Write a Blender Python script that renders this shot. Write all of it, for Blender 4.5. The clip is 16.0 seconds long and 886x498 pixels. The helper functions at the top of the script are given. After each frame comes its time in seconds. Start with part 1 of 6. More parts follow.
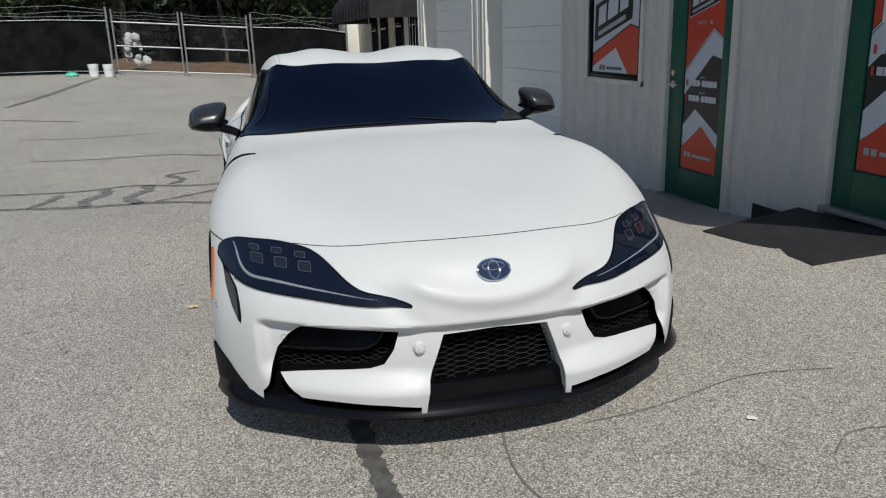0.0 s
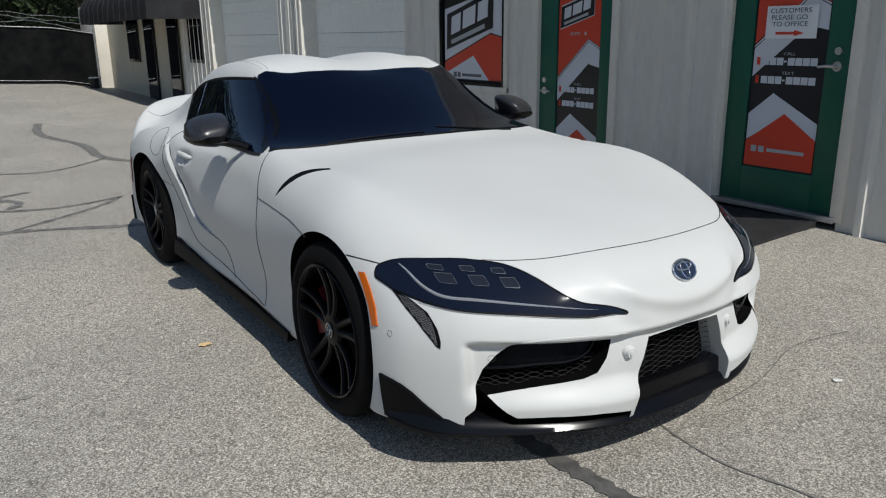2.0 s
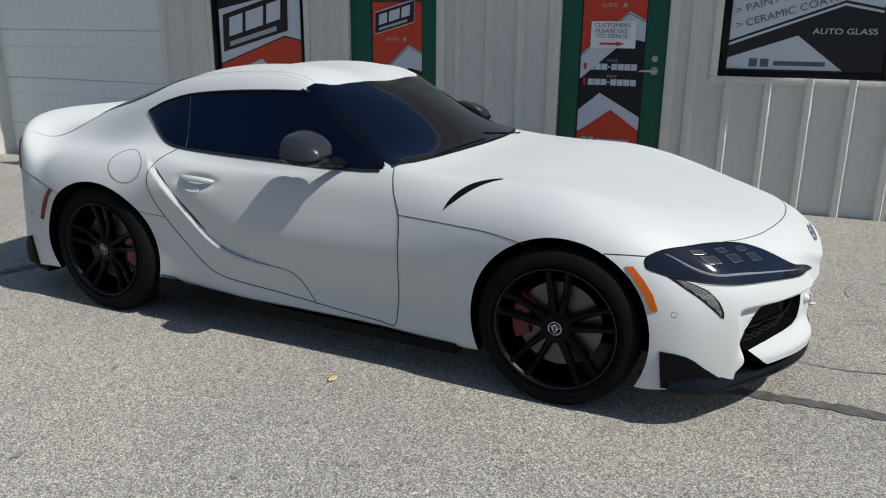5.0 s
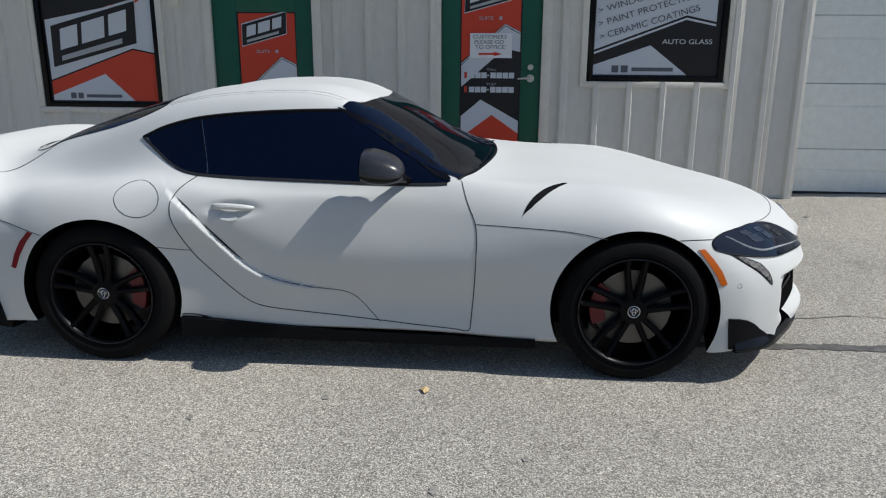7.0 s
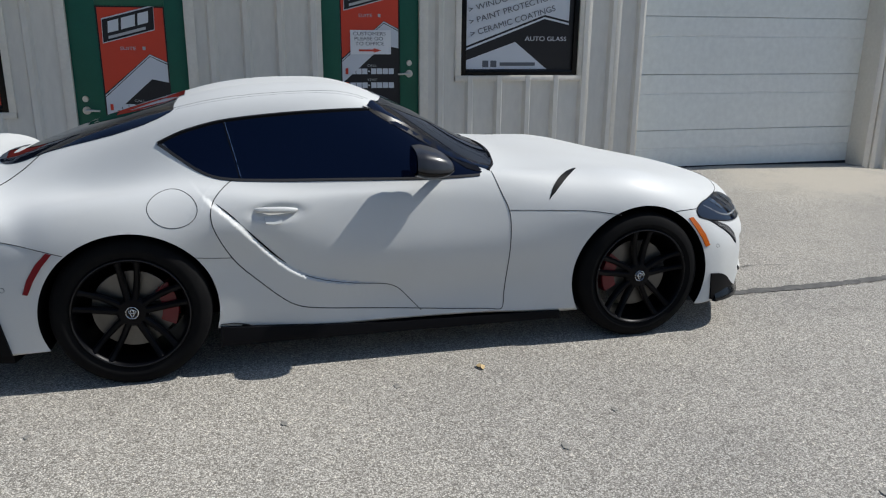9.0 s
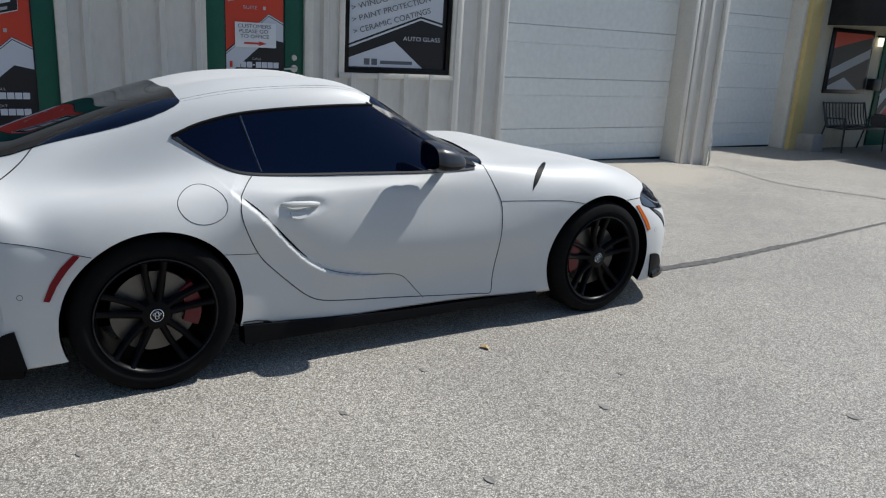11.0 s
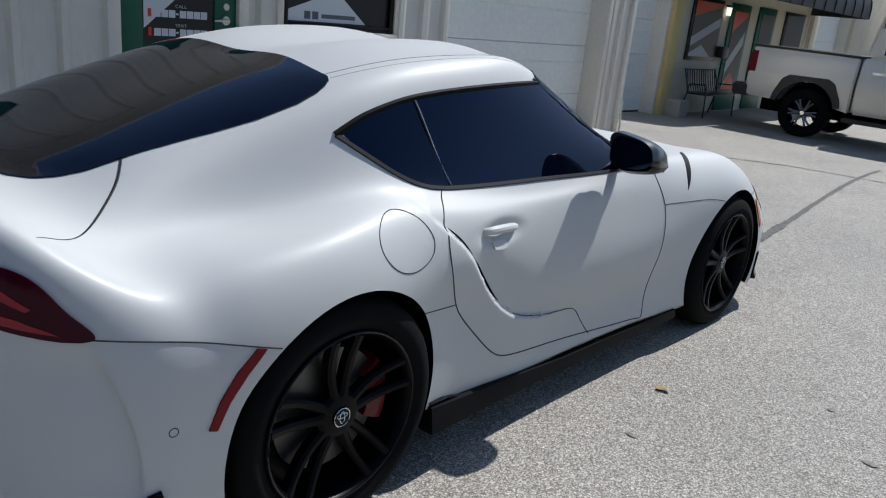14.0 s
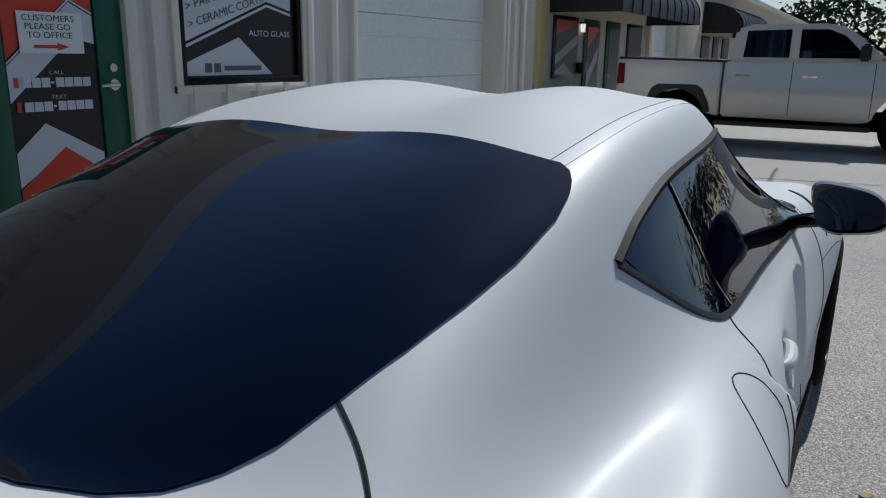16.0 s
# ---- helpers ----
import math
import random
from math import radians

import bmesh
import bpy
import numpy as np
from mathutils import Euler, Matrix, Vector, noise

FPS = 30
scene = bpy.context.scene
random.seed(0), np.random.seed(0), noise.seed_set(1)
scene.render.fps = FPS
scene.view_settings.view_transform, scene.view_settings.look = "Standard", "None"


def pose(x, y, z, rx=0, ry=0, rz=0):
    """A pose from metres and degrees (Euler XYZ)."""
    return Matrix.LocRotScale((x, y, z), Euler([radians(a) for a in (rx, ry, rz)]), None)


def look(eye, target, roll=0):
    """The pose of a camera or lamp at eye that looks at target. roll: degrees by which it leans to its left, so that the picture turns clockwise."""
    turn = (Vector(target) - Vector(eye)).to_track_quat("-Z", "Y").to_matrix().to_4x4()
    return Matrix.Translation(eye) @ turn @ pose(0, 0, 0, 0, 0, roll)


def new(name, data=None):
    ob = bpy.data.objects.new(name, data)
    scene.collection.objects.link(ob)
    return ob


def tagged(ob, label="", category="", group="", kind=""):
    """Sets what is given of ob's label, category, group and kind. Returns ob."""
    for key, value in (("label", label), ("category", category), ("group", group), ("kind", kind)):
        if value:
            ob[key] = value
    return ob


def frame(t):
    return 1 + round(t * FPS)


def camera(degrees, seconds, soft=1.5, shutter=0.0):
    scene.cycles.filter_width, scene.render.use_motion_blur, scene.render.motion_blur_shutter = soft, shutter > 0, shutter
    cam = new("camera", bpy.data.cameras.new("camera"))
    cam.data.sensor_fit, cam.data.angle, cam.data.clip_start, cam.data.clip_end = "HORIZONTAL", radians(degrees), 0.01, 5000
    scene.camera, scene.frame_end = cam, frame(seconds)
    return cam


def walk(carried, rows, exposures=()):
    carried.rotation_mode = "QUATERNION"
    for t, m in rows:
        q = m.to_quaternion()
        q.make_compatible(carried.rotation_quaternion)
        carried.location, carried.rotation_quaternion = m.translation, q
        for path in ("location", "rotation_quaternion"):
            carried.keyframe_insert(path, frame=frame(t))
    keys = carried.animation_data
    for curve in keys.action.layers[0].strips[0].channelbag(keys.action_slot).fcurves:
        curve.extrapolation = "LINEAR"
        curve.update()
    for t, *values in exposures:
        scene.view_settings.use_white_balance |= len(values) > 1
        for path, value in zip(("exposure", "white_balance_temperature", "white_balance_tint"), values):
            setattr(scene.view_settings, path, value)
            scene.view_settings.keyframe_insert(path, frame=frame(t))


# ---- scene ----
cam = camera(60.6, 16.0, 1.15)
PATH = [
    (0, (-0.691, -4.298, 1.344), (-0.236, -2.427, 0.801), -1.8),
    (0.5, (-0.991, -4.157, 1.357), (-0.423, -2.318, 0.814), -1.3),
    (1, (-1.348, -4.021, 1.367), (-0.63, -2.235, 0.824), -1.1),
    (1.5, (-1.678, -3.853, 1.361), (-0.785, -2.147, 0.819), -1.1),
    (2, (-1.996, -3.662, 1.385), (-0.922, -2.065, 0.841), -0.6),
    (2.5, (-2.297, -3.405, 1.401), (-1.056, -1.938, 0.846), -0.4),
    (3, (-2.54, -3.135, 1.41), (-1.16, -1.806, 0.837), -0.5),
    (3.5, (-2.808, -2.909, 1.416), (-1.314, -1.712, 0.836), -0.7),
    (4, (-3.122, -2.667, 1.452), (-1.532, -1.6, 0.874), -0.4),
    (4.5, (-3.36, -2.329, 1.456), (-1.688, -1.388, 0.892), 0.3),
    (5, (-3.614, -2.018, 1.463), (-1.873, -1.205, 0.91), 0.6),
    (7.5, (-4.214, -0.287, 1.518), (-2.287, -0.297, 0.981), 0.3),
    (8, (-4.292, 0.068, 1.527), (-2.375, -0.105, 0.986), 0.4),
    (8.5, (-4.318, 0.381, 1.522), (-2.421, 0.06, 0.974), 0.3),
    (9, (-4.262, 0.687, 1.535), (-2.399, 0.21, 0.987), 0.5),
    (9.5, (-4.264, 0.997, 1.528), (-2.451, 0.35, 0.987), 1.0),
    (12, (-3.595, 2.208, 1.51), (-2.081, 1.019, 0.969), 4.6),
    (12.5, (-3.31, 2.36, 1.478), (-1.86, 1.096, 0.929), 5.0),
    (13, (-2.989, 2.451, 1.466), (-1.62, 1.111, 0.891), 5.7),
    (13.5, (-2.62, 2.443, 1.42), (-1.314, 1.049, 0.825), 6.0),
    (14, (-2.242, 2.433, 1.401), (-0.98, 1.003, 0.8), 5.8),
    (14.5, (-1.881, 2.431, 1.402), (-0.655, 0.966, 0.814), 5.3),
    (15, (-1.585, 2.369, 1.389), (-0.413, 0.851, 0.819), 4.6),
    (15.5, (-1.274, 2.279, 1.379), (-0.201, 0.68, 0.837), 3.1),
    (16, (-0.951, 2.247, 1.365), (-0.001, 0.559, 0.865), 0.8),
]
walk(cam, [(t, look(eye, target, roll)) for t, eye, target, roll in PATH], [(0, -0.10, 6450, 8), (2.5, -0.07, 6450, 8), (5, 0.1, 6400, 8), (9, 0.2, 6350, 9), (12.5, 0.22, 6250, 9), (14, 0.1, 6150, 10), (15.0, -0.1, 6050, 9), (15.5, -0.28, 6000, 9), (16, -0.3, 6000, 9)])

# ---- light ----
SUN_TO = Vector((-0.032, -0.640, 0.768)).normalized()
world = bpy.data.worlds.new("world")
scene.world = world
world.use_nodes = True
sky = world.node_tree.nodes.new("ShaderNodeTexSky")
sky.sky_type, sky.sun_disc = "NISHITA", False
sky.sun_elevation = math.asin(SUN_TO.z)
sky.sun_rotation = math.atan2(SUN_TO.x, SUN_TO.y)
sky.air_density, sky.dust_density, sky.ozone_density = 1.0, 0.5, 2.2
bg = world.node_tree.nodes["Background"]
world.node_tree.links.new(sky.outputs[0], bg.inputs[0])
bg.inputs[1].default_value = 0.083
sun = new("sun", bpy.data.lights.new("sun", "SUN"))
sun.data.energy, sun.data.angle, sun.data.color = 3.95, radians(0.53), (1.0, 0.965, 0.91)
sun.matrix_world = look(SUN_TO * 30, (0, 0, 0))

# ---- materials ----
def material(name, color, rough=0.5, metal=0.0, spec=0.5, coat=0.0):
    m = bpy.data.materials.new(name)
    m.use_nodes = True
    b = m.node_tree.nodes["Principled BSDF"]
    b.inputs["Base Color"].default_value = (*color, 1)
    b.inputs["Roughness"].default_value = rough
    b.inputs["Metallic"].default_value = metal
    b.inputs["Specular IOR Level"].default_value = spec
    b.inputs["Coat Weight"].default_value = coat
    b.inputs["Coat Roughness"].default_value = 0.04
    return m


def node(m, kind, **values):
    n = m.node_tree.nodes.new("ShaderNode" + kind)
    for key, value in values.items():
        n.inputs[key.replace("_", " ")].default_value = value
    return n


def link(m, a, b):
    m.node_tree.links.new(a, b)


def coords(m, scale=(1, 1, 1)):
    geo = node(m, "TexCoord")
    mp = node(m, "Mapping")
    mp.inputs["Scale"].default_value = scale
    link(m, geo.outputs["Object"], mp.inputs["Vector"])
    return mp.outputs["Vector"]


def ramp(m, fac, stops):
    r = node(m, "ValToRGB")
    e = r.color_ramp.elements
    while len(e) < len(stops):
        e.new(0.5)
    for el, (p, c) in zip(e, stops):
        el.position, el.color = p, (*c, 1)
    link(m, fac, r.inputs["Fac"])
    return r.outputs["Color"]


def noise_tex(m, vec, scale, detail=4.0, rough=0.55):
    n = node(m, "TexNoise", Scale=scale, Detail=detail, Roughness=rough)
    link(m, vec, n.inputs["Vector"])
    return n.outputs["Fac"]


def mixed(m, a, b, fac, mode="MIX"):
    n = m.node_tree.nodes.new("ShaderNodeMix")
    n.data_type, n.blend_type = "RGBA", mode
    for slot, value in ((0, fac), (6, a), (7, b)):
        if isinstance(value, (int, float)):
            n.inputs[slot].default_value = value
        elif isinstance(value, tuple):
            n.inputs[slot].default_value = (*value, 1)
        else:
            link(m, value, n.inputs[slot])
    return n.outputs[2]


def bsdf(m):
    return m.node_tree.nodes["Principled BSDF"]


def bump(m, height, strength=0.3, distance=0.004):
    b = node(m, "Bump", Strength=strength, Distance=distance)
    link(m, height, b.inputs["Height"])
    link(m, b.outputs["Normal"], bsdf(m).inputs["Normal"])


def worn(name, color, dark, rough=0.6, scale=6.0, amount=0.5, spec=0.4, relief=0.15, stretch=(1, 1, 1), metal=0.0):
    """A painted or mineral surface with stains at two scales and a fine grain."""
    m = material(name, color, rough, metal, spec)
    vec = coords(m, stretch)
    big = noise_tex(m, vec, scale, 5)
    fine = noise_tex(m, vec, scale * 14, 3)
    c = ramp(m, big, [(0.35, dark), (0.62, color)])
    c = mixed(m, color, c, amount)
    c2 = ramp(m, fine, [(0.3, (0.8, 0.8, 0.8)), (0.7, (1, 1, 1))])
    c = mixed(m, c, c2, 0.4, "MULTIPLY")
    link(m, c, bsdf(m).inputs["Base Color"])
    bump(m, fine, relief, 0.002)
    return m


# satin pearl wrap of the car
def satin_white(name="satin_white"):
    m = material(name, (0.66, 0.665, 0.67), 0.52, 0.03, 0.24)
    vec = coords(m)
    fine = noise_tex(m, vec, 900, 2)
    big = noise_tex(m, vec, 1.3, 4)
    c = ramp(m, fine, [(0.3, (0.565, 0.577, 0.57)), (0.7, (0.63, 0.637, 0.625))])
    dust = ramp(m, big, [(0.35, (0.955, 0.95, 0.94)), (0.65, (1, 1, 1))])
    c = mixed(m, c, dust, 1.0, "MULTIPLY")
    link(m, c, bsdf(m).inputs["Base Color"])
    bsdf(m).inputs["Coat Weight"].default_value = 0.07
    bsdf(m).inputs["Coat Roughness"].default_value = 0.26
    return m


def asphalt():
    """Pale sun-bleached asphalt with exposed aggregate."""
    m = material("asphalt", (0.25, 0.24, 0.22), 0.68, 0, 0.42)
    bsdf(m).inputs["Diffuse Roughness"].default_value = 0.12
    vec = coords(m)
    v = node(m, "TexVoronoi", Scale=165.0)
    link(m, vec, v.inputs["Vector"])
    stones = ramp(m, v.outputs["Color"], [(0.0, (0.27, 0.25, 0.218)), (0.45, (0.455, 0.43, 0.38)), (1.0, (0.83, 0.79, 0.71))])
    gaps = ramp(m, v.outputs["Distance"], [(0.3, (1, 1, 1)), (0.75, (0.38, 0.37, 0.355))])
    c = mixed(m, stones, gaps, 1.0, "MULTIPLY")
    v2 = node(m, "TexVoronoi", Scale=80.0)
    link(m, vec, v2.inputs["Vector"])
    pale = ramp(m, v2.outputs["Color"], [(0.72, (1, 1, 1)), (0.95, (1.35, 1.34, 1.3))])
    c = mixed(m, c, pale, 1.0, "MULTIPLY")
    patch_n = noise_tex(m, vec, 0.6, 6)
    tone = ramp(m, patch_n, [(0.3, (0.82, 0.82, 0.83)), (0.7, (1.06, 1.05, 1.03))])
    c = mixed(m, c, tone, 1.0, "MULTIPLY")
    stain = noise_tex(m, vec, 3.1, 5, 0.65)
    dirt = ramp(m, stain, [(0.27, (0.7, 0.69, 0.68)), (0.42, (1, 1, 1))])
    c = mixed(m, c, dirt, 0.8, "MULTIPLY")
    # trodden tan dust before the garage corner
    away = node(m, "VectorMath")
    away.operation = "DISTANCE"
    squash = node(m, "Mapping")
    squash.inputs["Scale"].default_value = (1.0, 0.62, 1.0)
    link(m, vec, squash.inputs["Vector"])
    link(m, squash.outputs["Vector"], away.inputs[0])
    away.inputs[1].default_value = (2.55, -5.35 * 0.62, 0)
    ragged = node(m, "Math")
    ragged.operation = "MULTIPLY_ADD"
    ragged.inputs[1].default_value, ragged.inputs[2].default_value = 1.3, -0.65
    link(m, stain, ragged.inputs[0])
    reach = node(m, "Math")
    reach.operation = "ADD"
    link(m, away.outputs["Value"], reach.inputs[0])
    link(m, ragged.outputs[0], reach.inputs[1])
    dust = ramp(m, reach.outputs[0], [(0.35, (0.85, 0.85, 0.85)), (0.95, (0, 0, 0))])
    c = mixed(m, c, (0.47, 0.425, 0.35), dust)
    link(m, c, bsdf(m).inputs["Base Color"])
    bump(m, v.outputs["Distance"], 0.55, 0.003)
    return m


def tinted_glass():
    m = material("tinted_glass", (0.0012, 0.002, 0.007), 0.02, 0, 0.46)
    bsdf(m).inputs["Specular Tint"].default_value = (0.38, 0.60, 1.0, 1)
    return m


def carbon():
    """Glossy carbon fibre twill."""
    m = material("carbon", (0.02, 0.02, 0.022), 0.3, 0.0, 0.35, 0.5)
    vec = coords(m, (230, 230, 230))
    ck = node(m, "TexChecker", Scale=1.0)
    ck.inputs["Color1"].default_value, ck.inputs["Color2"].default_value = (0.003, 0.003, 0.004, 1), (0.045, 0.045, 0.05, 1)
    link(m, vec, ck.inputs["Vector"])
    link(m, ck.outputs["Color"], bsdf(m).inputs["Base Color"])
    return m


WHITE = satin_white()
GLASS = tinted_glass()
CARBON = carbon()
ASPHALT = asphalt()
BLACK = material("gloss_black", (0.003, 0.003, 0.004), 0.25, 0, 0.2, 0.0)
TRIM = material("matt_black_trim", (0.004, 0.004, 0.005), 0.55, 0, 0.1)
WELL = material("wheel_well_black", (0.003, 0.003, 0.003), 0.95, 0, 0.05)
SEAM = material("panel_gap", (0.01, 0.01, 0.011), 0.8)
RUBBER = worn("tyre_rubber", (0.0045, 0.0045, 0.005), (0.008, 0.0078, 0.0075), 0.85, 9.0, 0.6, spec=0.12)
RIM = material("satin_black_rim", (0.002, 0.002, 0.003), 0.36, 0.0, 0.12, 0.0)
DISC = worn("brake_disc", (0.15, 0.145, 0.135), (0.09, 0.082, 0.075), 0.4, 5.0, 0.6, metal=0.8)
RED = material("caliper_red", (0.13, 0.004, 0.009), 0.35, 0, 0.3, 0.2)
CHROME = material("chrome", (0.75, 0.76, 0.78), 0.08, 1.0)
AMBER = material("amber_lens", (0.52, 0.11, 0.008), 0.2, 0, 0.3, 0.1)
REDLENS = material("red_lens", (0.18, 0.002, 0.008), 0.25, 0, 0.2, 0.05)
WALL = worn("ribbed_wall_paint", (0.73, 0.71, 0.655), (0.67, 0.65, 0.595), 0.55, 1.4, 0.5, stretch=(1, 1, 0.35))
DOORW = worn("garage_door_paint", (0.87, 0.89, 0.85), (0.81, 0.82, 0.78), 0.5, 1.1, 0.35, relief=0.05)
GREEN = worn("green_door_paint", (0.010, 0.105, 0.062), (0.008, 0.08, 0.05), 0.4, 3.0, 0.5)


# ---- building blocks ----
def add_box(bm, lo, hi, bevel=0.0):
    r = bmesh.ops.create_cube(bm, size=1.0)
    mid = [(a + b) / 2 for a, b in zip(lo, hi)]
    size = [abs(b - a) for a, b in zip(lo, hi)]
    bmesh.ops.transform(bm, matrix=Matrix.Translation(mid) @ Matrix.Diagonal((*size, 1)), verts=r["verts"])
    if bevel:
        edges = list({e for v in r["verts"] for e in v.link_edges})
        bmesh.ops.bevel(bm, geom=edges, offset=bevel, segments=2, affect="EDGES", profile=0.5)
    return r["verts"]


def add_cyl(bm, a, b, r1, r2=None, n=16):
    a, b = Vector(a), Vector(b)
    r = bmesh.ops.create_cone(bm, cap_ends=True, segments=n, radius1=r1, radius2=r1 if r2 is None else r2, depth=(b - a).length)
    m = Matrix.Translation((a + b) / 2) @ (b - a).to_track_quat("Z", "Y").to_matrix().to_4x4()
    bmesh.ops.transform(bm, matrix=m, verts=r["verts"])
    return r["verts"]


def tube(bm, pts, r, n=6):
    """A round bar along a line of points."""
    pts = [Vector(p) for p in pts]
    rings = []
    for i, p in enumerate(pts):
        d = (pts[min(i + 1, len(pts) - 1)] - pts[max(i - 1, 0)]).normalized()
        q = d.to_track_quat("Z", "Y")
        rr = r[i] if isinstance(r, (list, tuple)) else r
        rings.append([bm.verts.new(p + q @ Vector((math.cos(k * math.tau / n) * rr, math.sin(k * math.tau / n) * rr, 0))) for k in range(n)])
    for a, b in zip(rings, rings[1:]):
        for k in range(n):
            bm.faces.new((a[k], a[(k + 1) % n], b[(k + 1) % n], b[k]))
    bm.faces.new(rings[0][::-1])
    bm.faces.new(rings[-1])


def lathe(bm, profile, centre, axis_sign=1.0, n=48):
    """Turns a profile of (x along the axle, radius) round the x axis at centre."""
    rings = []
    for px, pr in profile:
        rings.append([bm.verts.new((centre[0] + axis_sign * px, centre[1] + pr * math.cos(k * math.tau / n), centre[2] + pr * math.sin(k * math.tau / n))) for k in range(n)])
    for a, b in zip(rings, rings[1:]):
        for k in range(n):
            bm.faces.new((a[k], a[(k + 1) % n], b[(k + 1) % n], b[k]))
    return rings


def finish(bm, smooth=True, angle=35):
    bmesh.ops.recalc_face_normals(bm, faces=bm.faces)
    lim = radians(angle)
    for f in bm.faces:
        f.smooth = smooth
    if smooth:
        for e in bm.edges:
            if len(e.link_faces) == 2 and e.calc_face_angle(0) > lim:
                e.smooth = False


def part(name, bm, mat, parent=None, label="", smooth=True, angle=35):
    finish(bm, smooth, angle)
    me = bpy.data.meshes.new(name)
    bm.to_mesh(me)
    bm.free()
    me.materials.append(mat)
    ob = new(name, me)
    ob.parent = parent
    if label:
        tagged(ob, label)
    return ob


def empty(name, at=(0, 0, 0), label="", category="", group="", kind=""):
    e = new(name)
    e.empty_display_size = 0.2
    e.matrix_world = pose(*at)
    return tagged(e, label, category, group, kind)


def box_part(name, lo, hi, mat, parent=None, bevel=0.0, label=""):
    bm = bmesh.new()
    add_box(bm, lo, hi, bevel)
    return part(name, bm, mat, parent, label, smooth=bevel > 0)


def natural(knots, values, at):
    """Natural cubic spline through values (n, ...) at the knots, read at the places at."""
    t, v, at = np.asarray(knots, float), np.asarray(values, float), np.asarray(at, float)
    n = len(t)
    h = np.diff(t)
    a = np.eye(n)
    rhs = np.zeros_like(v)
    for i in range(1, n - 1):
        a[i, i - 1:i + 2] = h[i - 1], 2 * (h[i - 1] + h[i]), h[i]
        rhs[i] = 6 * ((v[i + 1] - v[i]) / h[i] - (v[i] - v[i - 1]) / h[i - 1])
    m = np.linalg.solve(a, rhs.reshape(n, -1)).reshape(v.shape)
    k = np.clip(np.searchsorted(t, at, side="right") - 1, 0, n - 2)
    shape = (-1,) + (1,) * (v.ndim - 1)
    lo, hi, w = (t[k + 1] - at).reshape(shape), (at - t[k]).reshape(shape), h[k].reshape(shape)
    return m[k] * lo ** 3 / (6 * w) + m[k + 1] * hi ** 3 / (6 * w) + (v[k] / w - m[k] * w / 6) * lo + (v[k + 1] / w - m[k + 1] * w / 6) * hi


def curve(points, n=40):
    """A smooth line of n points through the given ones."""
    p = np.array(points, float)
    d = np.concatenate([[0], np.cumsum(np.linalg.norm(np.diff(p, axis=0), axis=1) ** 0.5)])
    return natural(d, p, np.linspace(0, d[-1], n))

# ---- ground ----
def smoothstep(a, b, x):
    t = np.clip((x - a) / (b - a), 0, 1)
    return t * t * (3 - 2 * t)


def ground_z(x, y):
    """Level round the car, rising a little to the upper suite and falling to the lower one, and rising at the far gate."""
    zb = np.interp(y, [-30, -12, -7.2, -6.0, -4.5, -1.3, -0.6, 0.9, 2.2, 8, 14, 30], [-.12, -.10, -.02, .08, .10, .05, .07, -.14, -.19, -.2, -.2, -.2])
    z = zb * smoothstep(1.3, 3.0, x)
    z = z + np.clip(y - 9, 0, 14) * (.035 * (1 - smoothstep(-7, 2, x)) + .006)
    z = z - .10 * smoothstep(-7, -11, y) * (1 - smoothstep(1.3, 3.0, x))
    return z


def make_ground():
    xs = np.concatenate([[-600, -200, -80, -40, -24], np.arange(-16, 1.0, 1.0), np.arange(1.0, 5.01, .25), [7, 10, 20, 60, 200, 600]])
    ys = np.concatenate([[-600, -200, -90, -50, -32], np.arange(-24, -8, 1.0), np.arange(-8, 4, .25), np.arange(4, 32, 1.0), [40, 60, 120, 300, 600]])
    bm = bmesh.new()
    grid = [[bm.verts.new((x, y, float(ground_z(x, y)))) for y in ys] for x in xs]
    for a, b in zip(grid, grid[1:]):
        for i in range(len(ys) - 1):
            bm.faces.new((a[i], b[i], b[i + 1], a[i + 1]))
    return tagged(part("ground", bm, ASPHALT), "pale worn asphalt parking lot with exposed stone", "ground", kind="structure")


make_ground()


def strip(bm, pts, width, lift=.004, seed=0, ragged=.3):
    """A thin ragged band that lies on the ground along a line."""
    rnd = random.Random(seed)
    n = max(8, int(sum(math.dist(a, b) for a, b in zip(pts, pts[1:])) / .03))
    line = curve(pts, n)
    rows = []
    for i, (x, y) in enumerate(line):
        d = line[min(i + 1, n - 1)] - line[max(i - 1, 0)]
        k = math.hypot(*d) or 1
        nx, ny = -d[1] / k, d[0] / k
        w = width * (1 + rnd.uniform(-ragged, ragged)) / 2
        if i in (0, n - 1):
            w *= .3
        o = rnd.uniform(-.06, .06) * width
        rows.append([bm.verts.new((x + nx * q, y + ny * q, float(ground_z(x + nx * q, y + ny * q)) + lift)) for q in (o - w, o + w)])
    for a, b in zip(rows, rows[1:]):
        bm.faces.new((a[0], a[1], b[1], b[0]))


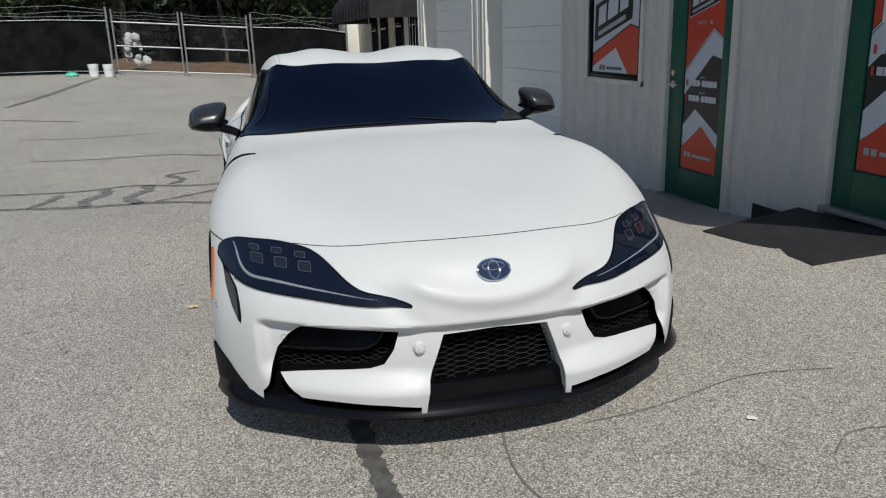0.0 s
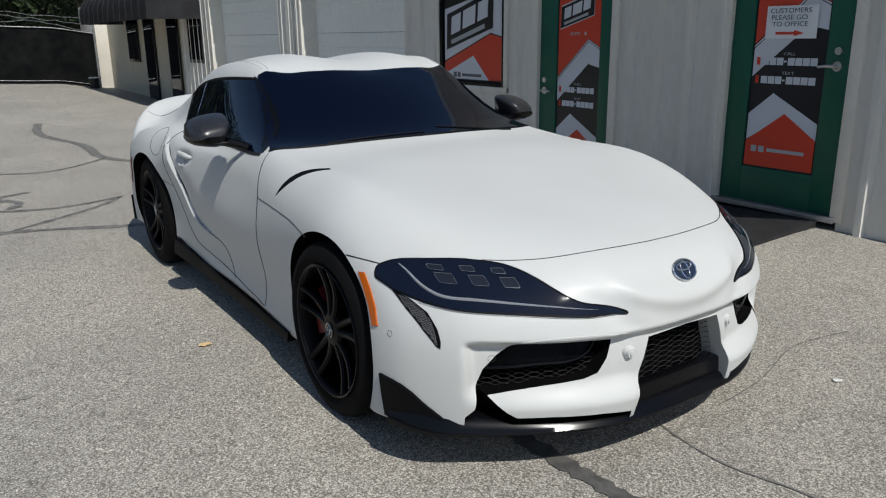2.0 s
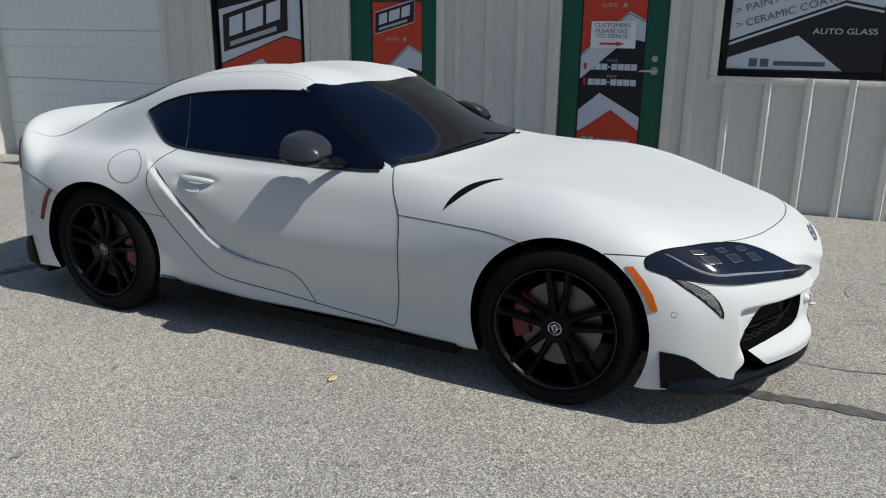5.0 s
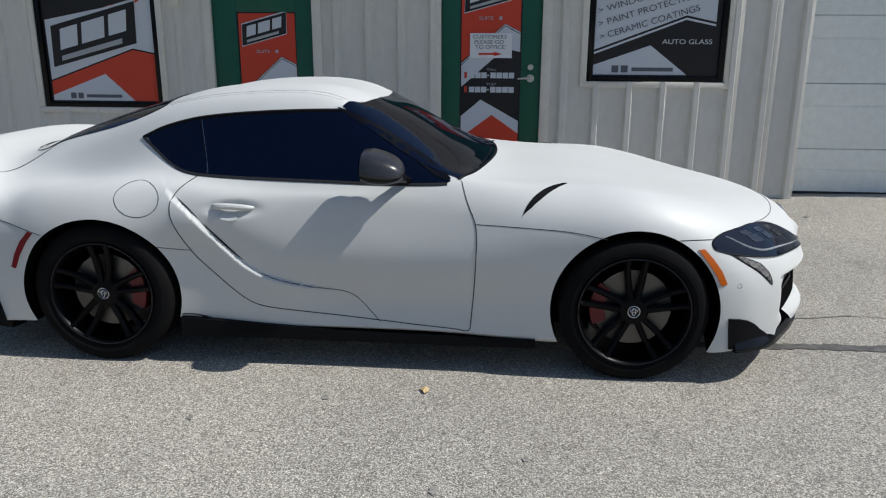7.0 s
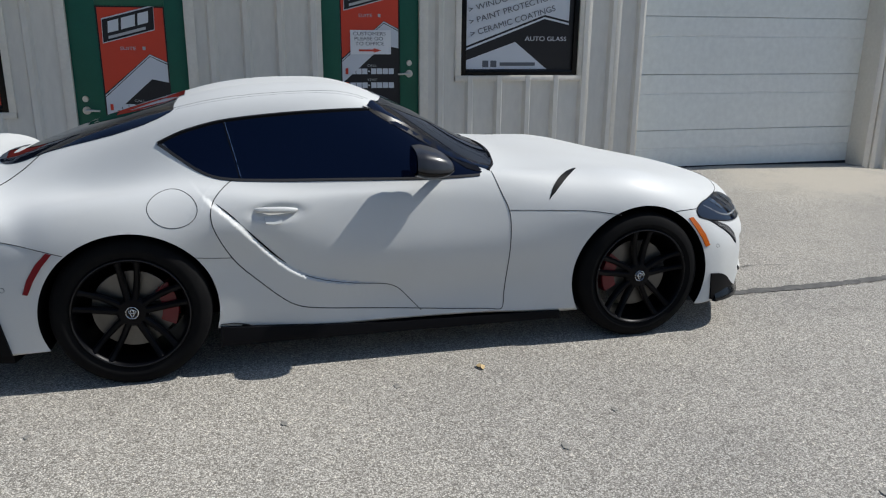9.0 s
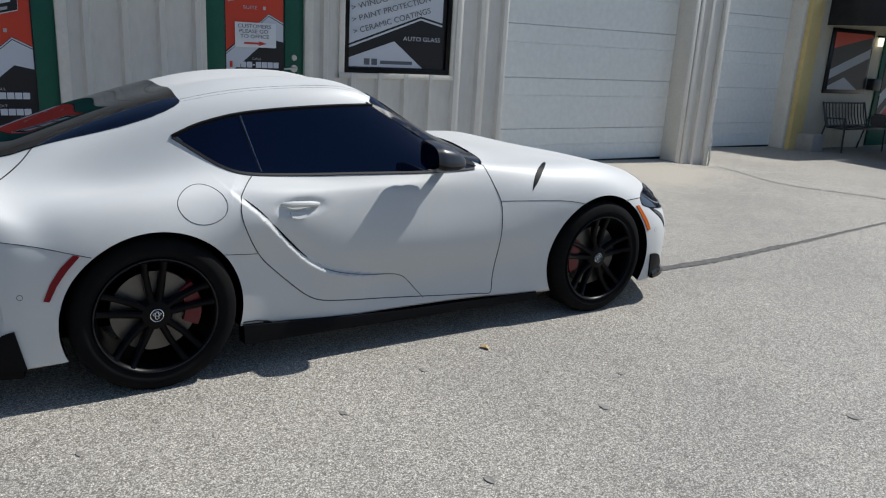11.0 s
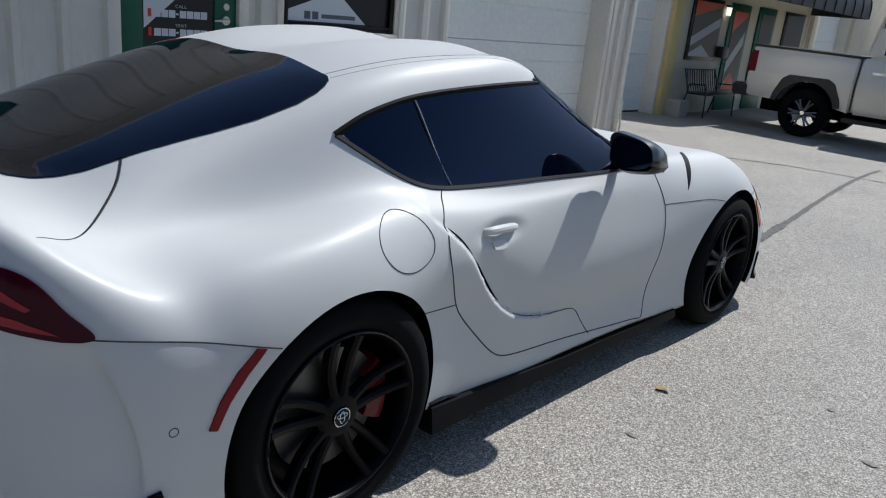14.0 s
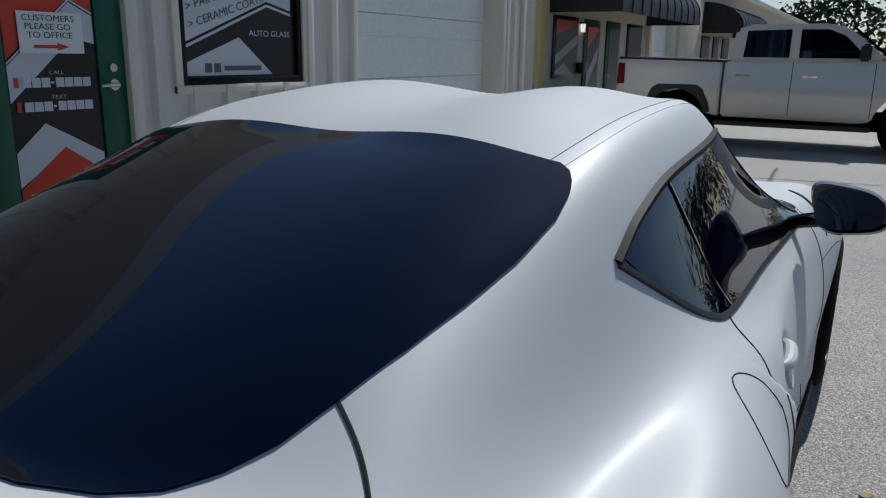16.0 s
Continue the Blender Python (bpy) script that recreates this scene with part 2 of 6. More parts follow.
TAR = worn("crack_sealer", (0.075, 0.073, 0.07), (0.15, 0.145, 0.135), 0.75, 16, 0.8)
OLD_TAR = worn("faded_crack_sealer", (0.11, 0.108, 0.103), (0.26, 0.25, 0.23), 0.8, 16, 0.9)
CRACK = material("open_crack", (0.17, 0.163, 0.15), 0.95)
bm = bmesh.new()
for k, (pts, w) in enumerate([
        ([(-.43, -1.5), (-.42, -1.95), (-.40, -2.3), (-.40, -2.75), (-.36, -3.3), (-.30, -3.9)], .072),
        ([(-.30, -3.88), (-.26, -4.3), (-.20, -4.8), (0, -6.8), (.1, -8.5)], .045),
        ([(-4.6, 3.0), (-2.9, 2.86), (-2.06, 2.68), (-1.56, 2.66), (-.83, 2.36), (.2, 2.2)], .085),
        ([(-4.6, 3.75), (-3.08, 3.60), (-2.3, 3.52), (-1.9, 3.62), (-1.3, 3.40), (-.64, 3.58)], .06),
        ([(-2.15, 2.70), (-2.22, 3.0), (-2.10, 3.25), (-2.15, 3.55)], .10), ([(-1.70, 2.68), (-1.85, 3.0), (-1.72, 3.3), (-1.78, 3.58)], .11),
        ([(-2.65, 2.82), (-2.55, 3.1), (-2.5, 3.4)], .09), ([(-1.6, 2.70), (-1.2, 3.0), (-.85, 3.3), (-.64, 3.58)], .05), ([(-1.55, 3.55), (-1.45, 3.85), (-1.6, 4.1), (-1.3, 4.3)], .09),
        ([(-3.4, 5.9), (-2.4, 5.75), (-1.7, 5.75), (-1.1, 5.45), (-.3, 6.1)], .05), ([(-.45, 10.7), (-.6, 9.0), (-.3, 7.4), (-.29, 6.15), (.4, 5.0)], .12),
        ([(-6.5, 11.6), (-5.2, 11.25), (-3.68, 10.5)], .10), ([(-5.6, 13.3), (-5.36, 15.5), (-5.2, 18.0), (-5.0, 20.5)], .16), ([(-4.2, 8.5), (-3.1, 8.2), (-2.2, 8.4)], .05)]):
    strip(bm, pts, w, .004, k)
    if k == 1:
        tagged(part("crack_seal", bm, TAR), "dark tar crack sealer line under the car's nose", "crack seal", kind="stuff")
        bm = bmesh.new()
tagged(part("crack_seal", bm, OLD_TAR), "faded tar crack sealer lines on the asphalt", "crack seal", kind="stuff")
bm = bmesh.new()
for k, (pts, w) in enumerate([
        ([(3.0, -7.05), (2.2, -6.75), (1.64, -6.70), (.82, -7.1), (.15, -7.25), (-1.2, -7.5)], .03),
        ([(.35, -2.06), (.75, -2.00), (1.1, -1.90), (1.5, -1.95)], .006), ([(.06, -2.0), (.02, -2.35), (.08, -2.6), (.03, -2.9)], .008), ([(1.02, -2.5), (1.2, -2.38), (1.4, -2.42)], .006)]):
    strip(bm, pts, w, .004, 40 + k, .6)
tagged(part("asphalt_crack", bm, CRACK), "thin open cracks in the asphalt", "crack", kind="stuff")

# small litter on the lot
LEAF = material("dry_leaf", (0.55, 0.40, 0.20), 0.7)
CHALK = material("pale_chip", (0.75, 0.74, 0.70), 0.8)
STAIN = worn("oil_stain", (0.20, 0.19, 0.172), (0.33, 0.315, 0.28), 0.9, 40, 0.9)


def blot(name, x, y, rx, ry, mat, label, cat, lift=.004, seed=0, curl=0.0):
    rnd = random.Random(seed)
    bm = bmesh.new()
    z = float(ground_z(x, y)) + lift
    mid = bm.verts.new((x, y, z + curl))
    ring = [bm.verts.new((x + rx * math.cos(a) * (1 + rnd.uniform(-.35, .25)), y + ry * math.sin(a) * (1 + rnd.uniform(-.35, .25)), z + curl * rnd.uniform(0, .8))) for a in np.linspace(0, math.tau, 13)[:-1]]
    for a, b in zip(ring, ring[1:] + ring[:1]):
        bm.faces.new((mid, a, b))
    return tagged(part(name, bm, mat), label, cat)


blot("dry_leaf", -1.085, -.318, .030, .020, LEAF, "small curled tan dry leaf on the asphalt", "leaf", .006, 1, .012)
blot("dry_leaf", 1.95, -2.15, .03, .022, LEAF, "small curled tan dry leaf on the asphalt", "leaf", .006, 2, .012)
blot("chip", .924, -2.205, .022, .016, CHALK, "pale stone chip lying on the asphalt", "stone", .005, 3, .004)
for k, (x, y, r) in enumerate([(-1.19, .11, .022), (-1.85, -.43, .028), (-1.62, -.75, .018), (-1.42, .62, .02), (-2.1, .35, .026), (-1.3, 1.6, .018), (1.5, -2.6, .03), (2.4, -3.2, .04), (-2.4, -1.4, .03)]):
    blot("oil_spot", x, y, r, r * .7, STAIN, "small dark oil spot on the asphalt", "stain", .004, 10 + k)

# ---- building: ribbed metal wall along the lot ----
WX = 3.07
TOP = 2.80
UNIT_TOP = 3.6
LIGHT_TRIM = worn("pale_trim_paint", (0.78, 0.745, 0.67), (0.69, 0.65, 0.565), 0.5, 2.0, 0.6)
CONCRETE = worn("concrete", (0.42, 0.40, 0.37), (0.32, 0.30, 0.27), 0.85, 5, 0.7)
YELLOW = worn("yellow_paint", (0.72, 0.58, 0.26), (0.62, 0.48, 0.20), 0.6, 2, 0.6)
CREAM = worn("cream_stucco", (0.66, 0.61, 0.48), (0.58, 0.53, 0.41), 0.8, 3, 0.6)
STEEL = material("brushed_steel", (0.62, 0.61, 0.58), 0.28, 1.0)
GALV = worn("galvanised_steel", (0.33, 0.335, 0.34), (0.24, 0.245, 0.25), 0.5, 8, 0.6, metal=0.6)
MAT = worn("rubber_mat", (0.018, 0.018, 0.02), (0.03, 0.03, 0.03), 0.7, 8, 0.6)
P_RED = material("poster_red", (0.62, 0.055, 0.025), 0.35, 0, 0.4)
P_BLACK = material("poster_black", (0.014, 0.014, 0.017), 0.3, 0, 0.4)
P_WHITE = material("poster_white", (0.62, 0.65, 0.70), 0.35, 0, 0.4)
P_GREY = material("poster_grey", (0.42, 0.44, 0.46), 0.35, 0, 0.4)
P_INK = material("sign_ink", (0.10, 0.11, 0.13), 0.5)
PAPER = material("paper", (0.80, 0.81, 0.83), 0.7)


def wall_piece(y0, y1, z0, z1, x0=WX, name="wall_west", mat=None):
    """A stretch of flat sheet with its raised vertical ribs."""
    ob = box_part(name, (x0, y0, z0), (x0 + .15, y1, z1), mat or WALL)
    tagged(ob, "beige ribbed sheet-metal wall of the workshop", "wall", kind="structure")
    k0 = math.ceil((y0 + 1.44 + .03) / .30)
    while -1.44 + .30 * k0 < y1 - .03:
        yc = -1.44 + .30 * k0
        bm = bmesh.new()
        sec = [(0, -.044), (-.044, -.022), (-.044, .022), (0, .044)]
        low = [bm.verts.new((x0 + a, yc + b, z0)) for a, b in sec]
        top = [bm.verts.new((x0 + a, yc + b, z1)) for a, b in sec]
        for i in range(3):
            bm.faces.new((low[i], low[i + 1], top[i + 1], top[i]))
        bm.faces.new(low[::-1])
        bm.faces.new(top)
        part("rib", bm, mat or WALL, ob, smooth=False)
        k0 += 1
    return ob


def trim_bar(lo, hi, parent, mat=None, name="trim"):
    return box_part(name, lo, hi, mat or LIGHT_TRIM, parent, .004)


# openings: y0, y1, sill, head
GARAGE_H = (-6.24, -3.27, .09, 2.75)
WINDOW_H = (-2.57, -1.35, 1.135, 2.38)
DOOR_H = (-.97, .02, .14, 2.22)
DOOR_I = (1.15, 2.18, -.17, 1.92)
WINDOW_I = (2.68, 3.88, .845, 2.08)
GARAGE_I = (4.60, 7.72, -.21, 2.45)
GARAGE_J = (8.62, 12.15, -.22, 2.45)
edge = -6.84
for y0, y1, z0, z1 in (GARAGE_H, WINDOW_H, DOOR_H, DOOR_I, WINDOW_I, GARAGE_I, GARAGE_J):
    wall_piece(edge, y0, -.4, TOP)
    wall_piece(y0, y1, z1, TOP)
    if z0 > .3:
        wall_piece(y0, y1, -.4, z0)
    edge = y1
wall_piece(edge, 14.4, -.4, TOP)
tagged(box_part("wall_far", (WX + .02, 14.4, -.4), (WX + .17, 24.5, TOP), CREAM), "cream wall of the far end of the workshop", "wall", kind="structure")
for nm, lo, hi in (("wall_back_a", (13.8, -40, -.4), (14, 24.5, TOP)), ("wall_end", (WX, 24.5, -.4), (14, 24.7, TOP)), ("wall_side", (WX + .15, -6.99, -.4), (14, -6.84, TOP))):
    tagged(box_part(nm, lo, hi, WALL), "plain beige outer wall of the workshop", "wall", kind="structure")
bm = bmesh.new()
pitch = [(WX - .02, TOP), (WX - .02, TOP + .07), (8.5, TOP + .45), (14.05, TOP + .07), (14.05, TOP)]
ends = [[bm.verts.new((x, y, z)) for x, z in pitch] for y in (-6.95, 24.7)]
for i in range(5):
    bm.faces.new((ends[0][i], ends[0][(i + 1) % 5], ends[1][(i + 1) % 5], ends[1][i]))
bm.faces.new(ends[0])
bm.faces.new(ends[1])
tagged(part("roof", bm, LIGHT_TRIM, smooth=False), "low pitched sheet-metal roof of the workshop", "roof", kind="structure")
# the eaves over the offices; the nearer one is cut back at an angle at its end
def eave(plan, label):
    bm = bmesh.new()
    lo = [bm.verts.new((x, y, 2.75)) for x, y in plan]
    hi = [bm.verts.new((x, y, 2.87)) for x, y in plan]
    bm.faces.new(lo)
    bm.faces.new(hi)
    for i in range(4):
        bm.faces.new((lo[i], lo[(i + 1) % 4], hi[(i + 1) % 4], hi[i]))
    tagged(part("eave", bm, LIGHT_TRIM, smooth=False), label, "eave", kind="structure")


eave([(WX - .022, -3.35), (2.27, -1.75), (2.27, 4.4), (WX - .022, 4.4)], "beige roof eave over the office doors")
eave([(WX - .022, 14.1), (2.27, 14.1), (2.27, 19.8), (WX - .022, 19.8)], "beige roof eave over the far office front")
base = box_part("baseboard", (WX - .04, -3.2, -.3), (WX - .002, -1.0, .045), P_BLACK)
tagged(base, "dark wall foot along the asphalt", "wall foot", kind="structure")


def garage_door(d, name):
    """A sectional door: each section is a panel with one pressed groove, in a trimmed opening."""
    y0, y1, z0, z1 = d
    e = empty(name, ((WX + .10), (y0 + y1) / 2, z0), "white sectional garage door, closed", "garage door", "garage doors")
    x = WX + .24
    loc = Vector((WX + .10, (y0 + y1) / 2, z0))
    z = z0 - .18
    while z < z1:
        a, b = max(z, z0), min(z + .605, z1)
        if b - a > .05:
            bm = bmesh.new()
            prof = [(.03, a), (0, a + .006), (0, b - .212), (.007, b - .205), (.007, b - .197), (0, b - .190), (0, b - .006), (.008, b), (.03, b)]
            prof = [(p, min(max(q, a), b)) for p, q in prof]
            rows = [[bm.verts.new(Vector((x + p, y, q)) - loc) for p, q in prof] for y in (y0 + .02, y1 - .02)]
            for i in range(len(prof) - 1):
                bm.faces.new((rows[0][i], rows[1][i], rows[1][i + 1], rows[0][i + 1]))
            part("panel", bm, DOORW, e, smooth=False)
        z += .605
    for ya, yb in ((y0 - .06, y0 + .02), (y1 - .02, y1 + .06)):
        bm = bmesh.new()
        add_box(bm, Vector((WX - .035, ya, z0 - .1)) - loc, Vector((WX + .30, yb, z1)) - loc, .004)
        part("jamb", bm, LIGHT_TRIM, e)
    bm = bmesh.new()
    add_box(bm, Vector((x - .004, y0, z0 - .02)) - loc, Vector((x + .03, y1, z0 + .02)) - loc)
    part("bottom_seal", bm, MAT, e, smooth=False)
    bm = bmesh.new()
    add_box(bm, Vector((WX - .05, y0, z0 - .2)) - loc, Vector((WX + .34, y1, z0 - .012)) - loc)
    part("threshold", bm, CONCRETE, e, smooth=False)


garage_door(GARAGE_H, "garage_door")
garage_door(GARAGE_I, "garage_door")
garage_door(GARAGE_J, "garage_door")

# corner post of bent sheet and the trims beside the garage doors
for ya, yb in ((-6.85, -6.77), (-6.56, -6.51), (-6.37, -6.31)):
    tagged(box_part("trim", (WX - .05, ya, -.05), (WX - .002, yb, TOP), LIGHT_TRIM, None, .004), "pale folded corner trim", "trim", kind="structure")
for ya, yb in ((-3.02, -2.97), (-2.70, -2.63), (7.80, 7.86), (8.02, 8.08), (8.22, 8.30), (8.46, 8.52), (12.24, 12.31), (12.52, 12.58)):
    tagged(box_part("trim", (WX - .034, ya, -.25), (WX - .002, yb, TOP), LIGHT_TRIM, None, .004), "pale folded wall trim", "trim", kind="structure")
bm = bmesh.new()
tube(bm, [(WX - .06, -6.86, -.02), (WX - .09, -6.84, .12), (WX - .055, -6.87, .30), (WX - .06, -6.88, .45)], [.012, .016, .012, .006], 6)
tagged(part("bent_flashing", bm, LIGHT_TRIM), "torn bent metal flashing at the wall corner", "flashing", kind="structure")


def poly(name, pts, x, mat, parent, loc, thick=.002):
    """A flat printed shape on the wall side of the lot, pts in (y, z)."""
    bm = bmesh.new()
    f = [bm.verts.new(Vector((x, y, z)) - loc) for y, z in pts]
    b = [bm.verts.new(Vector((x + thick, y, z)) - loc) for y, z in pts]
    bm.faces.new(f)
    bm.faces.new(b)
    for i in range(len(f)):
        bm.faces.new((f[i], f[(i + 1) % len(f)], b[(i + 1) % len(f)], b[i]))
    return part(name, bm, mat, parent, smooth=False)


def words(body, y, z, size, x, mat, parent, loc, tilt=0.0, wide=1.0, name="lettering"):
    """Lettering that reads from the lot; (y, z) is where its line begins."""
    c = bpy.data.curves.new(name, "FONT")
    c.body, c.size, c.extrude = body, size, .0008
    tmp = new(name, c)
    bpy.context.view_layer.update()
    me = bpy.data.meshes.new_from_object(tmp.evaluated_get(bpy.context.evaluated_depsgraph_get()))
    bpy.data.objects.remove(tmp)
    turn = Matrix(((0, 0, -1, 0), (-1, 0, 0, 0), (0, 1, 0, 0), (0, 0, 0, 1)))
    me.transform(Matrix.Translation(Vector((x, y, z)) - loc) @ turn @ Matrix.Rotation(radians(tilt), 4, "Z") @ Matrix.Diagonal((wide, 1, 1, 1)))
    me.materials.clear()
    me.materials.append(mat)
    ob = new(name, me)
    ob.parent = parent
    return ob


def skewed(y, z, w, h, tilt, lean=.25):
    """A slanted block, from its lower left corner (seen from the lot), for a drawn mark."""
    c, s = math.cos(radians(tilt)), math.sin(radians(tilt))
    pts = [(0, 0), (w, 0), (w + lean * h, h), (lean * h, h)]
    return [(y - (a * c - b * s), z + a * s + b * c) for a, b in pts]


def logo(y, z, k, x, parent, loc):
    """The firm's mark as plain shapes: a black slanted plate with pale blocks and a bar; k is its width."""
    poly("mark_edge", skewed(y + .012 * k, z - .02 * k, .98 * k, .44 * k, 15, .3), x, P_WHITE, parent, loc)
    poly("mark_plate", skewed(y, z, .96 * k, .40 * k, 15, .3), x - .003, P_BLACK, parent, loc)
    for a, w in ((.10, .20), (.35, .26), (.66, .20)):
        yy, zz = y - (a * k * math.cos(radians(15))), z + .15 * k + a * k * math.sin(radians(15))
        poly("mark_block", skewed(yy, zz, w * k, .20 * k, 15, .35), x - .006, P_WHITE, parent, loc)
    yy, zz = y - .10 * k, z + .065 * k
    poly("mark_bar", skewed(yy, zz, .70 * k, .05 * k, 15, .3), x - .006, P_GREY, parent, loc)


def social(y, z, k, x, mat, parent, loc, length):
    """Two small round-cornered marks and a bar."""
    for i in range(2):
        yy = y - i * 1.35 * k
        poly("mark", [(yy, z), (yy - k, z), (yy - k, z + k), (yy, z + k)], x, mat, parent, loc)
    poly("bar", [(y - 2.9 * k, z + .18 * k), (y - 2.9 * k - length, z + .18 * k), (y - 2.9 * k - length, z + .72 * k), (y - 2.9 * k, z + .72 * k)], x, mat, parent, loc)


def office_door(d, dz, yl, name, label, paper, knob_left):
    """A green steel door with a long glazed light that carries a printed poster."""
    y0, y1, z0, z1 = d
    loc = Vector((WX + .03, (y0 + y1) / 2, z0))
    e = empty(name, loc, label, "door", "office doors")

    def slab(nm, lo, hi, mat, bev=.004):
        bm = bmesh.new()
        add_box(bm, Vector(lo) - loc, Vector(hi) - loc, bev)
        return part(nm, bm, mat, e)

    slab("frame", (WX - .03, y0 - .05, z0 - .02), (WX + .06, y0 + .035, z1 + .05), LIGHT_TRIM)
    slab("frame", (WX - .03, y1 - .035, z0 - .02), (WX + .06, y1 + .05, z1 + .05), LIGHT_TRIM)
    slab("frame", (WX - .03, y0 + .035, z1), (WX + .06, y1 - .035, z1 + .05), LIGHT_TRIM)
    yr = yl - .54
    zb, zt = .42 + dz, 2.03 + dz
    x = WX + .012
    slab("leaf", (x, y0 + .036, z0 + .01), (x + .045, yr - .012, z1 - .004), GREEN)
    slab("leaf", (x, yl + .012, z0 + .01), (x + .045, y1 - .036, z1 - .004), GREEN)
    slab("leaf", (x, yr - .012, z0 + .01), (x + .045, yl + .012, zb - .012), GREEN)
    slab("leaf", (x, yr - .012, zt + .012), (x + .045, yl + .012, z1 - .004), GREEN)
    slab("threshold", (WX - .05, y0, z0 - .03), (WX + .06, y1, z0 + .008), GALV)
    poster = slab("poster", (x + .014, yr - .012, zb - .012), (x + .026, yl + .012, zt + .012), P_BLACK, 0)
    px = x + .011

    def at(*pts):
        return [(yl - a, z + dz) for a, z in pts]

    poly("print_red", at((0, 1.30), (.40, 1.64), (.54, 1.57), (.54, 2.03), (0, 2.03)), px, P_RED, poster, loc)
    poly("print_white", at((0, 1.265), (.40, 1.615), (.54, 1.545), (.54, 1.39), (.40, 1.42), (0, 1.07)), px, P_WHITE, poster, loc)
    poly("print_line", at((0, 1.285), (.40, 1.635), (.54, 1.565), (.54, 1.553), (.40, 1.623), (0, 1.273)), px - .003, P_WHITE, poster, loc)
    poly("print_white", at((0, .80), (.185, .955), (.54, .76), (.54, .64), (.30, .80), (0, .61)), px, P_WHITE, poster, loc)
    poly("print_red", at((0, .60), (.29, .815), (.54, .645), (.54, .42), (0, .42)), px - .003, P_RED, poster, loc)
    social(yl - .05, .525 + dz, .045, px - .006, P_GREY, poster, loc, .29)
    words("SUITE", yl - .16, 1.672 + dz, .042, px - .004, P_GREY, poster, loc, 0, 1.25)
    poly("bar", at((.345, 1.672), (.37, 1.672), (.37, 1.702), (.345, 1.702)), px - .004, P_GREY, poster, loc)
    words("CALL", yl - .235, 1.222 + dz, .030, px - .004, P_GREY, poster, loc, 0, 1.3)
    words("TEXT", yl - .235, 1.088 + dz, .030, px - .004, P_GREY, poster, loc, 0, 1.3)
    for zz in (1.152, 1.022):
        a = .075
        for w in (.062, .062, .062, .03, .062, .062, .062, .062):
            h = .052 if w > .04 else .012
            o = 0 if w > .04 else .02
            poly("bar", at((a, zz + o), (a + w - .012, zz + o), (a + w - .012, zz + o + h), (a, zz + o + h)), px - .004, P_WHITE, poster, loc)
            a += w * .86 + .003
        poly("bar", at((.03, zz), (.055, zz), (.055, zz + .055), (.03, zz + .055)), px - .004, P_RED, poster, loc)
    logo(yl - .03, 1.735 + dz, .46, px - .004, poster, loc)
    if paper:
        sheet = poly("paper_sign", [(-.280, 1.335), (-.665, 1.335), (-.665, 1.555), (-.280, 1.555)], px - .012, PAPER, poster, loc)
        tagged(sheet, "white paper notice with a red arrow")
        for k, t in enumerate(("CUSTOMERS", "PLEASE GO", "TO OFFICE")):
            words(t, -.305 - (0, .012, .022)[k], 1.507 - k * .045, .046, px - .014, P_INK, sheet, loc, 0, (1.20, 1.20, 1.20)[k])
        poly("arrow", [(-.36, 1.362), (-.50, 1.362), (-.50, 1.350), (-.575, 1.371), (-.50, 1.392), (-.50, 1.380), (-.36, 1.380)], px - .014, P_RED, sheet, loc)
    # lever, lock and hinges
    ky = (y1 - .115) if knob_left else (y0 + .13)
    kz = 1.155 + dz
    bm = bmesh.new()
    add_cyl(bm, Vector((x + .002, ky, kz)) - loc, Vector((x - .014, ky, kz)) - loc, .036, .033, 24)
    add_cyl(bm, Vector((x - .014, ky, kz)) - loc, Vector((x - .05, ky, kz)) - loc, .013, .013, 12)
    sg = -1 if knob_left else 1
    tube(bm, [Vector((x - .05, ky, kz)) - loc, Vector((x - .052, ky + sg * .05, kz + .002)) - loc, Vector((x - .045, ky + sg * .115, kz - .004)) - loc], [.013, .011, .008], 10)
    part("lever", bm, STEEL, e, "steel lever handle")
    bm = bmesh.new()
    add_cyl(bm, Vector((x + .002, ky, kz + .10)) - loc, Vector((x - .018, ky, kz + .10)) - loc, .028, .025, 24)
    part("deadlock", bm, STEEL, e)
    hy = (y0 + .030) if knob_left else (y1 - .030)
    for hz in (.47, 1.13, 1.85):
        bm = bmesh.new()
        add_cyl(bm, Vector((x - .006, hy, z0 + hz - .055)) - loc, Vector((x - .006, hy, z0 + hz + .055)) - loc, .008, .008, 10)
        part("hinge", bm, STEEL, e)


office_door(DOOR_H, 0, -.20, "office_door", "green steel office door with red and black poster and paper notice", True, False)
office_door(DOOR_I, -.305, 1.90, "office_door", "green steel door of the lower suite with red and black poster", False, True)


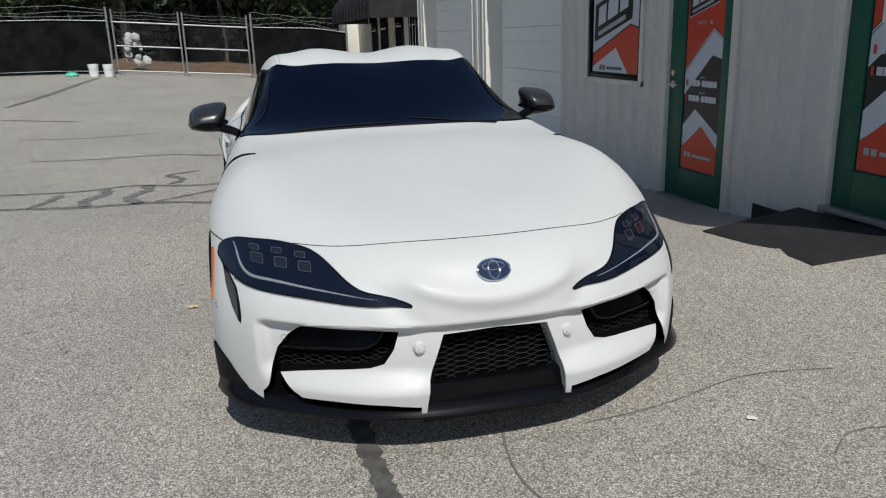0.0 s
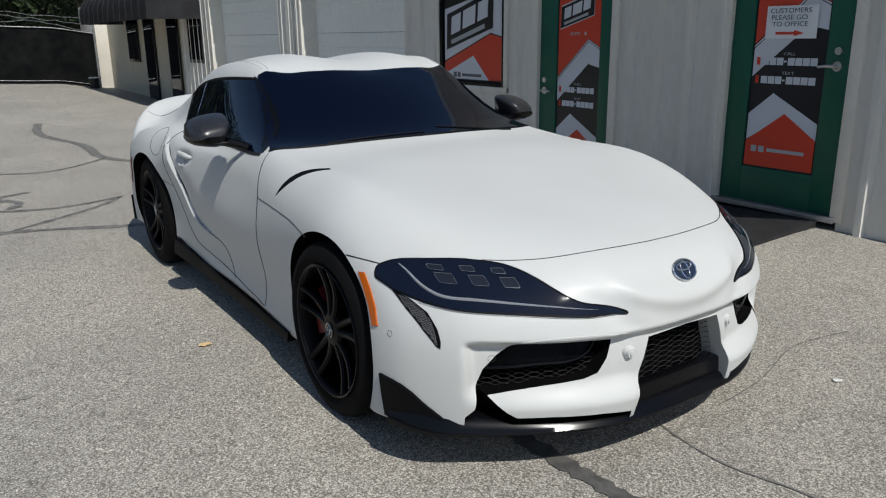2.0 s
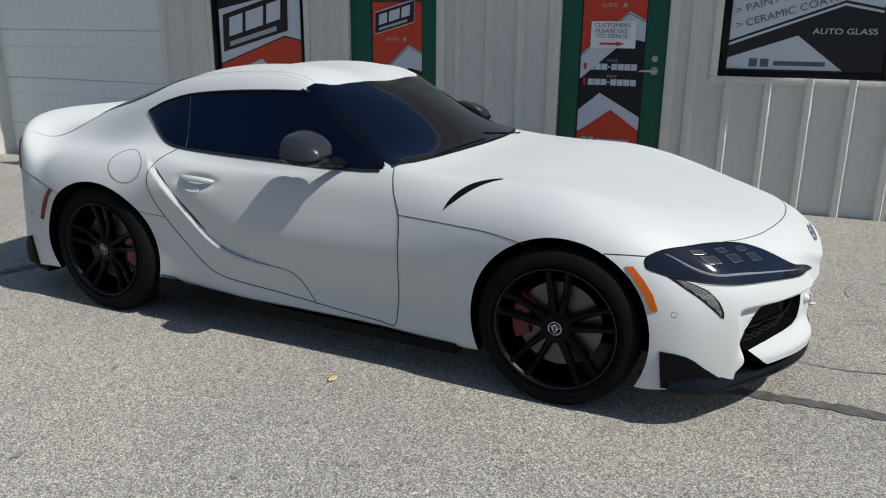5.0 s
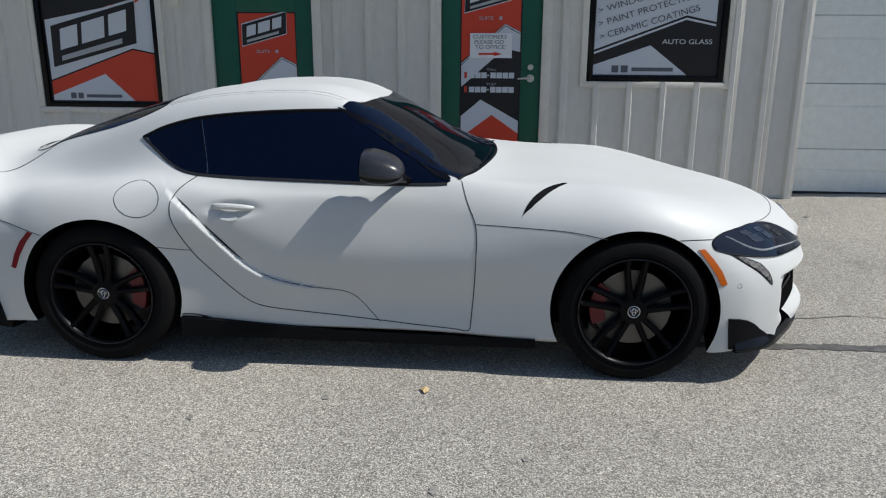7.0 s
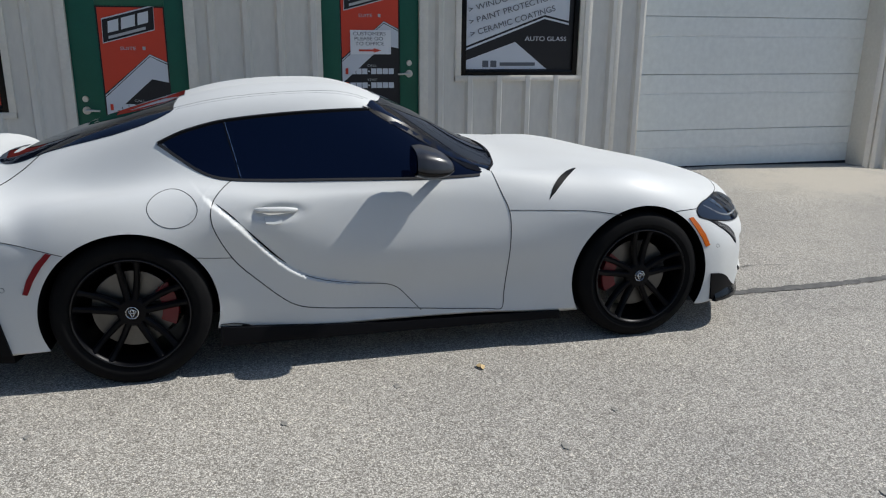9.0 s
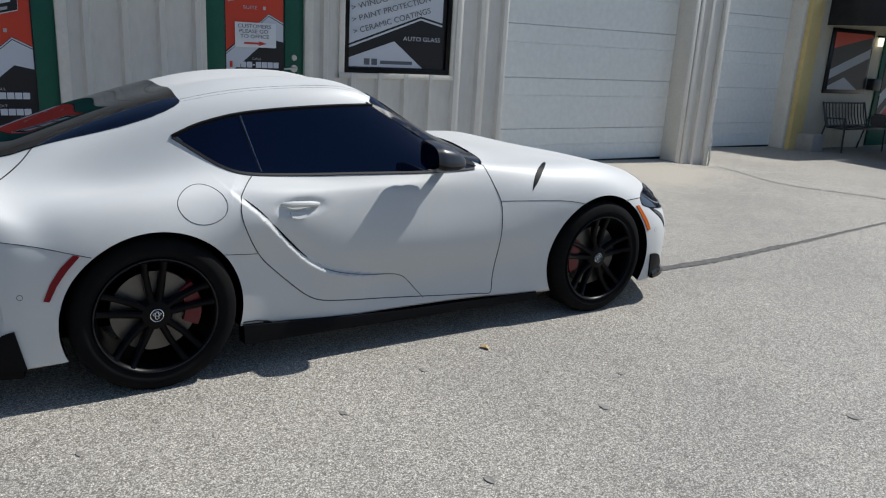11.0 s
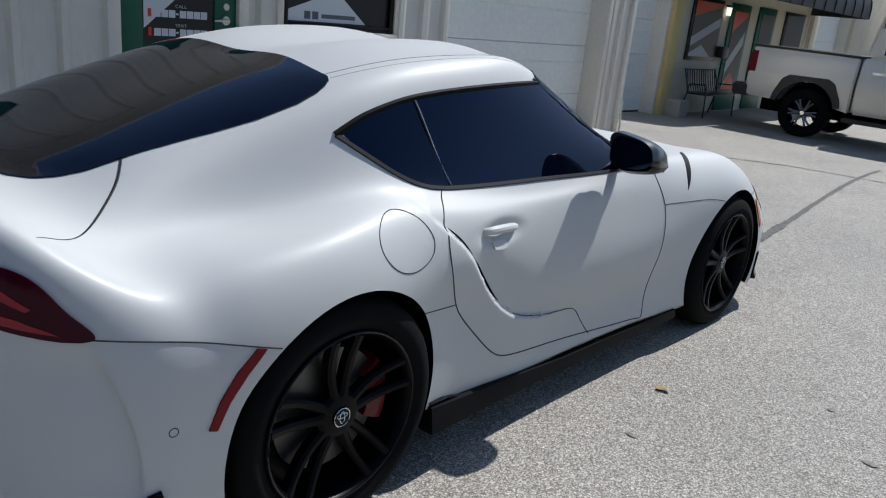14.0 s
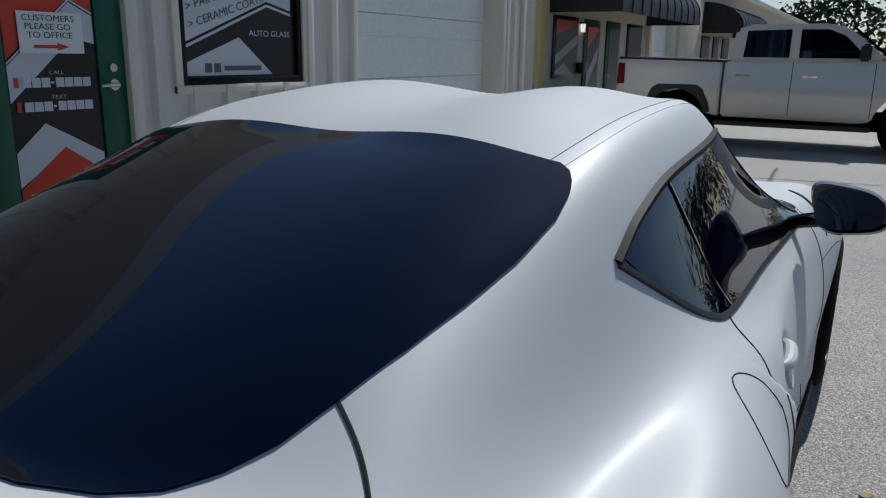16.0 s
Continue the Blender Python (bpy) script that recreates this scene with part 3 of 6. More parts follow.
def window(d, name, label):
    y0, y1, z0, z1 = d
    loc = Vector((WX + .03, (y0 + y1) / 2, z0))
    e = empty(name, loc, label, "window", "office windows")

    def slab(nm, lo, hi, mat, bev=.004):
        bm = bmesh.new()
        add_box(bm, Vector(lo) - loc, Vector(hi) - loc, bev)
        return part(nm, bm, mat, e)

    for a, b, c, f in ((y0 - .06, y0 - .001, z0 - .05, z1 + .06), (y1 + .001, y1 + .06, z0 - .05, z1 + .06)):
        slab("trim", (WX - .028, a, c), (WX + .02, b, f), LIGHT_TRIM)
    slab("sill", (WX - .034, y0 - .06, z0 - .055), (WX + .03, y1 + .06, z0 - .001), LIGHT_TRIM)
    slab("trim", (WX - .028, y0, z1 + .001), (WX + .02, y1, z1 + .06), LIGHT_TRIM)
    for a, b, c, f in ((y0, y0 + .05, z0, z1), (y1 - .05, y1, z0, z1), (y0 + .05, y1 - .05, z0, z0 + .05), (y0 + .05, y1 - .05, z1 - .05, z1)):
        slab("frame", (WX - .012, a, c), (WX + .06, b, f), BLACK)
    pane = slab("pane", (WX + .018, y0 + .04, z0 + .04), (WX + .03, y1 - .04, z1 - .04), P_BLACK, 0)
    return e, pane, loc, WX + .012


# the upper suite's window: services
e, pane, loc, px = window(WINDOW_H, "window", "black framed window with a printed grey and black poster")
Y = -1.41


def W(*pts):
    return [(Y - a, z) for a, z in pts]


poly("print_white", W((0, 1.415), (.80, 1.715), (1.06, 1.66), (1.06, 2.32), (0, 2.32)), px, P_WHITE, pane, loc)
poly("print_line", W((0, 1.395), (.80, 1.695), (1.06, 1.64), (1.06, 1.622), (.80, 1.677), (0, 1.375)), px, P_WHITE, pane, loc)
poly("print_white", W((0, 1.28), (.50, 1.455), (.84, 1.195), (0, 1.195)), px, P_WHITE, pane, loc)
words("> CERAMIC COATINGS", Y - .045, 1.500, .078, px - .003, P_INK, pane, loc, 16.5, 1.12)
words("> PAINT PROTECTION", Y - .030, 1.612, .078, px - .003, P_INK, pane, loc, 16.5, 1.16)
words("> WINDOW", Y - .020, 1.724, .078, px - .003, P_INK, pane, loc, 16.5, 1.2)
words("AUTO GLASS", Y - .60, 1.468, .060, px - .003, P_WHITE, pane, loc, 0, 1.25)
social(Y - .165, 1.215, .062, px - .003, P_INK, pane, loc, .37)

# the lower suite's window: the firm's mark over red
e, pane, loc, px = window(WINDOW_I, "window", "black framed window with a red, white and black poster")
Y = 3.80
poly("print_white", W((0, 1.66), (1.06, 1.86), (1.06, 1.36), (.85, 1.40), (0, 1.10)), px, P_WHITE, pane, loc)
poly("print_red", W((0, 1.085), (.85, 1.385), (1.06, 1.345), (1.06, .905), (0, .905)), px, P_RED, pane, loc)
poly("print_white", W((0, .955), (.55, 1.16), (.83, .905), (0, .905)), px - .003, P_WHITE, pane, loc)
poly("print_red", W((.55, 1.745), (.92, 1.815), (.98, 1.855), (.64, 1.79)), px - .003, P_RED, pane, loc)
logo(Y - .045, 1.22, .92, px - .004, pane, loc)
social(Y - .18, .925, .055, px - .006, P_INK, pane, loc, .36)

# ramp mat at the upper door
mat_e = bmesh.new()
corners = [(2.27, -.86, float(ground_z(2.27, -.86)) + .012), (2.27, .22, float(ground_z(2.27, .22)) + .012), (3.03, .22, .085), (3.03, -.86, .11)]
top = [mat_e.verts.new(c) for c in corners]
low = [mat_e.verts.new((x, y, float(ground_z(x, y)) - .05)) for x, y, z in corners]
mat_e.faces.new(top)
mat_e.faces.new(low)
for i in range(4):
    mat_e.faces.new((top[i], top[(i + 1) % 4], low[(i + 1) % 4], low[i]))
ramp_mat = tagged(part("ramp_mat", mat_e, MAT, smooth=False), "black ribbed rubber ramp mat at the office door", "mat")
bm = bmesh.new()
for i in range(22):
    for j in range(15):
        y, x = -.83 + i * .0485, 2.31 + j * .0485
        f, g = (x - 2.27) / .76, (y + .86) / 1.08
        z = (corners[0][2] * (1 - g) + corners[1][2] * g) * (1 - f) + (corners[3][2] * (1 - g) + corners[2][2] * g) * f + .001
        d = .012 if (i + j) % 2 else -.012
        vs = [bm.verts.new(v) for v in ((x - .016, y - d, z), (x, y + .004, z + .005), (x + .016, y + d, z + .003), (x, y - .004, z + .005))]
        bm.faces.new(vs)
tagged(part("tread", bm, MAT, ramp_mat, smooth=False), kind="stuff")
# black strip drawn where the gap under the wall lies in shade
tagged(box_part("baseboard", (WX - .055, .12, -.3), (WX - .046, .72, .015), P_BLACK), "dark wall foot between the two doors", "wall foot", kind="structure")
tagged(box_part("wall_lamp", (WX - .09, 2.42, 1.78), (WX - .002, 2.52, 1.95), LIGHT_TRIM, None, .015), "small pale wall lamp box", "wall lamp")

# far end of the workshop: dark office front under an awning
for y0, y1, z0, z1, nm in ((12.75, 13.75, .85, 2.2, "window"), (14.55, 15.45, -.2, 1.9, "door"), (16.7, 17.7, -.2, 1.9, "door"), (18.4, 19.6, .75, 2.0, "window")):
    e = empty(nm, (WX, (y0 + y1) / 2, z0), "dark glazed " + nm + " of the far office front", nm, "far office front")
    bm = bmesh.new()
    add_box(bm, (-.035, -(y1 - y0) / 2, 0), (-.004, (y1 - y0) / 2, z1 - z0), .006)
    part("frame", bm, P_BLACK, e)
    bm = bmesh.new()
    add_box(bm, (-.043, -(y1 - y0) / 2 + .07, .07), (-.036, (y1 - y0) / 2 - .07, z1 - z0 - .07))
    part("pane", bm, GLASS, e)


def awning(name, y0, y1, xw, out, z_low, z_top, label):
    """A quarter-round fabric awning with ribs and a straight skirt."""
    e = empty(name, (xw, (y0 + y1) / 2, z_low), label, "awning")
    loc = Vector((xw, (y0 + y1) / 2, z_low))
    arc = [(xw, z_top)] + [(xw - out * math.sin(a), z_low + .25 + (z_top - z_low - .25) * math.cos(a)) for a in np.linspace(.15, math.pi / 2, 9)] + [(xw - out, z_low)]
    bm = bmesh.new()
    rows = [[bm.verts.new(Vector((x, y, z)) - loc) for x, z in arc] for y in (y0, y1)]
    for i in range(len(arc) - 1):
        bm.faces.new((rows[0][i], rows[1][i], rows[1][i + 1], rows[0][i + 1]))
    for r, y in ((rows[0], y0), (rows[1], y1)):
        bm.faces.new(r + [bm.verts.new(Vector((xw, y, z_low)) - loc)])
    part("canopy", bm, AWN, e, smooth=True)
    n = int((y1 - y0) / .6)
    for k in range(n + 1):
        y = y0 + (y1 - y0) * k / n
        bm = bmesh.new()
        tube(bm, [Vector((x - .006, y, z + .006)) - loc for x, z in arc], .014, 6)
        part("rib", bm, AWN, e)


AWN = worn("awning_fabric", (0.012, 0.012, 0.014), (0.03, 0.03, 0.033), 0.55, 4, 0.6)
tagged(box_part("pilaster", (2.66, 22.4, -.3), (WX + .019, 24.4, 2.35), LIGHT_TRIM, None, .01), "white sunlit end pier of the far office front", "pilaster", kind="structure")
awning("awning", 12.7, 20.0, WX, 1.1, 1.75, 2.7, "black quarter-round awning over the far office front")

# ---- next unit up the lot: recessed front with garage door, office and awning ----
BX = 4.55
tagged(box_part("wall_office", (BX, -17.95, -.4), (BX + .2, -10.72, UNIT_TOP), CREAM), "cream stucco front of the next office", "wall", kind="structure")
tagged(box_part("wall_lintel", (BX, -21.2, 2.7), (BX + .2, -17.95, UNIT_TOP), CREAM), "cream wall over the second garage door", "wall", kind="structure")
for ya, yb in ((-18.35, -17.95), (-24.3, -21.25)):
    tagged(box_part("pilaster", (BX - .14, ya, -.4), (BX - .002, yb, UNIT_TOP), CREAM, None, .01), "cream painted pilaster beside the garage door", "pilaster", kind="structure")
tagged(box_part("wall_recess", (BX, -10.72, 2.7), (BX + .2, -6.88, UNIT_TOP), WALL), "beige wall over the recessed garage door", "wall", kind="structure")
tagged(box_part("pilaster", (BX - .12, -11.06, -.4), (BX - .002, -10.72, UNIT_TOP), YELLOW, None, .01), "yellow painted pilaster beside the garage door", "pilaster", kind="structure")
tagged(box_part("roof_office", (BX - .3, -60, UNIT_TOP), (14, -6.95, UNIT_TOP + .2), LIGHT_TRIM), "flat roof edge of the next units", "roof", kind="structure")
tagged(box_part("wall_units", (BX, -60, -.4), (BX + .2, -21.2, UNIT_TOP), CREAM), "cream wall of the units further off", "wall", kind="structure")
_wx, WX = WX, BX
garage_door((-10.66, -7.02, -.06, 2.7), "garage_door")
garage_door((-21.2, -17.95, -.1, 2.7), "garage_door")
for y0, y1, z0, z1, kind, pm in ((-12.9, -11.58, .93, 2.09, "window", True), (-14.25, -13.3, -.08, 2.08, "door", True), (-15.72, -14.75, -.08, 2.1, "door", False), (-17.6, -16.35, .75, 2.1, "window", False)):
    loc = Vector((BX, (y0 + y1) / 2, z0))
    e = empty(kind, loc, ("green framed " if kind == "door" else "black framed ") + kind + " of the cream office" + (" with a red and black poster" if pm else ""), kind, "office front")
    bm = bmesh.new()
    add_box(bm, Vector((BX - .04, y0, z0)) - loc, Vector((BX - .004, y1, z1)) - loc, .006)
    part("frame", bm, GREEN if kind == "door" else P_BLACK, e)
    m = .14 if kind == "door" else .07
    bm = bmesh.new()
    add_box(bm, Vector((BX - .05, y0 + m, z0 + (.45 if kind == "door" else m))) - loc, Vector((BX - .041, y1 - m, z1 - m)) - loc)
    pn = part("pane", bm, P_BLACK, e)
    if pm:
        w = y1 - y0 - 2 * m
        ya, zz, hh = y1 - m, z0 + (.45 if kind == "door" else m), z1 - z0 - (.45 if kind == "door" else m) - m
        q = lambda *pts: [(ya - a * w, zz + b * hh) for a, b in pts]
        poly("print_red", q((0, .72), (1, .95), (1, 1), (0, 1)), BX - .053, P_RED, pn, loc)
        poly("print_white", q((0, .35), (1, .75), (1, .58), (0, .18)), BX - .053, P_GREY, pn, loc)
        poly("print_white", q((0, 0), (0, .06), (.4, .22), (.8, 0)), BX - .056, P_GREY, pn, loc)
        if kind == "door":
            poly("print_red", q((0, 0), (.5, .22), (1, 0)), BX - .059, P_RED, pn, loc)
    if kind == "door":
        bm = bmesh.new()
        add_cyl(bm, Vector((BX - .04, y1 - .07, z0 + 1.0)) - loc, Vector((BX - .10, y1 - .07, z0 + 1.0)) - loc, .03, .025, 12)
        part("knob", bm, STEEL, e)
WX = _wx
awning("awning", -17.9, -11.4, BX, 1.35, 2.12, 3.1, "black quarter-round awning over the cream office")
awning("awning", -31.0, -24.6, BX, 1.35, 2.12, 3.1, "black quarter-round awning of the unit further off")
for y0, y1, z0, z1, kind in ((-26.3, -25.0, .85, 2.05, "window"), (-28.0, -27.0, -.1, 2.05, "door"), (-30.2, -28.8, .85, 2.05, "window")):
    e = empty(kind, (BX, (y0 + y1) / 2, z0), "dark glazed " + kind + " under the further awning", kind, "further office front")
    for nm, lo, hi, mat in (("frame", (-.04, -(y1 - y0) / 2, 0), (-.004, (y1 - y0) / 2, z1 - z0), P_BLACK), ("pane", (-.05, -(y1 - y0) / 2 + .09, .09), (-.041, (y1 - y0) / 2 - .09, z1 - z0 - .09), P_INK)):
        box_part(nm, lo, hi, mat, e)
lamp = empty("wall_lamp", (BX, -13.1, 1.98), "small lit glass wall lamp beside the office door", "wall lamp")
bm = bmesh.new()
add_box(bm, (-.09, -.05, 0), (-.002, .05, .04), .005)
part("bracket", bm, P_BLACK, lamp)
bm = bmesh.new()
add_cyl(bm, (-.06, 0, -.16), (-.06, 0, 0), .045, .05, 12)
GLOW = material("lamp_glass", (0.9, 0.88, 0.8), 0.3)
bsdf(GLOW).inputs["Emission Color"].default_value = (1, .95, .8, 1)
bsdf(GLOW).inputs["Emission Strength"].default_value = 0.9
part("glass", bm, GLOW, lamp)
tagged(box_part("mailbox", (BX - .16, -13.24, 1.0), (BX - .003, -12.98, 1.22), P_BLACK, None, .02), "black metal mailbox on the cream wall", "mailbox")

# bench of flat bars
bench = empty("bench", (4.02, -12.2, -.1), "dark metal bench with a slatted back by the office", "bench")
for k in range(13):
    bm = bmesh.new()
    y = -.62 + k * .10
    tube(bm, [(.30, y, .46), (.36, y, .62), (.41, y, .86)], .010, 5)
    part("slat", bm, P_BLACK, bench)
for y in (-.66, .66):
    bm = bmesh.new()
    tube(bm, [(-.10, y, 0), (-.08, y, .40), (-.05, y, .62), (.28, y, .60), (.30, y, .45), (.40, y, .0)], .016, 6)
    part("leg_frame", bm, P_BLACK, bench)
    bm = bmesh.new()
    tube(bm, [(.28, y, .45), (.42, y, .88)], .016, 6)
    part("back_post", bm, P_BLACK, bench)
for z, x in ((.86, .41), (.46, .30)):
    bm = bmesh.new()
    tube(bm, [(x, -.66, z), (x, .66, z)], .014, 6)
    part("rail", bm, P_BLACK, bench)
bm = bmesh.new()
add_box(bm, (-.10, -.64, .42), (.30, .64, .445), .008)
part("seat", bm, P_BLACK, bench)
tagged(box_part("planter", (4.1, -11.25, -.1), (4.45, -10.9, .22), CONCRETE, None, .02), "small square concrete planter by the bench", "planter")

# ---- the car's shell: a spline surface over long rails, from the centre line out and down to the sill ----
# each rail runs from the lower edge of the nose over the car to the lower edge of the tail: x out, y back, z up
RAILS = []


def rail(*points):
    RAILS.append(points)


# centre line
rail((0, -2.150, .170), (0, -2.185, .36), (0, -2.140, .59), (0, -2.020, .705), (0, -1.60, .800), (0, -1.235, .855), (0, -.90, .892), (0, -.58, .925),
     (0, -.28, 1.065), (0, .08, 1.228), (0, .42, 1.254), (0, .75, 1.238), (0, 1.00, 1.207), (0, 1.35, 1.110), (0, 1.65, 1.005), (0, 1.90, .935), (0, 2.16, .985), (0, 2.18, .70), (0, 2.18, .20))
rail((.27, -2.145, .180), (.27, -2.170, .37), (.27, -2.120, .575), (.28, -1.990, .700), (.30, -1.60, .795), (.31, -1.235, .852), (.30, -.90, .888), (.31, -.56, .920),
     (.30, -.25, 1.060), (.29, .10, 1.243), (.28, .42, 1.290), (.27, .75, 1.272), (.26, 1.00, 1.220), (.26, 1.35, 1.110), (.26, 1.65, 1.000), (.27, 1.89, .930), (.28, 2.14, .985), (.28, 2.165, .70), (.28, 2.165, .20))
rail((.50, -2.070, .190), (.50, -2.095, .37), (.50, -2.040, .555), (.50, -1.900, .682), (.52, -1.58, .790), (.52, -1.235, .850), (.51, -.90, .878), (.53, -.50, .912),
     (.50, -.17, 1.055), (.475, .13, 1.228), (.47, .42, 1.265), (.47, .75, 1.245), (.46, 1.00, 1.195), (.46, 1.35, 1.085), (.46, 1.63, .980), (.48, 1.86, .915), (.50, 2.08, .972), (.50, 2.12, .70), (.50, 2.125, .20))
rail((.68, -1.960, .195), (.68, -1.975, .37), (.68, -1.925, .545), (.66, -1.800, .665), (.66, -1.55, .785), (.66, -1.235, .857), (.66, -.90, .874), (.675, -.45, .908),
     (.625, -.12, 1.045), (.580, .15, 1.186), (.598, .42, 1.206), (.600, .75, 1.176), (.588, 1.01, 1.128), (.578, 1.35, 1.005), (.58, 1.62, .925), (.62, 1.83, .885), (.66, 1.99, .940), (.66, 2.05, .69), (.66, 2.055, .20))
rail((.79, -1.845, .185), (.79, -1.860, .36), (.785, -1.825, .525), (.765, -1.710, .640), (.775, -1.50, .755), (.775, -1.235, .835), (.770, -.90, .848), (.772, -.42, .880),
     (.757, -.10, .880), (.750, .15, .880), (.745, .42, .885), (.735, .75, .905), (.716, 1.02, .916), (.696, 1.35, .850), (.704, 1.60, .822), (.760, 1.77, .812), (.785, 1.89, .850), (.79, 1.945, .66), (.79, 1.955, .195))
rail((.850, -1.745, .170), (.853, -1.760, .34), (.850, -1.735, .490), (.838, -1.640, .595), (.850, -1.47, .695), (.855, -1.235, .765), (.843, -.90, .775), (.824, -.45, .800),
     (.815, -.10, .810), (.814, .15, .810), (.817, .42, .810), (.836, .75, .828), (.830, 1.02, .852), (.852, 1.30, .838), (.862, 1.55, .795), (.865, 1.68, .745), (.858, 1.79, .745), (.861, 1.85, .60), (.866, 1.855, .19))
rail((.880, -1.670, .160), (.884, -1.680, .32), (.884, -1.655, .450), (.878, -1.580, .540), (.890, -1.44, .610), (.898, -1.235, .665), (.882, -.90, .670), (.853, -.45, .700),
     (.847, -.10, .700), (.847, .15, .700), (.853, .42, .700), (.884, .75, .705), (.904, 1.02, .715), (.930, 1.28, .700), (.934, 1.50, .655), (.920, 1.62, .620), (.908, 1.71, .600), (.905, 1.757, .46), (.902, 1.76, .19))
rail((.893, -1.610, .155), (.898, -1.605, .29), (.899, -1.580, .390), (.898, -1.510, .450), (.898, -1.40, .500), (.900, -1.235, .530), (.882, -.90, .530), (.872, -.45, .525),
     (.869, -.10, .520), (.868, .15, .520), (.862, .42, .525), (.864, .75, .550), (.902, 1.02, .570), (.934, 1.26, .565), (.931, 1.45, .520), (.922, 1.55, .480), (.918, 1.63, .440), (.912, 1.67, .34), (.900, 1.67, .19))
rail((.890, -1.550, .160), (.893, -1.530, .25), (.895, -1.490, .310), (.895, -1.430, .345), (.898, -1.35, .370), (.900, -1.230, .380), (.868, -.90, .370), (.840, -.45, .340),
     (.834, -.10, .335), (.834, .15, .335), (.846, .42, .340), (.858, .75, .370), (.888, 1.02, .390), (.935, 1.24, .395), (.930, 1.38, .370), (.922, 1.47, .345), (.915, 1.55, .320), (.905, 1.60, .26), (.895, 1.60, .19))
rail((.870, -1.490, .200), (.870, -1.450, .20), (.870, -1.400, .200), (.870, -1.350, .200), (.870, -1.29, .200), (.872, -1.210, .195), (.862, -.90, .165), (.852, -.45, .185),
     (.846, -.10, .190), (.845, .15, .190), (.846, .42, .190), (.852, .75, .215), (.882, 1.02, .230), (.900, 1.20, .230), (.898, 1.30, .230), (.893, 1.38, .230), (.888, 1.45, .230), (.882, 1.50, .22), (.878, 1.52, .19))


def scoop_shape(p):
    """The side scoop ahead of the rear wheel: a proud lower flank that ends in a crease across the door."""
    line = curve([(.905, .84), (.867, .802), (.807, .752), (.695, .632), (.576, .510), (.49, .452), (.403, .421), (.212, .385), (.060, .362), (-.015, .297), (-.08, .225)], 60)
    x, y, z = p[..., 0], p[..., 1], p[..., 2]
    def signed(y, z):
        d = np.linalg.norm(np.stack([y, z], -1)[..., None, :] - line, axis=-1)
        k = d.argmin(-1)
        tang = np.gradient(line, axis=0)[k]
        side = (z - line[k][..., 1]) * tang[..., 0] - (y - line[k][..., 0]) * tang[..., 1]
        return np.sign(side) * d.min(-1), np.linspace(0, 1, len(line))[k]

    s, run = signed(y, z)
    out = p.copy()
    fade = smoothstep(-0.02, .07, run) * (1 - smoothstep(.60, .80, run)) * smoothstep(.70, .78, x)
    step = smoothstep(-.009, .009, s)
    out[..., 0] += (step * np.exp(-(np.maximum(s, 0) / .10) ** 2) * .009 - (1 - step) * np.exp(-(np.minimum(s, 0) / .10) ** 2) * .008) * fade
    dent = np.exp(-(((y - .59) / .108) ** 2 + ((z - .754) / .034) ** 2) ** 1.6) * smoothstep(.70, .78, x)
    out[..., 0] -= .020 * dent
    # nose: brow over the inlets, proud lower blades, hollows beside the badge
    front = smoothstep(-1.80, -1.92, y) * smoothstep(.70, .64, z)
    band = (.70 + .30 * smoothstep(.19, .29, x)) * (1 - smoothstep(.695, .755, x))
    brow = smoothstep(.482, .452, z) * smoothstep(.25, .335, z)
    out[..., 1] += front * band * brow * .050
    blade = smoothstep(.35, .25, z) * (1 - smoothstep(.20, .17, z) * .4) * smoothstep(.22, .27, x) * (1 - smoothstep(.60, .70, x))
    out[..., 1] -= front * blade * .008
    hollow = np.exp(-(((x - .235 - (z - .46) * .9) / .055) ** 2)) * smoothstep(.455, .50, z) * (1 - smoothstep(.56, .63, z))
    out[..., 1] += front * hollow * .012
    # fold in the rear bumper below the tail lamp
    d = y - np.interp(z, [.30, .436, .49, .577, .643, .70], [1.785, 1.792, 1.799, 1.821, 1.843, 1.864])
    tuck = smoothstep(0, .014, d) * np.exp(-(np.maximum(d, 0) / .11) ** 2) * smoothstep(.30, .42, z) * (1 - smoothstep(.64, .71, z)) * smoothstep(.5, .7, x)
    out[..., 0] -= .010 * tuck
    out[..., 1] -= .014 * tuck
    # the fold under the badge
    fold = np.exp(-((z - .552 - (x / .25) ** 2 * .05) / .034) ** 2) * (1 - smoothstep(.22, .32, x)) * smoothstep(-1.9, -2.0, y)
    out[..., 1] -= .020 * fold
    return out


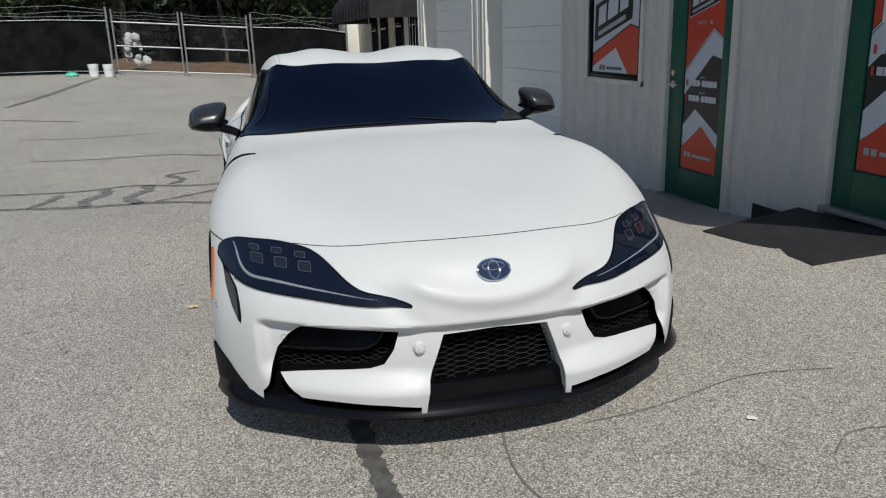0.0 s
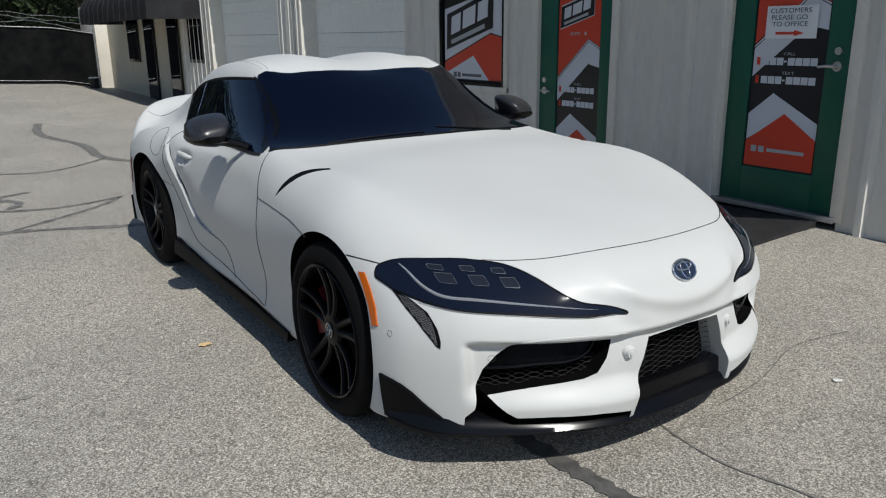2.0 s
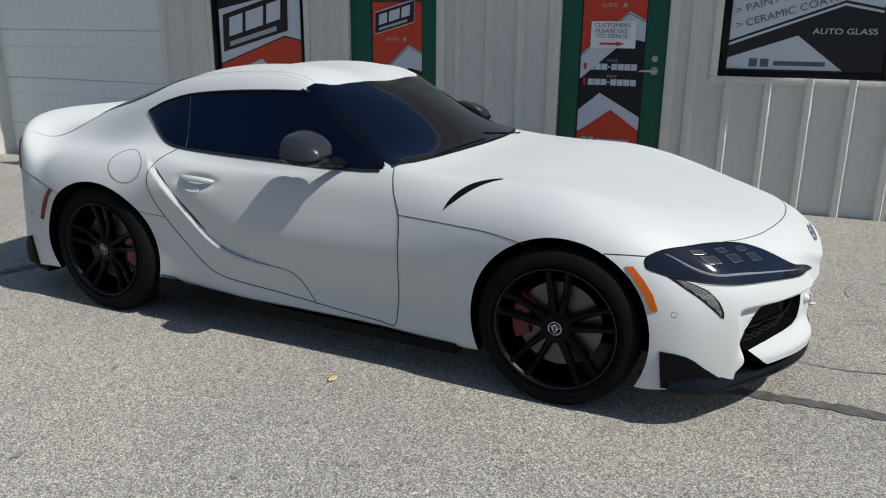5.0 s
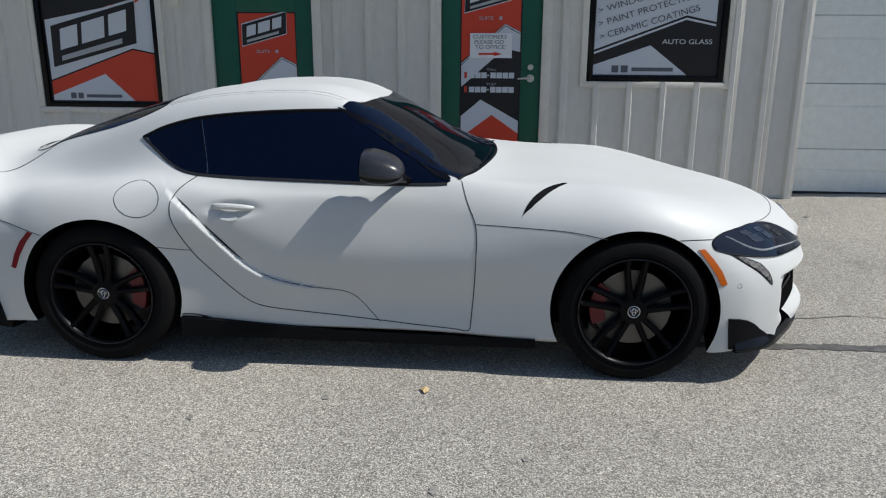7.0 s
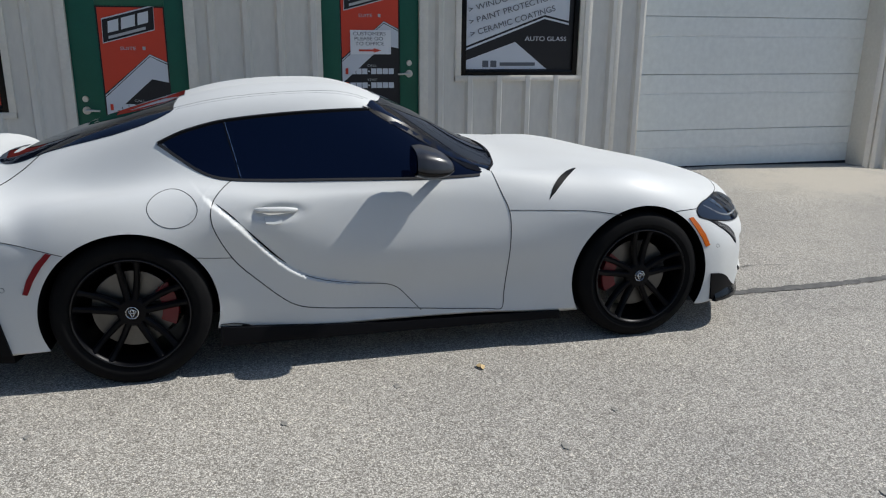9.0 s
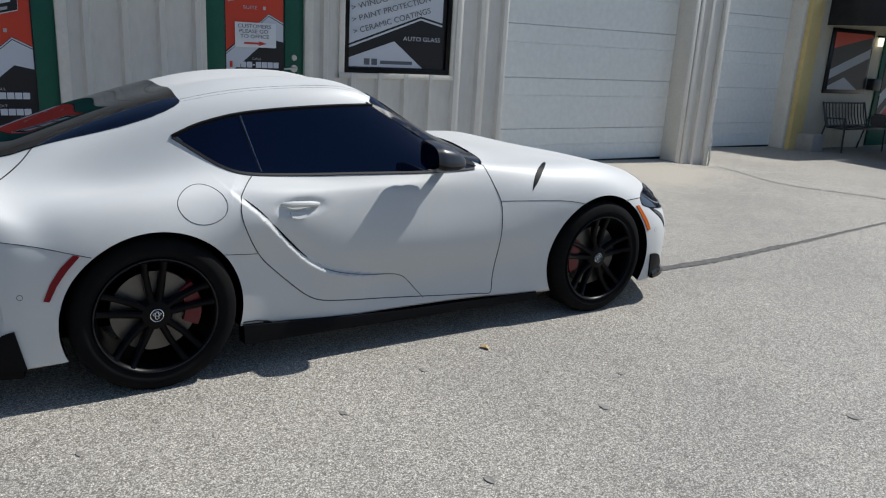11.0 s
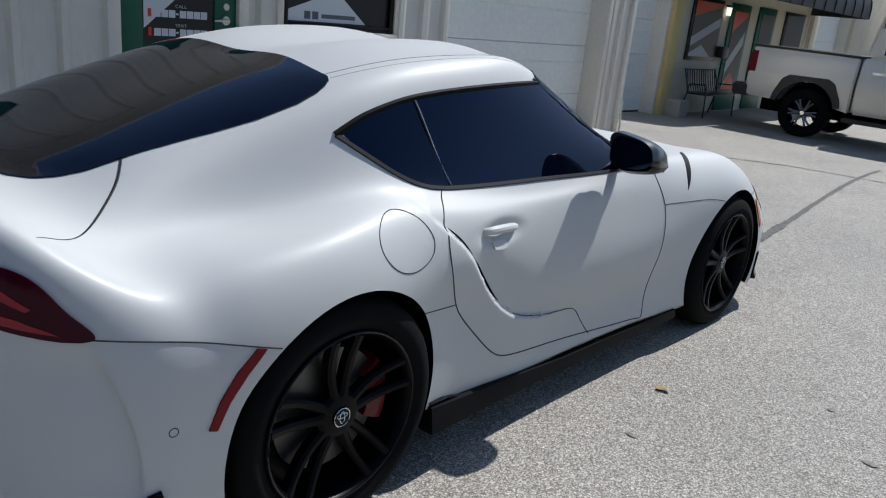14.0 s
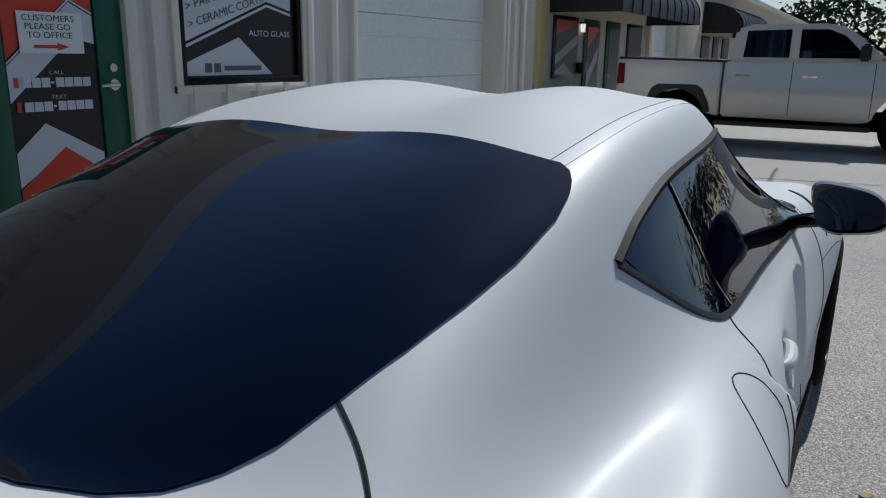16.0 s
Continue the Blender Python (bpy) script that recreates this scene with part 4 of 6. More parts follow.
def shell_grid(ns, nu):
    net = np.array(RAILS)                                   # rails x stations x 3
    step_s = np.linalg.norm(np.diff(net, axis=1), axis=2).mean(0) ** 0.75
    ks = np.concatenate([[0], np.cumsum(step_s)])
    step_u = np.linalg.norm(np.diff(net, axis=0), axis=2).mean(1) ** 0.75
    ku = np.concatenate([[0], np.cumsum(step_u)])
    fine = np.linspace(0, ks[-1], 400)
    dens = 1 + 1.6 * smoothstep(ks[8], ks[9], fine) * (1 - smoothstep(ks[12], ks[13], fine)) + 1.4 * (1 - smoothstep(ks[2], ks[3], fine))
    run = np.concatenate([[0], np.cumsum((dens[1:] + dens[:-1]) / 2)])
    warp = np.interp(np.linspace(0, run[-1], ns), run, fine)
    mid = natural(ks, net.transpose(1, 0, 2), warp)      # ns x rails x 3
    # mirrored rail keeps the crown level across the centre line
    mirror = mid[:, 1:4][:, ::-1] * np.array([-1, 1, 1])
    full = np.concatenate([mirror, mid], 1)
    kf = np.concatenate([-ku[1:4][::-1], ku])
    fu = np.linspace(0, ku[-1], 300)
    du = 1 + .9 * smoothstep(ku[4], ku[5], fu) * (1 - smoothstep(ku[8], ku[9], fu))
    ru = np.concatenate([[0], np.cumsum((du[1:] + du[:-1]) / 2)])
    grid = natural(kf, full.transpose(1, 0, 2), np.interp(np.linspace(0, ru[-1], nu), ru, fu)).transpose(1, 0, 2)
    for _ in range(6):                                      # fairing
        g = grid.copy()
        g[1:-1] += 0.25 * (grid[2:] + grid[:-2] - 2 * grid[1:-1])
        h = g.copy()
        h[:, 1:-1] += 0.25 * (g[:, 2:] + g[:, :-2] - 2 * g[:, 1:-1])
        h[:, 0] += 0.5 * (g[:, 1] - g[:, 0]) * np.array([0, 1, 1])
        grid = h
    grid[:, 0, 0] = 0
    return scoop_shape(grid)


def shell_mesh():
    grid = shell_grid(470, 160)
    ns, nu = grid.shape[:2]
    bm = bmesh.new()
    cols = [[bm.verts.new(grid[i, 0]) for i in range(ns)]]
    half = {}
    for sgn in (1, -1):
        rows = [cols[0]]
        for j in range(1, nu):
            rows.append([bm.verts.new((sgn * grid[i, j, 0], grid[i, j, 1], grid[i, j, 2])) for i in range(ns)])
        half[sgn] = rows
    under = [bm.verts.new((0, grid[i, -1, 1], 0.2)) for i in range(ns)]
    for sgn in (1, -1):
        rows = half[sgn] + [under]
        for a, b in zip(rows, rows[1:]):
            for i in range(ns - 1):
                f = (a[i], a[i + 1], b[i + 1], b[i])
                bm.faces.new(f if sgn < 0 else f[::-1])
        for end in (0, -1):
            ring = [r[end] for r in rows]
            bm.faces.new(ring if (end == 0) == (sgn > 0) else ring[::-1])
    bmesh.ops.recalc_face_normals(bm, faces=bm.faces)
    return bm




def cut(ob, cutters):
    """Takes the cutters out of ob one after another and returns the new mesh; a cut that fails is tried again a hair aside."""
    for c in cutters:
        before = len(ob.data.polygons)
        for k in range(8):
            md = ob.modifiers.new("cut", "BOOLEAN")
            md.operation, md.solver, md.object, md.material_mode = "DIFFERENCE", "EXACT", c, "TRANSFER"
            md.use_hole_tolerant = k % 2 == 1
            bpy.context.view_layer.update()
            me = bpy.data.meshes.new_from_object(ob.evaluated_get(bpy.context.evaluated_depsgraph_get()))
            ob.modifiers.clear()
            if before * .85 < len(me.polygons) < before * 1.15:
                break
            c.location = c.location + Vector((.0004, .0007, .0005)) * (1 if k % 2 else -1) * (k + 1)
            c.rotation_euler = (radians(.02 * (k + 1)), radians(.013 * (k + 1)), radians(.017 * (k + 1)))
        ob.data = me
        bpy.data.objects.remove(c)
    return ob.data

# ---- the car ----
from mathutils.bvhtree import BVHTree
from mathutils.geometry import delaunay_2d_cdt

car = empty("sports_car", (0, 0, 0), "satin white low two-door sports coupe with black wheels and tinted glass", "car")


def cutter(bm, mat):
    bmesh.ops.recalc_face_normals(bm, faces=bm.faces)
    me = bpy.data.meshes.new("cutter")
    bm.to_mesh(me)
    bm.free()
    me.materials.append(mat)
    return new("cutter", me)


def arch_cutter(x, y, r=.372, z=.332, depth=.5):
    bm = bmesh.new()
    add_cyl(bm, (x - depth / 2, y, z), (x + depth / 2, y, z), r, n=96)
    return cutter(bm, WELL)


NOSE_X, NOSE_Y = [0, .25, .45, .60, .75], [-2.17, -2.155, -2.10, -2.02, -1.90]


def prism_cutter(pts, depth, mat, shrink=.9):
    """A pocket into the nose with the outline pts in (x, z); it narrows inwards."""
    bm = bmesh.new()
    cx, cz = sum(p[0] for p in pts) / len(pts), sum(p[1] for p in pts) / len(pts)
    front = [bm.verts.new((x, -2.6, z)) for x, z in pts]
    back = [bm.verts.new((cx + (x - cx) * shrink, float(np.interp(abs(x), NOSE_X, NOSE_Y)) + depth, cz + (z - cz) * shrink)) for x, z in pts]
    n = len(pts)
    for i in range(n):
        bm.faces.new((front[i], front[(i + 1) % n], back[(i + 1) % n], back[i]))
    bm.faces.new(front)
    bm.faces.new(back)
    bmesh.ops.triangulate(bm, faces=bm.faces)
    return cutter(bm, mat)


MOUTH = [(.600, .467), (.648, .429), (.686, .378), (.708, .310), (.712, .292), (.681, .296), (.62, .308), (.531, .320), (.400, .332), (.355, .346), (.323, .394), (.303, .452), (.42, .463), (.52, .467)]
SLOT = [(.686, .330), (.702, .330), (.708, .310), (.724, .253), (.745, .222), (.745, .095), (.2475, .095), (.2475, .208), (.355, .221), (.519, .229), (.618, .229), (.645, .248), (.665, .270), (.681, .296)]
GRILLE = [(-.185, .448), (0, .455), (.185, .448), (.212, .37), (.238, .296), (.252, .19), (.252, .10), (-.252, .10), (-.252, .19), (-.238, .296), (-.212, .37)]
bm = shell_mesh()
TREE = BVHTree.FromBMesh(bm)
finish(bm, True, 180)
me = bpy.data.meshes.new("body_shell")
bm.to_mesh(me)
bm.free()
me.materials.append(WHITE)
raw = new("body_shell", me)
cutters = [prism_cutter(GRILLE, .15, satin_white("satin_white_pocket"), .92)]
cutters += [prism_cutter([(s * x, z) for x, z in pts], depth, WELL, .97) for s in (1, -1) for pts, depth in ((MOUTH, .16), (SLOT, .093))]
cutters += [arch_cutter(s * .88, y) for s in (1, -1) for y in (-1.235, 1.235)]
shell_me = cut(raw, cutters)
bpy.data.objects.remove(raw)

DOOR_LINE = [(-.449, .887), (-.487, .783), (-.519, .703), (-.525, .60), (-.521, .49), (-.511, .33), (-.505, .26), (-.501, .216), (-.490, .200), (-.45, .203), (-.3, .215), (-.077, .233), (.15, .252), (.324, .268), (.45, .283), (.54, .313), (.657, .41), (.74, .49), (.79, .55), (.848, .66), (.872, .745), (.855, .82), (.777, .888)]


def inside(pts, a, b):
    odd = False
    for (x0, y0), (x1, y1) in zip(pts, pts[1:] + pts[:1]):
        if (y0 > b) != (y1 > b) and a < (x1 - x0) * (b - y0) / (y1 - y0) + x0:
            odd = not odd
    return odd


def both(pts):
    """A right half outline (x >= 0, from the centre line round to the centre line) and its mirror image."""
    return [(x, y) for x, y in pts] + [(-x, y) for x, y in pts[::-1] if x > 0]


DLO = [(1.070, 1.046), (1.035, 1.064), (.983, 1.087), (.88, 1.117), (.771, 1.138), (.64, 1.153), (.505, 1.163), (.36, 1.170), (.239, 1.173), (.125, 1.173), (.03, 1.135), (-.06, 1.088), (-.17, 1.02), (-.28, .955), (-.36, .91), (-.40, .885), (-.38, .875), (-.25, .872), (-.02, .870), (.24, .875), (.5, .880), (.70, .887), (.785, .893), (.84, .901), (.886, .914), (.93, .936), (.985, .970), (1.03, 1.003)]
WIND = both([(0, .000), (.15, .003), (.28, .015), (.42, .052), (.50, .087), (.565, .128), (.595, .06), (.64, -.10), (.69, -.26), (.735, -.40), (.75, -.437), (.66, -.478), (.56, -.51), (.448, -.535), (.286, -.566), (.14, -.580), (0, -.585)])
REAR = both([(0, 1.006), (.15, 1.010), (.30, 1.018), (.405, 1.024), (.462, 1.024), (.490, 1.022), (.511, 1.034), (.524, 1.058), (.533, 1.09), (.538, 1.155), (.530, 1.28), (.513, 1.407), (.492, 1.52), (.465, 1.619), (.440, 1.69), (.408, 1.745), (.372, 1.79), (.32, 1.826), (.236, 1.858), (.12, 1.874), (0, 1.878)])


def shrunk(pts, by):
    """An outline drawn in towards its middle."""
    p = np.array(pts)
    mid = (p.min(0) + p.max(0)) / 2
    half = (p.max(0) - p.min(0)) / 2
    return [tuple(q) for q in mid + (p - mid) * (1 - by / half)]


OPEN_SIDE, OPEN_FRONT, OPEN_REAR = shrunk(DLO, .02), shrunk(WIND, .015), shrunk(REAR, .02)


def under_glass(x, y, z):
    """Whether a place on the shell lies in a window's opening."""
    if z < .86:
        return False
    if abs(x) > .5 and z < 1.20 and -.45 < y < 1.1 and inside(OPEN_SIDE, y, z):
        return True
    return (y < .15 and inside(OPEN_FRONT, x, y)) or (y > 1.0 and inside(OPEN_REAR, x, y))


def panel_of(x, y, z):
    """Which panel of the bodywork a place on the shell belongs to."""
    ax, side = abs(x), "right" if x < 0 else "left"
    if ax > .7 and -.53 < y < .88 and inside(DOOR_LINE, y, z):
        return "door_" + side
    if z < .21 and ax < .80 and abs(y) < 2.0:
        return "underbody"
    if y < -.44 and z < .96:
        if y < -1.40 and (y < np.interp(ax, [0, .283, .527, .80, .86], [-2.005, -1.978, -1.867, -1.62, -1.50]) or (z < .66 and ax > .6)):
            return "front_bumper"
        if z < .70 and ax > .75:
            return "fender_" + side
        return "hood"
    if y > 1.38 and z < np.interp(y, [1.42, 1.686, 1.868, 2.1], [.61, .685, .713, .74]):
        return "rear_bumper"
    if y > 1.03 and ax < np.interp(y, [1.03, 1.62, 1.763, 1.93], [.50, .465, .627, .76]):
        return "tailgate"
    if z > 1.05 and ax < .50 and y < 1.05:
        return "roof"
    return "quarter_" + side


def split_panels(me):
    """Cuts the shell into its panels, which keep the normals of the whole, so that no edge shows between them."""
    n = len(me.polygons)
    mats = np.empty(n, np.int32)
    me.polygons.foreach_get("material_index", mats)
    white = next(i for i, m in enumerate(me.materials) if m and m.name == WHITE.name)
    co = np.array([v.co[:] for v in me.vertices])
    nrm = np.zeros_like(co)
    groups = {}
    for p in me.polygons:
        vs = list(p.vertices)
        if mats[p.index] == white:
            if under_glass(*p.center):
                continue
            nrm[vs] += np.array(p.normal) * p.area
            key = (panel_of(*p.center), WHITE)
        else:
            c = p.center
            if me.materials[mats[p.index]].name == WELL.name and c.y > -1.85:
                key = "wheel_housing" + ("f" if c.y < 0 else "r") + ("r" if c.x < 0 else "l")
            else:
                key = "air_inlet" + ("" if abs(c.x) < .28 else "r" if c.x < 0 else "l")
            key = (key, me.materials[mats[p.index]])
        groups.setdefault(key, []).append(vs)
    for key in [k for k in groups if k[0][:3] == "air"]:        # loose pieces of a pocket become parts of their own
        rest, pieces = groups.pop(key), []
        for f in rest:
            near = [q for q in pieces if q[0] & set(f)]
            pieces = [q for q in pieces if not q[0] & set(f)]
            pieces.append((set(f).union(*[q[0] for q in near]), [f] + [g for q in near for g in q[1]]))
        for n, q in enumerate(sorted(pieces, key=lambda q: -len(q[1]))):
            groups[(key[0] + "_" * n, key[1])] = q[1]
    nrm /= np.maximum(np.linalg.norm(nrm, axis=1, keepdims=True), 1e-9)
    for (name, mat), faces in groups.items():
        used = sorted({v for f in faces for v in f})
        at = {v: i for i, v in enumerate(used)}
        m = bpy.data.meshes.new(name)
        m.from_pydata(co[used].tolist(), [], [[at[v] for v in f] for f in faces])
        m.materials.append(mat)
        plain = "wheel_housing" if name[:5] == "wheel" else "air_inlet" if name[:3] == "air" else name.replace("_right", "").replace("_left", "").replace("quarter", "quarter_panel").replace("fender", "front_fender")
        ob = new(plain, m)
        ob.parent = car
        if mat == WHITE:
            m.polygons.foreach_set("use_smooth", [True] * len(m.polygons))
            m.normals_split_custom_set_from_vertices(nrm[used].tolist())
        PANEL[name] = ob


PANEL = {}
split_panels(shell_me)

AIM = {"x": lambda s, a, b: (Vector((s * 3, a, b)), Vector((-s, 0, 0))),
       "z": lambda s, a, b: (Vector((a, b, 3)), Vector((0, 0, -1))),
       "y": lambda s, a, b: (Vector((a, s * 4, b)), Vector((0, -s, 0)))}


def onto(a, b, axis, sgn=-1, off=0.0):
    """The place on the shell that is met from the side (y, z), from above (x, y) or from an end (x, z), and the normal there."""
    eye, way = AIM[axis](sgn, a, b)
    hit, nrm, _, _ = TREE.ray_cast(eye, way)
    if hit is None:
        hit, nrm, _, _ = TREE.find_nearest(eye + way * (2.12 if axis == "x" else 1.9))
    if nrm.dot(way) > 0:
        nrm = -nrm
    return hit + nrm * off, nrm


def outline(points, n=90, closed=True):
    p = list(points)
    if closed:
        k = len(p)
        full = curve(p[-3:] + p + p[:3], 8 * (k + 5) + 1)
        return [tuple(q) for q in full[8 * 3: 8 * (k + 3)]]
    return [tuple(q) for q in curve(p, n)]


def faired(places, axis):
    """Lays places on the shell on one smooth sheet, as a pressed pane is."""
    p = np.array([tuple(q) for q in places])
    k = 2 if axis == "z" else 0
    if axis == "z":
        u, v = p[:, 0] / .6, (p[:, 1] - p[:, 1].mean()) / .45
        base = np.stack([u ** a * v ** b for a in (0, 2, 4) for b in (0, 1, 2, 3)], 1)
    else:
        u, v = (p[:, 1] - .35) / .7, (p[:, 2] - 1.02) / .15
        base = np.stack([u ** a * v ** b for a in range(5) for b in range(3)], 1)
    p[:, k] = base @ np.linalg.lstsq(base, p[:, k], rcond=None)[0]
    return [Vector(q) for q in p]


def patch(name, pts, axis, mat, parent, sgn=-1, off=.004, thick=.004, step=.03, label="", fair=False):
    """A plate that follows the shell inside the given outline."""
    ring = list(pts)
    dense = []
    for (a0, b0), (a1, b1) in zip(ring, ring[1:] + ring[:1]):
        n = max(1, int(math.hypot(a1 - a0, b1 - b0) / step))
        dense += [(a0 + (a1 - a0) * k / n, b0 + (b1 - b0) * k / n) for k in range(n)]
    k = len(dense)
    lo = (min(p[0] for p in dense), min(p[1] for p in dense))
    hi = (max(p[0] for p in dense), max(p[1] for p in dense))
    inner = []
    for i in range(1, int((hi[0] - lo[0]) / step) + 1):
        for j in range(1, int((hi[1] - lo[1]) / step) + 1):
            q = (lo[0] + i * step, lo[1] + j * step)
            if inside(dense, *q) and min((q[0] - d[0]) ** 2 + (q[1] - d[1]) ** 2 for d in dense) > (step * .45) ** 2:
                inner.append(q)
    co, _, faces, *_ = delaunay_2d_cdt([Vector(p) for p in dense + inner], [], [list(range(k))], 1, 1e-6)
    bm = bmesh.new()
    made, low = [], {}
    met = [onto(c.x, c.y, axis, sgn, 0) for c in co]
    flat = [p for p, _ in met]
    if fair:
        edge_pts = np.array(dense)
        away = [float(np.linalg.norm(edge_pts - np.array(c), axis=1).min()) for c in co]
        flat = [p.lerp(q, float(smoothstep(0, .06, d))) for p, q, d in zip(flat, faired(flat, axis), away)]
    for (p, nrm), q in zip(met, flat):
        made.append(bm.verts.new(q + nrm * off))
        low[made[-1]] = p - nrm * thick
    for f in faces:
        if len(set(f)) > 2:
            bm.faces.new([made[i] for i in f])
    rim = [e for e in bm.edges if len(e.link_faces) == 1]
    skirt = {v: bm.verts.new(low[v]) for e in rim for v in e.verts}
    for e in rim:
        a, b = e.verts
        bm.faces.new((a, b, skirt[b], skirt[a]))
    loose = [v for v in bm.verts if not v.link_faces]
    bmesh.ops.delete(bm, geom=loose, context="VERTS")
    return part(name, bm, mat, parent, label, True, 50)


def seam(name, pts, axis, parent, sgn=-1, r=.0022, n=60, mat=None, off=0.0, closed=False, sides=5):
    line = outline(pts, n, closed)
    if closed:
        line = line + line[:1]
    bm = bmesh.new()
    rr = r if not isinstance(r, tuple) else list(np.interp(np.linspace(0, 1, len(line)), np.linspace(0, 1, len(r)), r))
    tube(bm, [onto(a, b, axis, sgn, off)[0] for a, b in line], rr, sides)
    return part(name, bm, mat or SEAM, parent)


MOULD = material("window_moulding", (0.02, 0.02, 0.021), 0.5, 0, 0.3)
# glass
PILLAR = [(.15, 1.192), (.06, 1.158), (-.05, 1.105), (-.17, 1.035), (-.30, .96), (-.38, .908), (-.40, .893), (-.385, .886), (-.33, .90), (-.2, .98), (-.05, 1.07), (.10, 1.155)]
for s, d in ((-1, "right"), (1, "left")):
    patch("pillar_trim", PILLAR, "x", BLACK, car, s, .005)
    w = patch("side_window", DLO, "x", GLASS, PANEL["door_" + d], s, .004, label="dark tinted side glass", fair=True)
    seam("belt_moulding", [(-.385, .874), (-.25, .868), (-.02, .866), (.24, .871), (.5, .876), (.70, .884), (.79, .891), (.86, .905), (.93, .936), (1.0, .981), (1.09, 1.042)], "x", w, s, .0095, 60, MOULD, -.002)
    seam("window_frame", [(1.09, 1.042), (1.04, 1.066), (.983, 1.090), (.88, 1.120), (.771, 1.141), (.505, 1.166), (.239, 1.176), (.12, 1.176)], "x", w, s, .0115, 50, TRIM, -.002)
    seam("window_divider", [(.80, 1.132), (.775, 1.03), (.742, .893)], "x", w, s, .0022, 20, TRIM, .005)
    seam("divider_glint", [(.793, 1.130), (.768, 1.03), (.735, .893)], "x", w, s, .0010, 20, CHROME, .006)
wind = patch("windscreen", WIND, "z", GLASS, car, 1, .005, label="dark tinted windscreen", fair=True)
patch("rear_window", REAR, "z", GLASS, PANEL["tailgate"], 1, .005, label="dark tinted rear glass", fair=True)
seam("cowl", both([(0, -.588), (.28, -.570), (.45, -.538), (.66, -.482), (.755, -.435)])[:5][::-1] + [(-x, y) for x, y in [(.28, -.570), (.45, -.538), (.66, -.482), (.755, -.435)]], "z", wind, 1, .009, 60, TRIM, -.002)
for x0, x1 in ((-.02, -.50), (.52, .08)):
    seam("wiper", [(x0, -.565), ((x0 + x1) / 2, -.552), (x1, -.520)], "z", wind, 1, .004, 20, TRIM, .007)

# panel gaps
for s, d in ((-1, "right"), (1, "left")):
    door, quarter, fender = PANEL["door_" + d], PANEL["quarter_" + d], PANEL["fender_" + d]
    seam("door_gap", DOOR_LINE, "x", door, s, .0023, 160)
    seam("fender_gap", [(-.522, .708), (-.66, .703), (-.801, .697), (-.95, .688), (-1.10, .662)], "x", fender, s, .0017)
    seam("bumper_gap", [(-1.41, .664), (-1.50, .664), (-1.60, .658)], "x", PANEL["front_bumper"], s, .0022, 30)
    seam("quarter_gap", [(.955, .572), (.86, .561), (.795, .556)], "x", quarter, s, .0018, 20)
    seam("rear_bumper_gap", [(1.475, .625), (1.56, .650), (1.686, .682), (1.868, .712)], "x", PANEL["rear_bumper"], s, .0018, 40)
    seam("fuel_flap_gap", [(1.133, .800), (1.105, .845), (1.029, .868), (.955, .840), (.927, .787), (.955, .735), (1.034, .714), (1.105, .745)], "x", quarter, s, .0016, closed=True)
    if s < 0:
        tagged(quarter.children[-1], "thin gap round the fuel flap")
    seam("tailgate_gap", [(s * .465, 1.620), (s * .52, 1.655), (s * .565, 1.70), (s * .620, 1.763), (s * .665, 1.819), (s * .72, 1.91)], "z", PANEL["tailgate"], 1, (.0032, .0032, .003, .0016, .0008), 40)
    seam("roof_crease", [(s * .497, 1.022), (s * .519, .884), (s * .532, .66), (s * .541, .35), (s * .536, .14)], "z", PANEL["roof"], 1, .0006, 50)
    seam("roof_gap", [(s * .467, 1.028), (s * .489, .884), (s * .503, .66), (s * .515, .35), (s * .512, .12)], "z", PANEL["roof"], 1, .0010, 50)
    # the dark slit in front of the crease of the door
    slit = curve([(.872, .806), (.801, .747), (.695, .632), (.576, .510), (.50, .458)], 40)
    for nm, dy, dz, off, r, mat, owner in (("side_inlet", -.0085, .0085, -.0012, .0040, WELL, quarter),):
        met = np.array([tuple(onto(y + dy, z + dz, "x", s, off)[0]) for y, z in slit])
        run = np.linspace(-1, 1, 40)
        met[:, 0] = np.polyval(np.polyfit(run, met[:, 0], 4), run)
        bm = bmesh.new()
        tube(bm, met.tolist(), [max(.0006, r * math.sin(math.pi * k / 39) ** .6) for k in range(40)], 10)
        part(nm, bm, mat, owner)
    seam("flank_gap", [(.47, .445), (.403, .421), (.212, .385), (.060, .362), (-.015, .297), (-.08, .225)], "x", door, s, .0017, 60, None, .0006)
    # slim blade vent on the wing
    patch("wing_vent", [(s * x, y) for x, y in [(.850, -.726), (.826, -.747), (.802, -.773), (.775, -.805), (.744, -.844), (.715, -.880), (.690, -.914), (.692, -.926), (.721, -.903), (.754, -.871), (.783, -.837), (.809, -.804), (.833, -.766)]], "z", TRIM, PANEL["hood"], 1, .003, step=.012)
    # marker lamps, sensors
    patch("marker_lamp", [(-1.492, .624), (-1.535, .570), (-1.572, .52), (-1.600, .468), (-1.626, .474), (-1.600, .53), (-1.560, .582), (-1.518, .626)], "x", AMBER, PANEL["front_bumper"], s, .005, step=.02, label="amber side marker lamp")
    patch("reflector", [(1.515, .634), (1.560, .582), (1.600, .522), (1.630, .459), (1.650, .465), (1.624, .530), (1.585, .592), (1.538, .640)], "x", REDLENS, PANEL["rear_bumper"], s, .005, step=.02, label="red rear reflector")
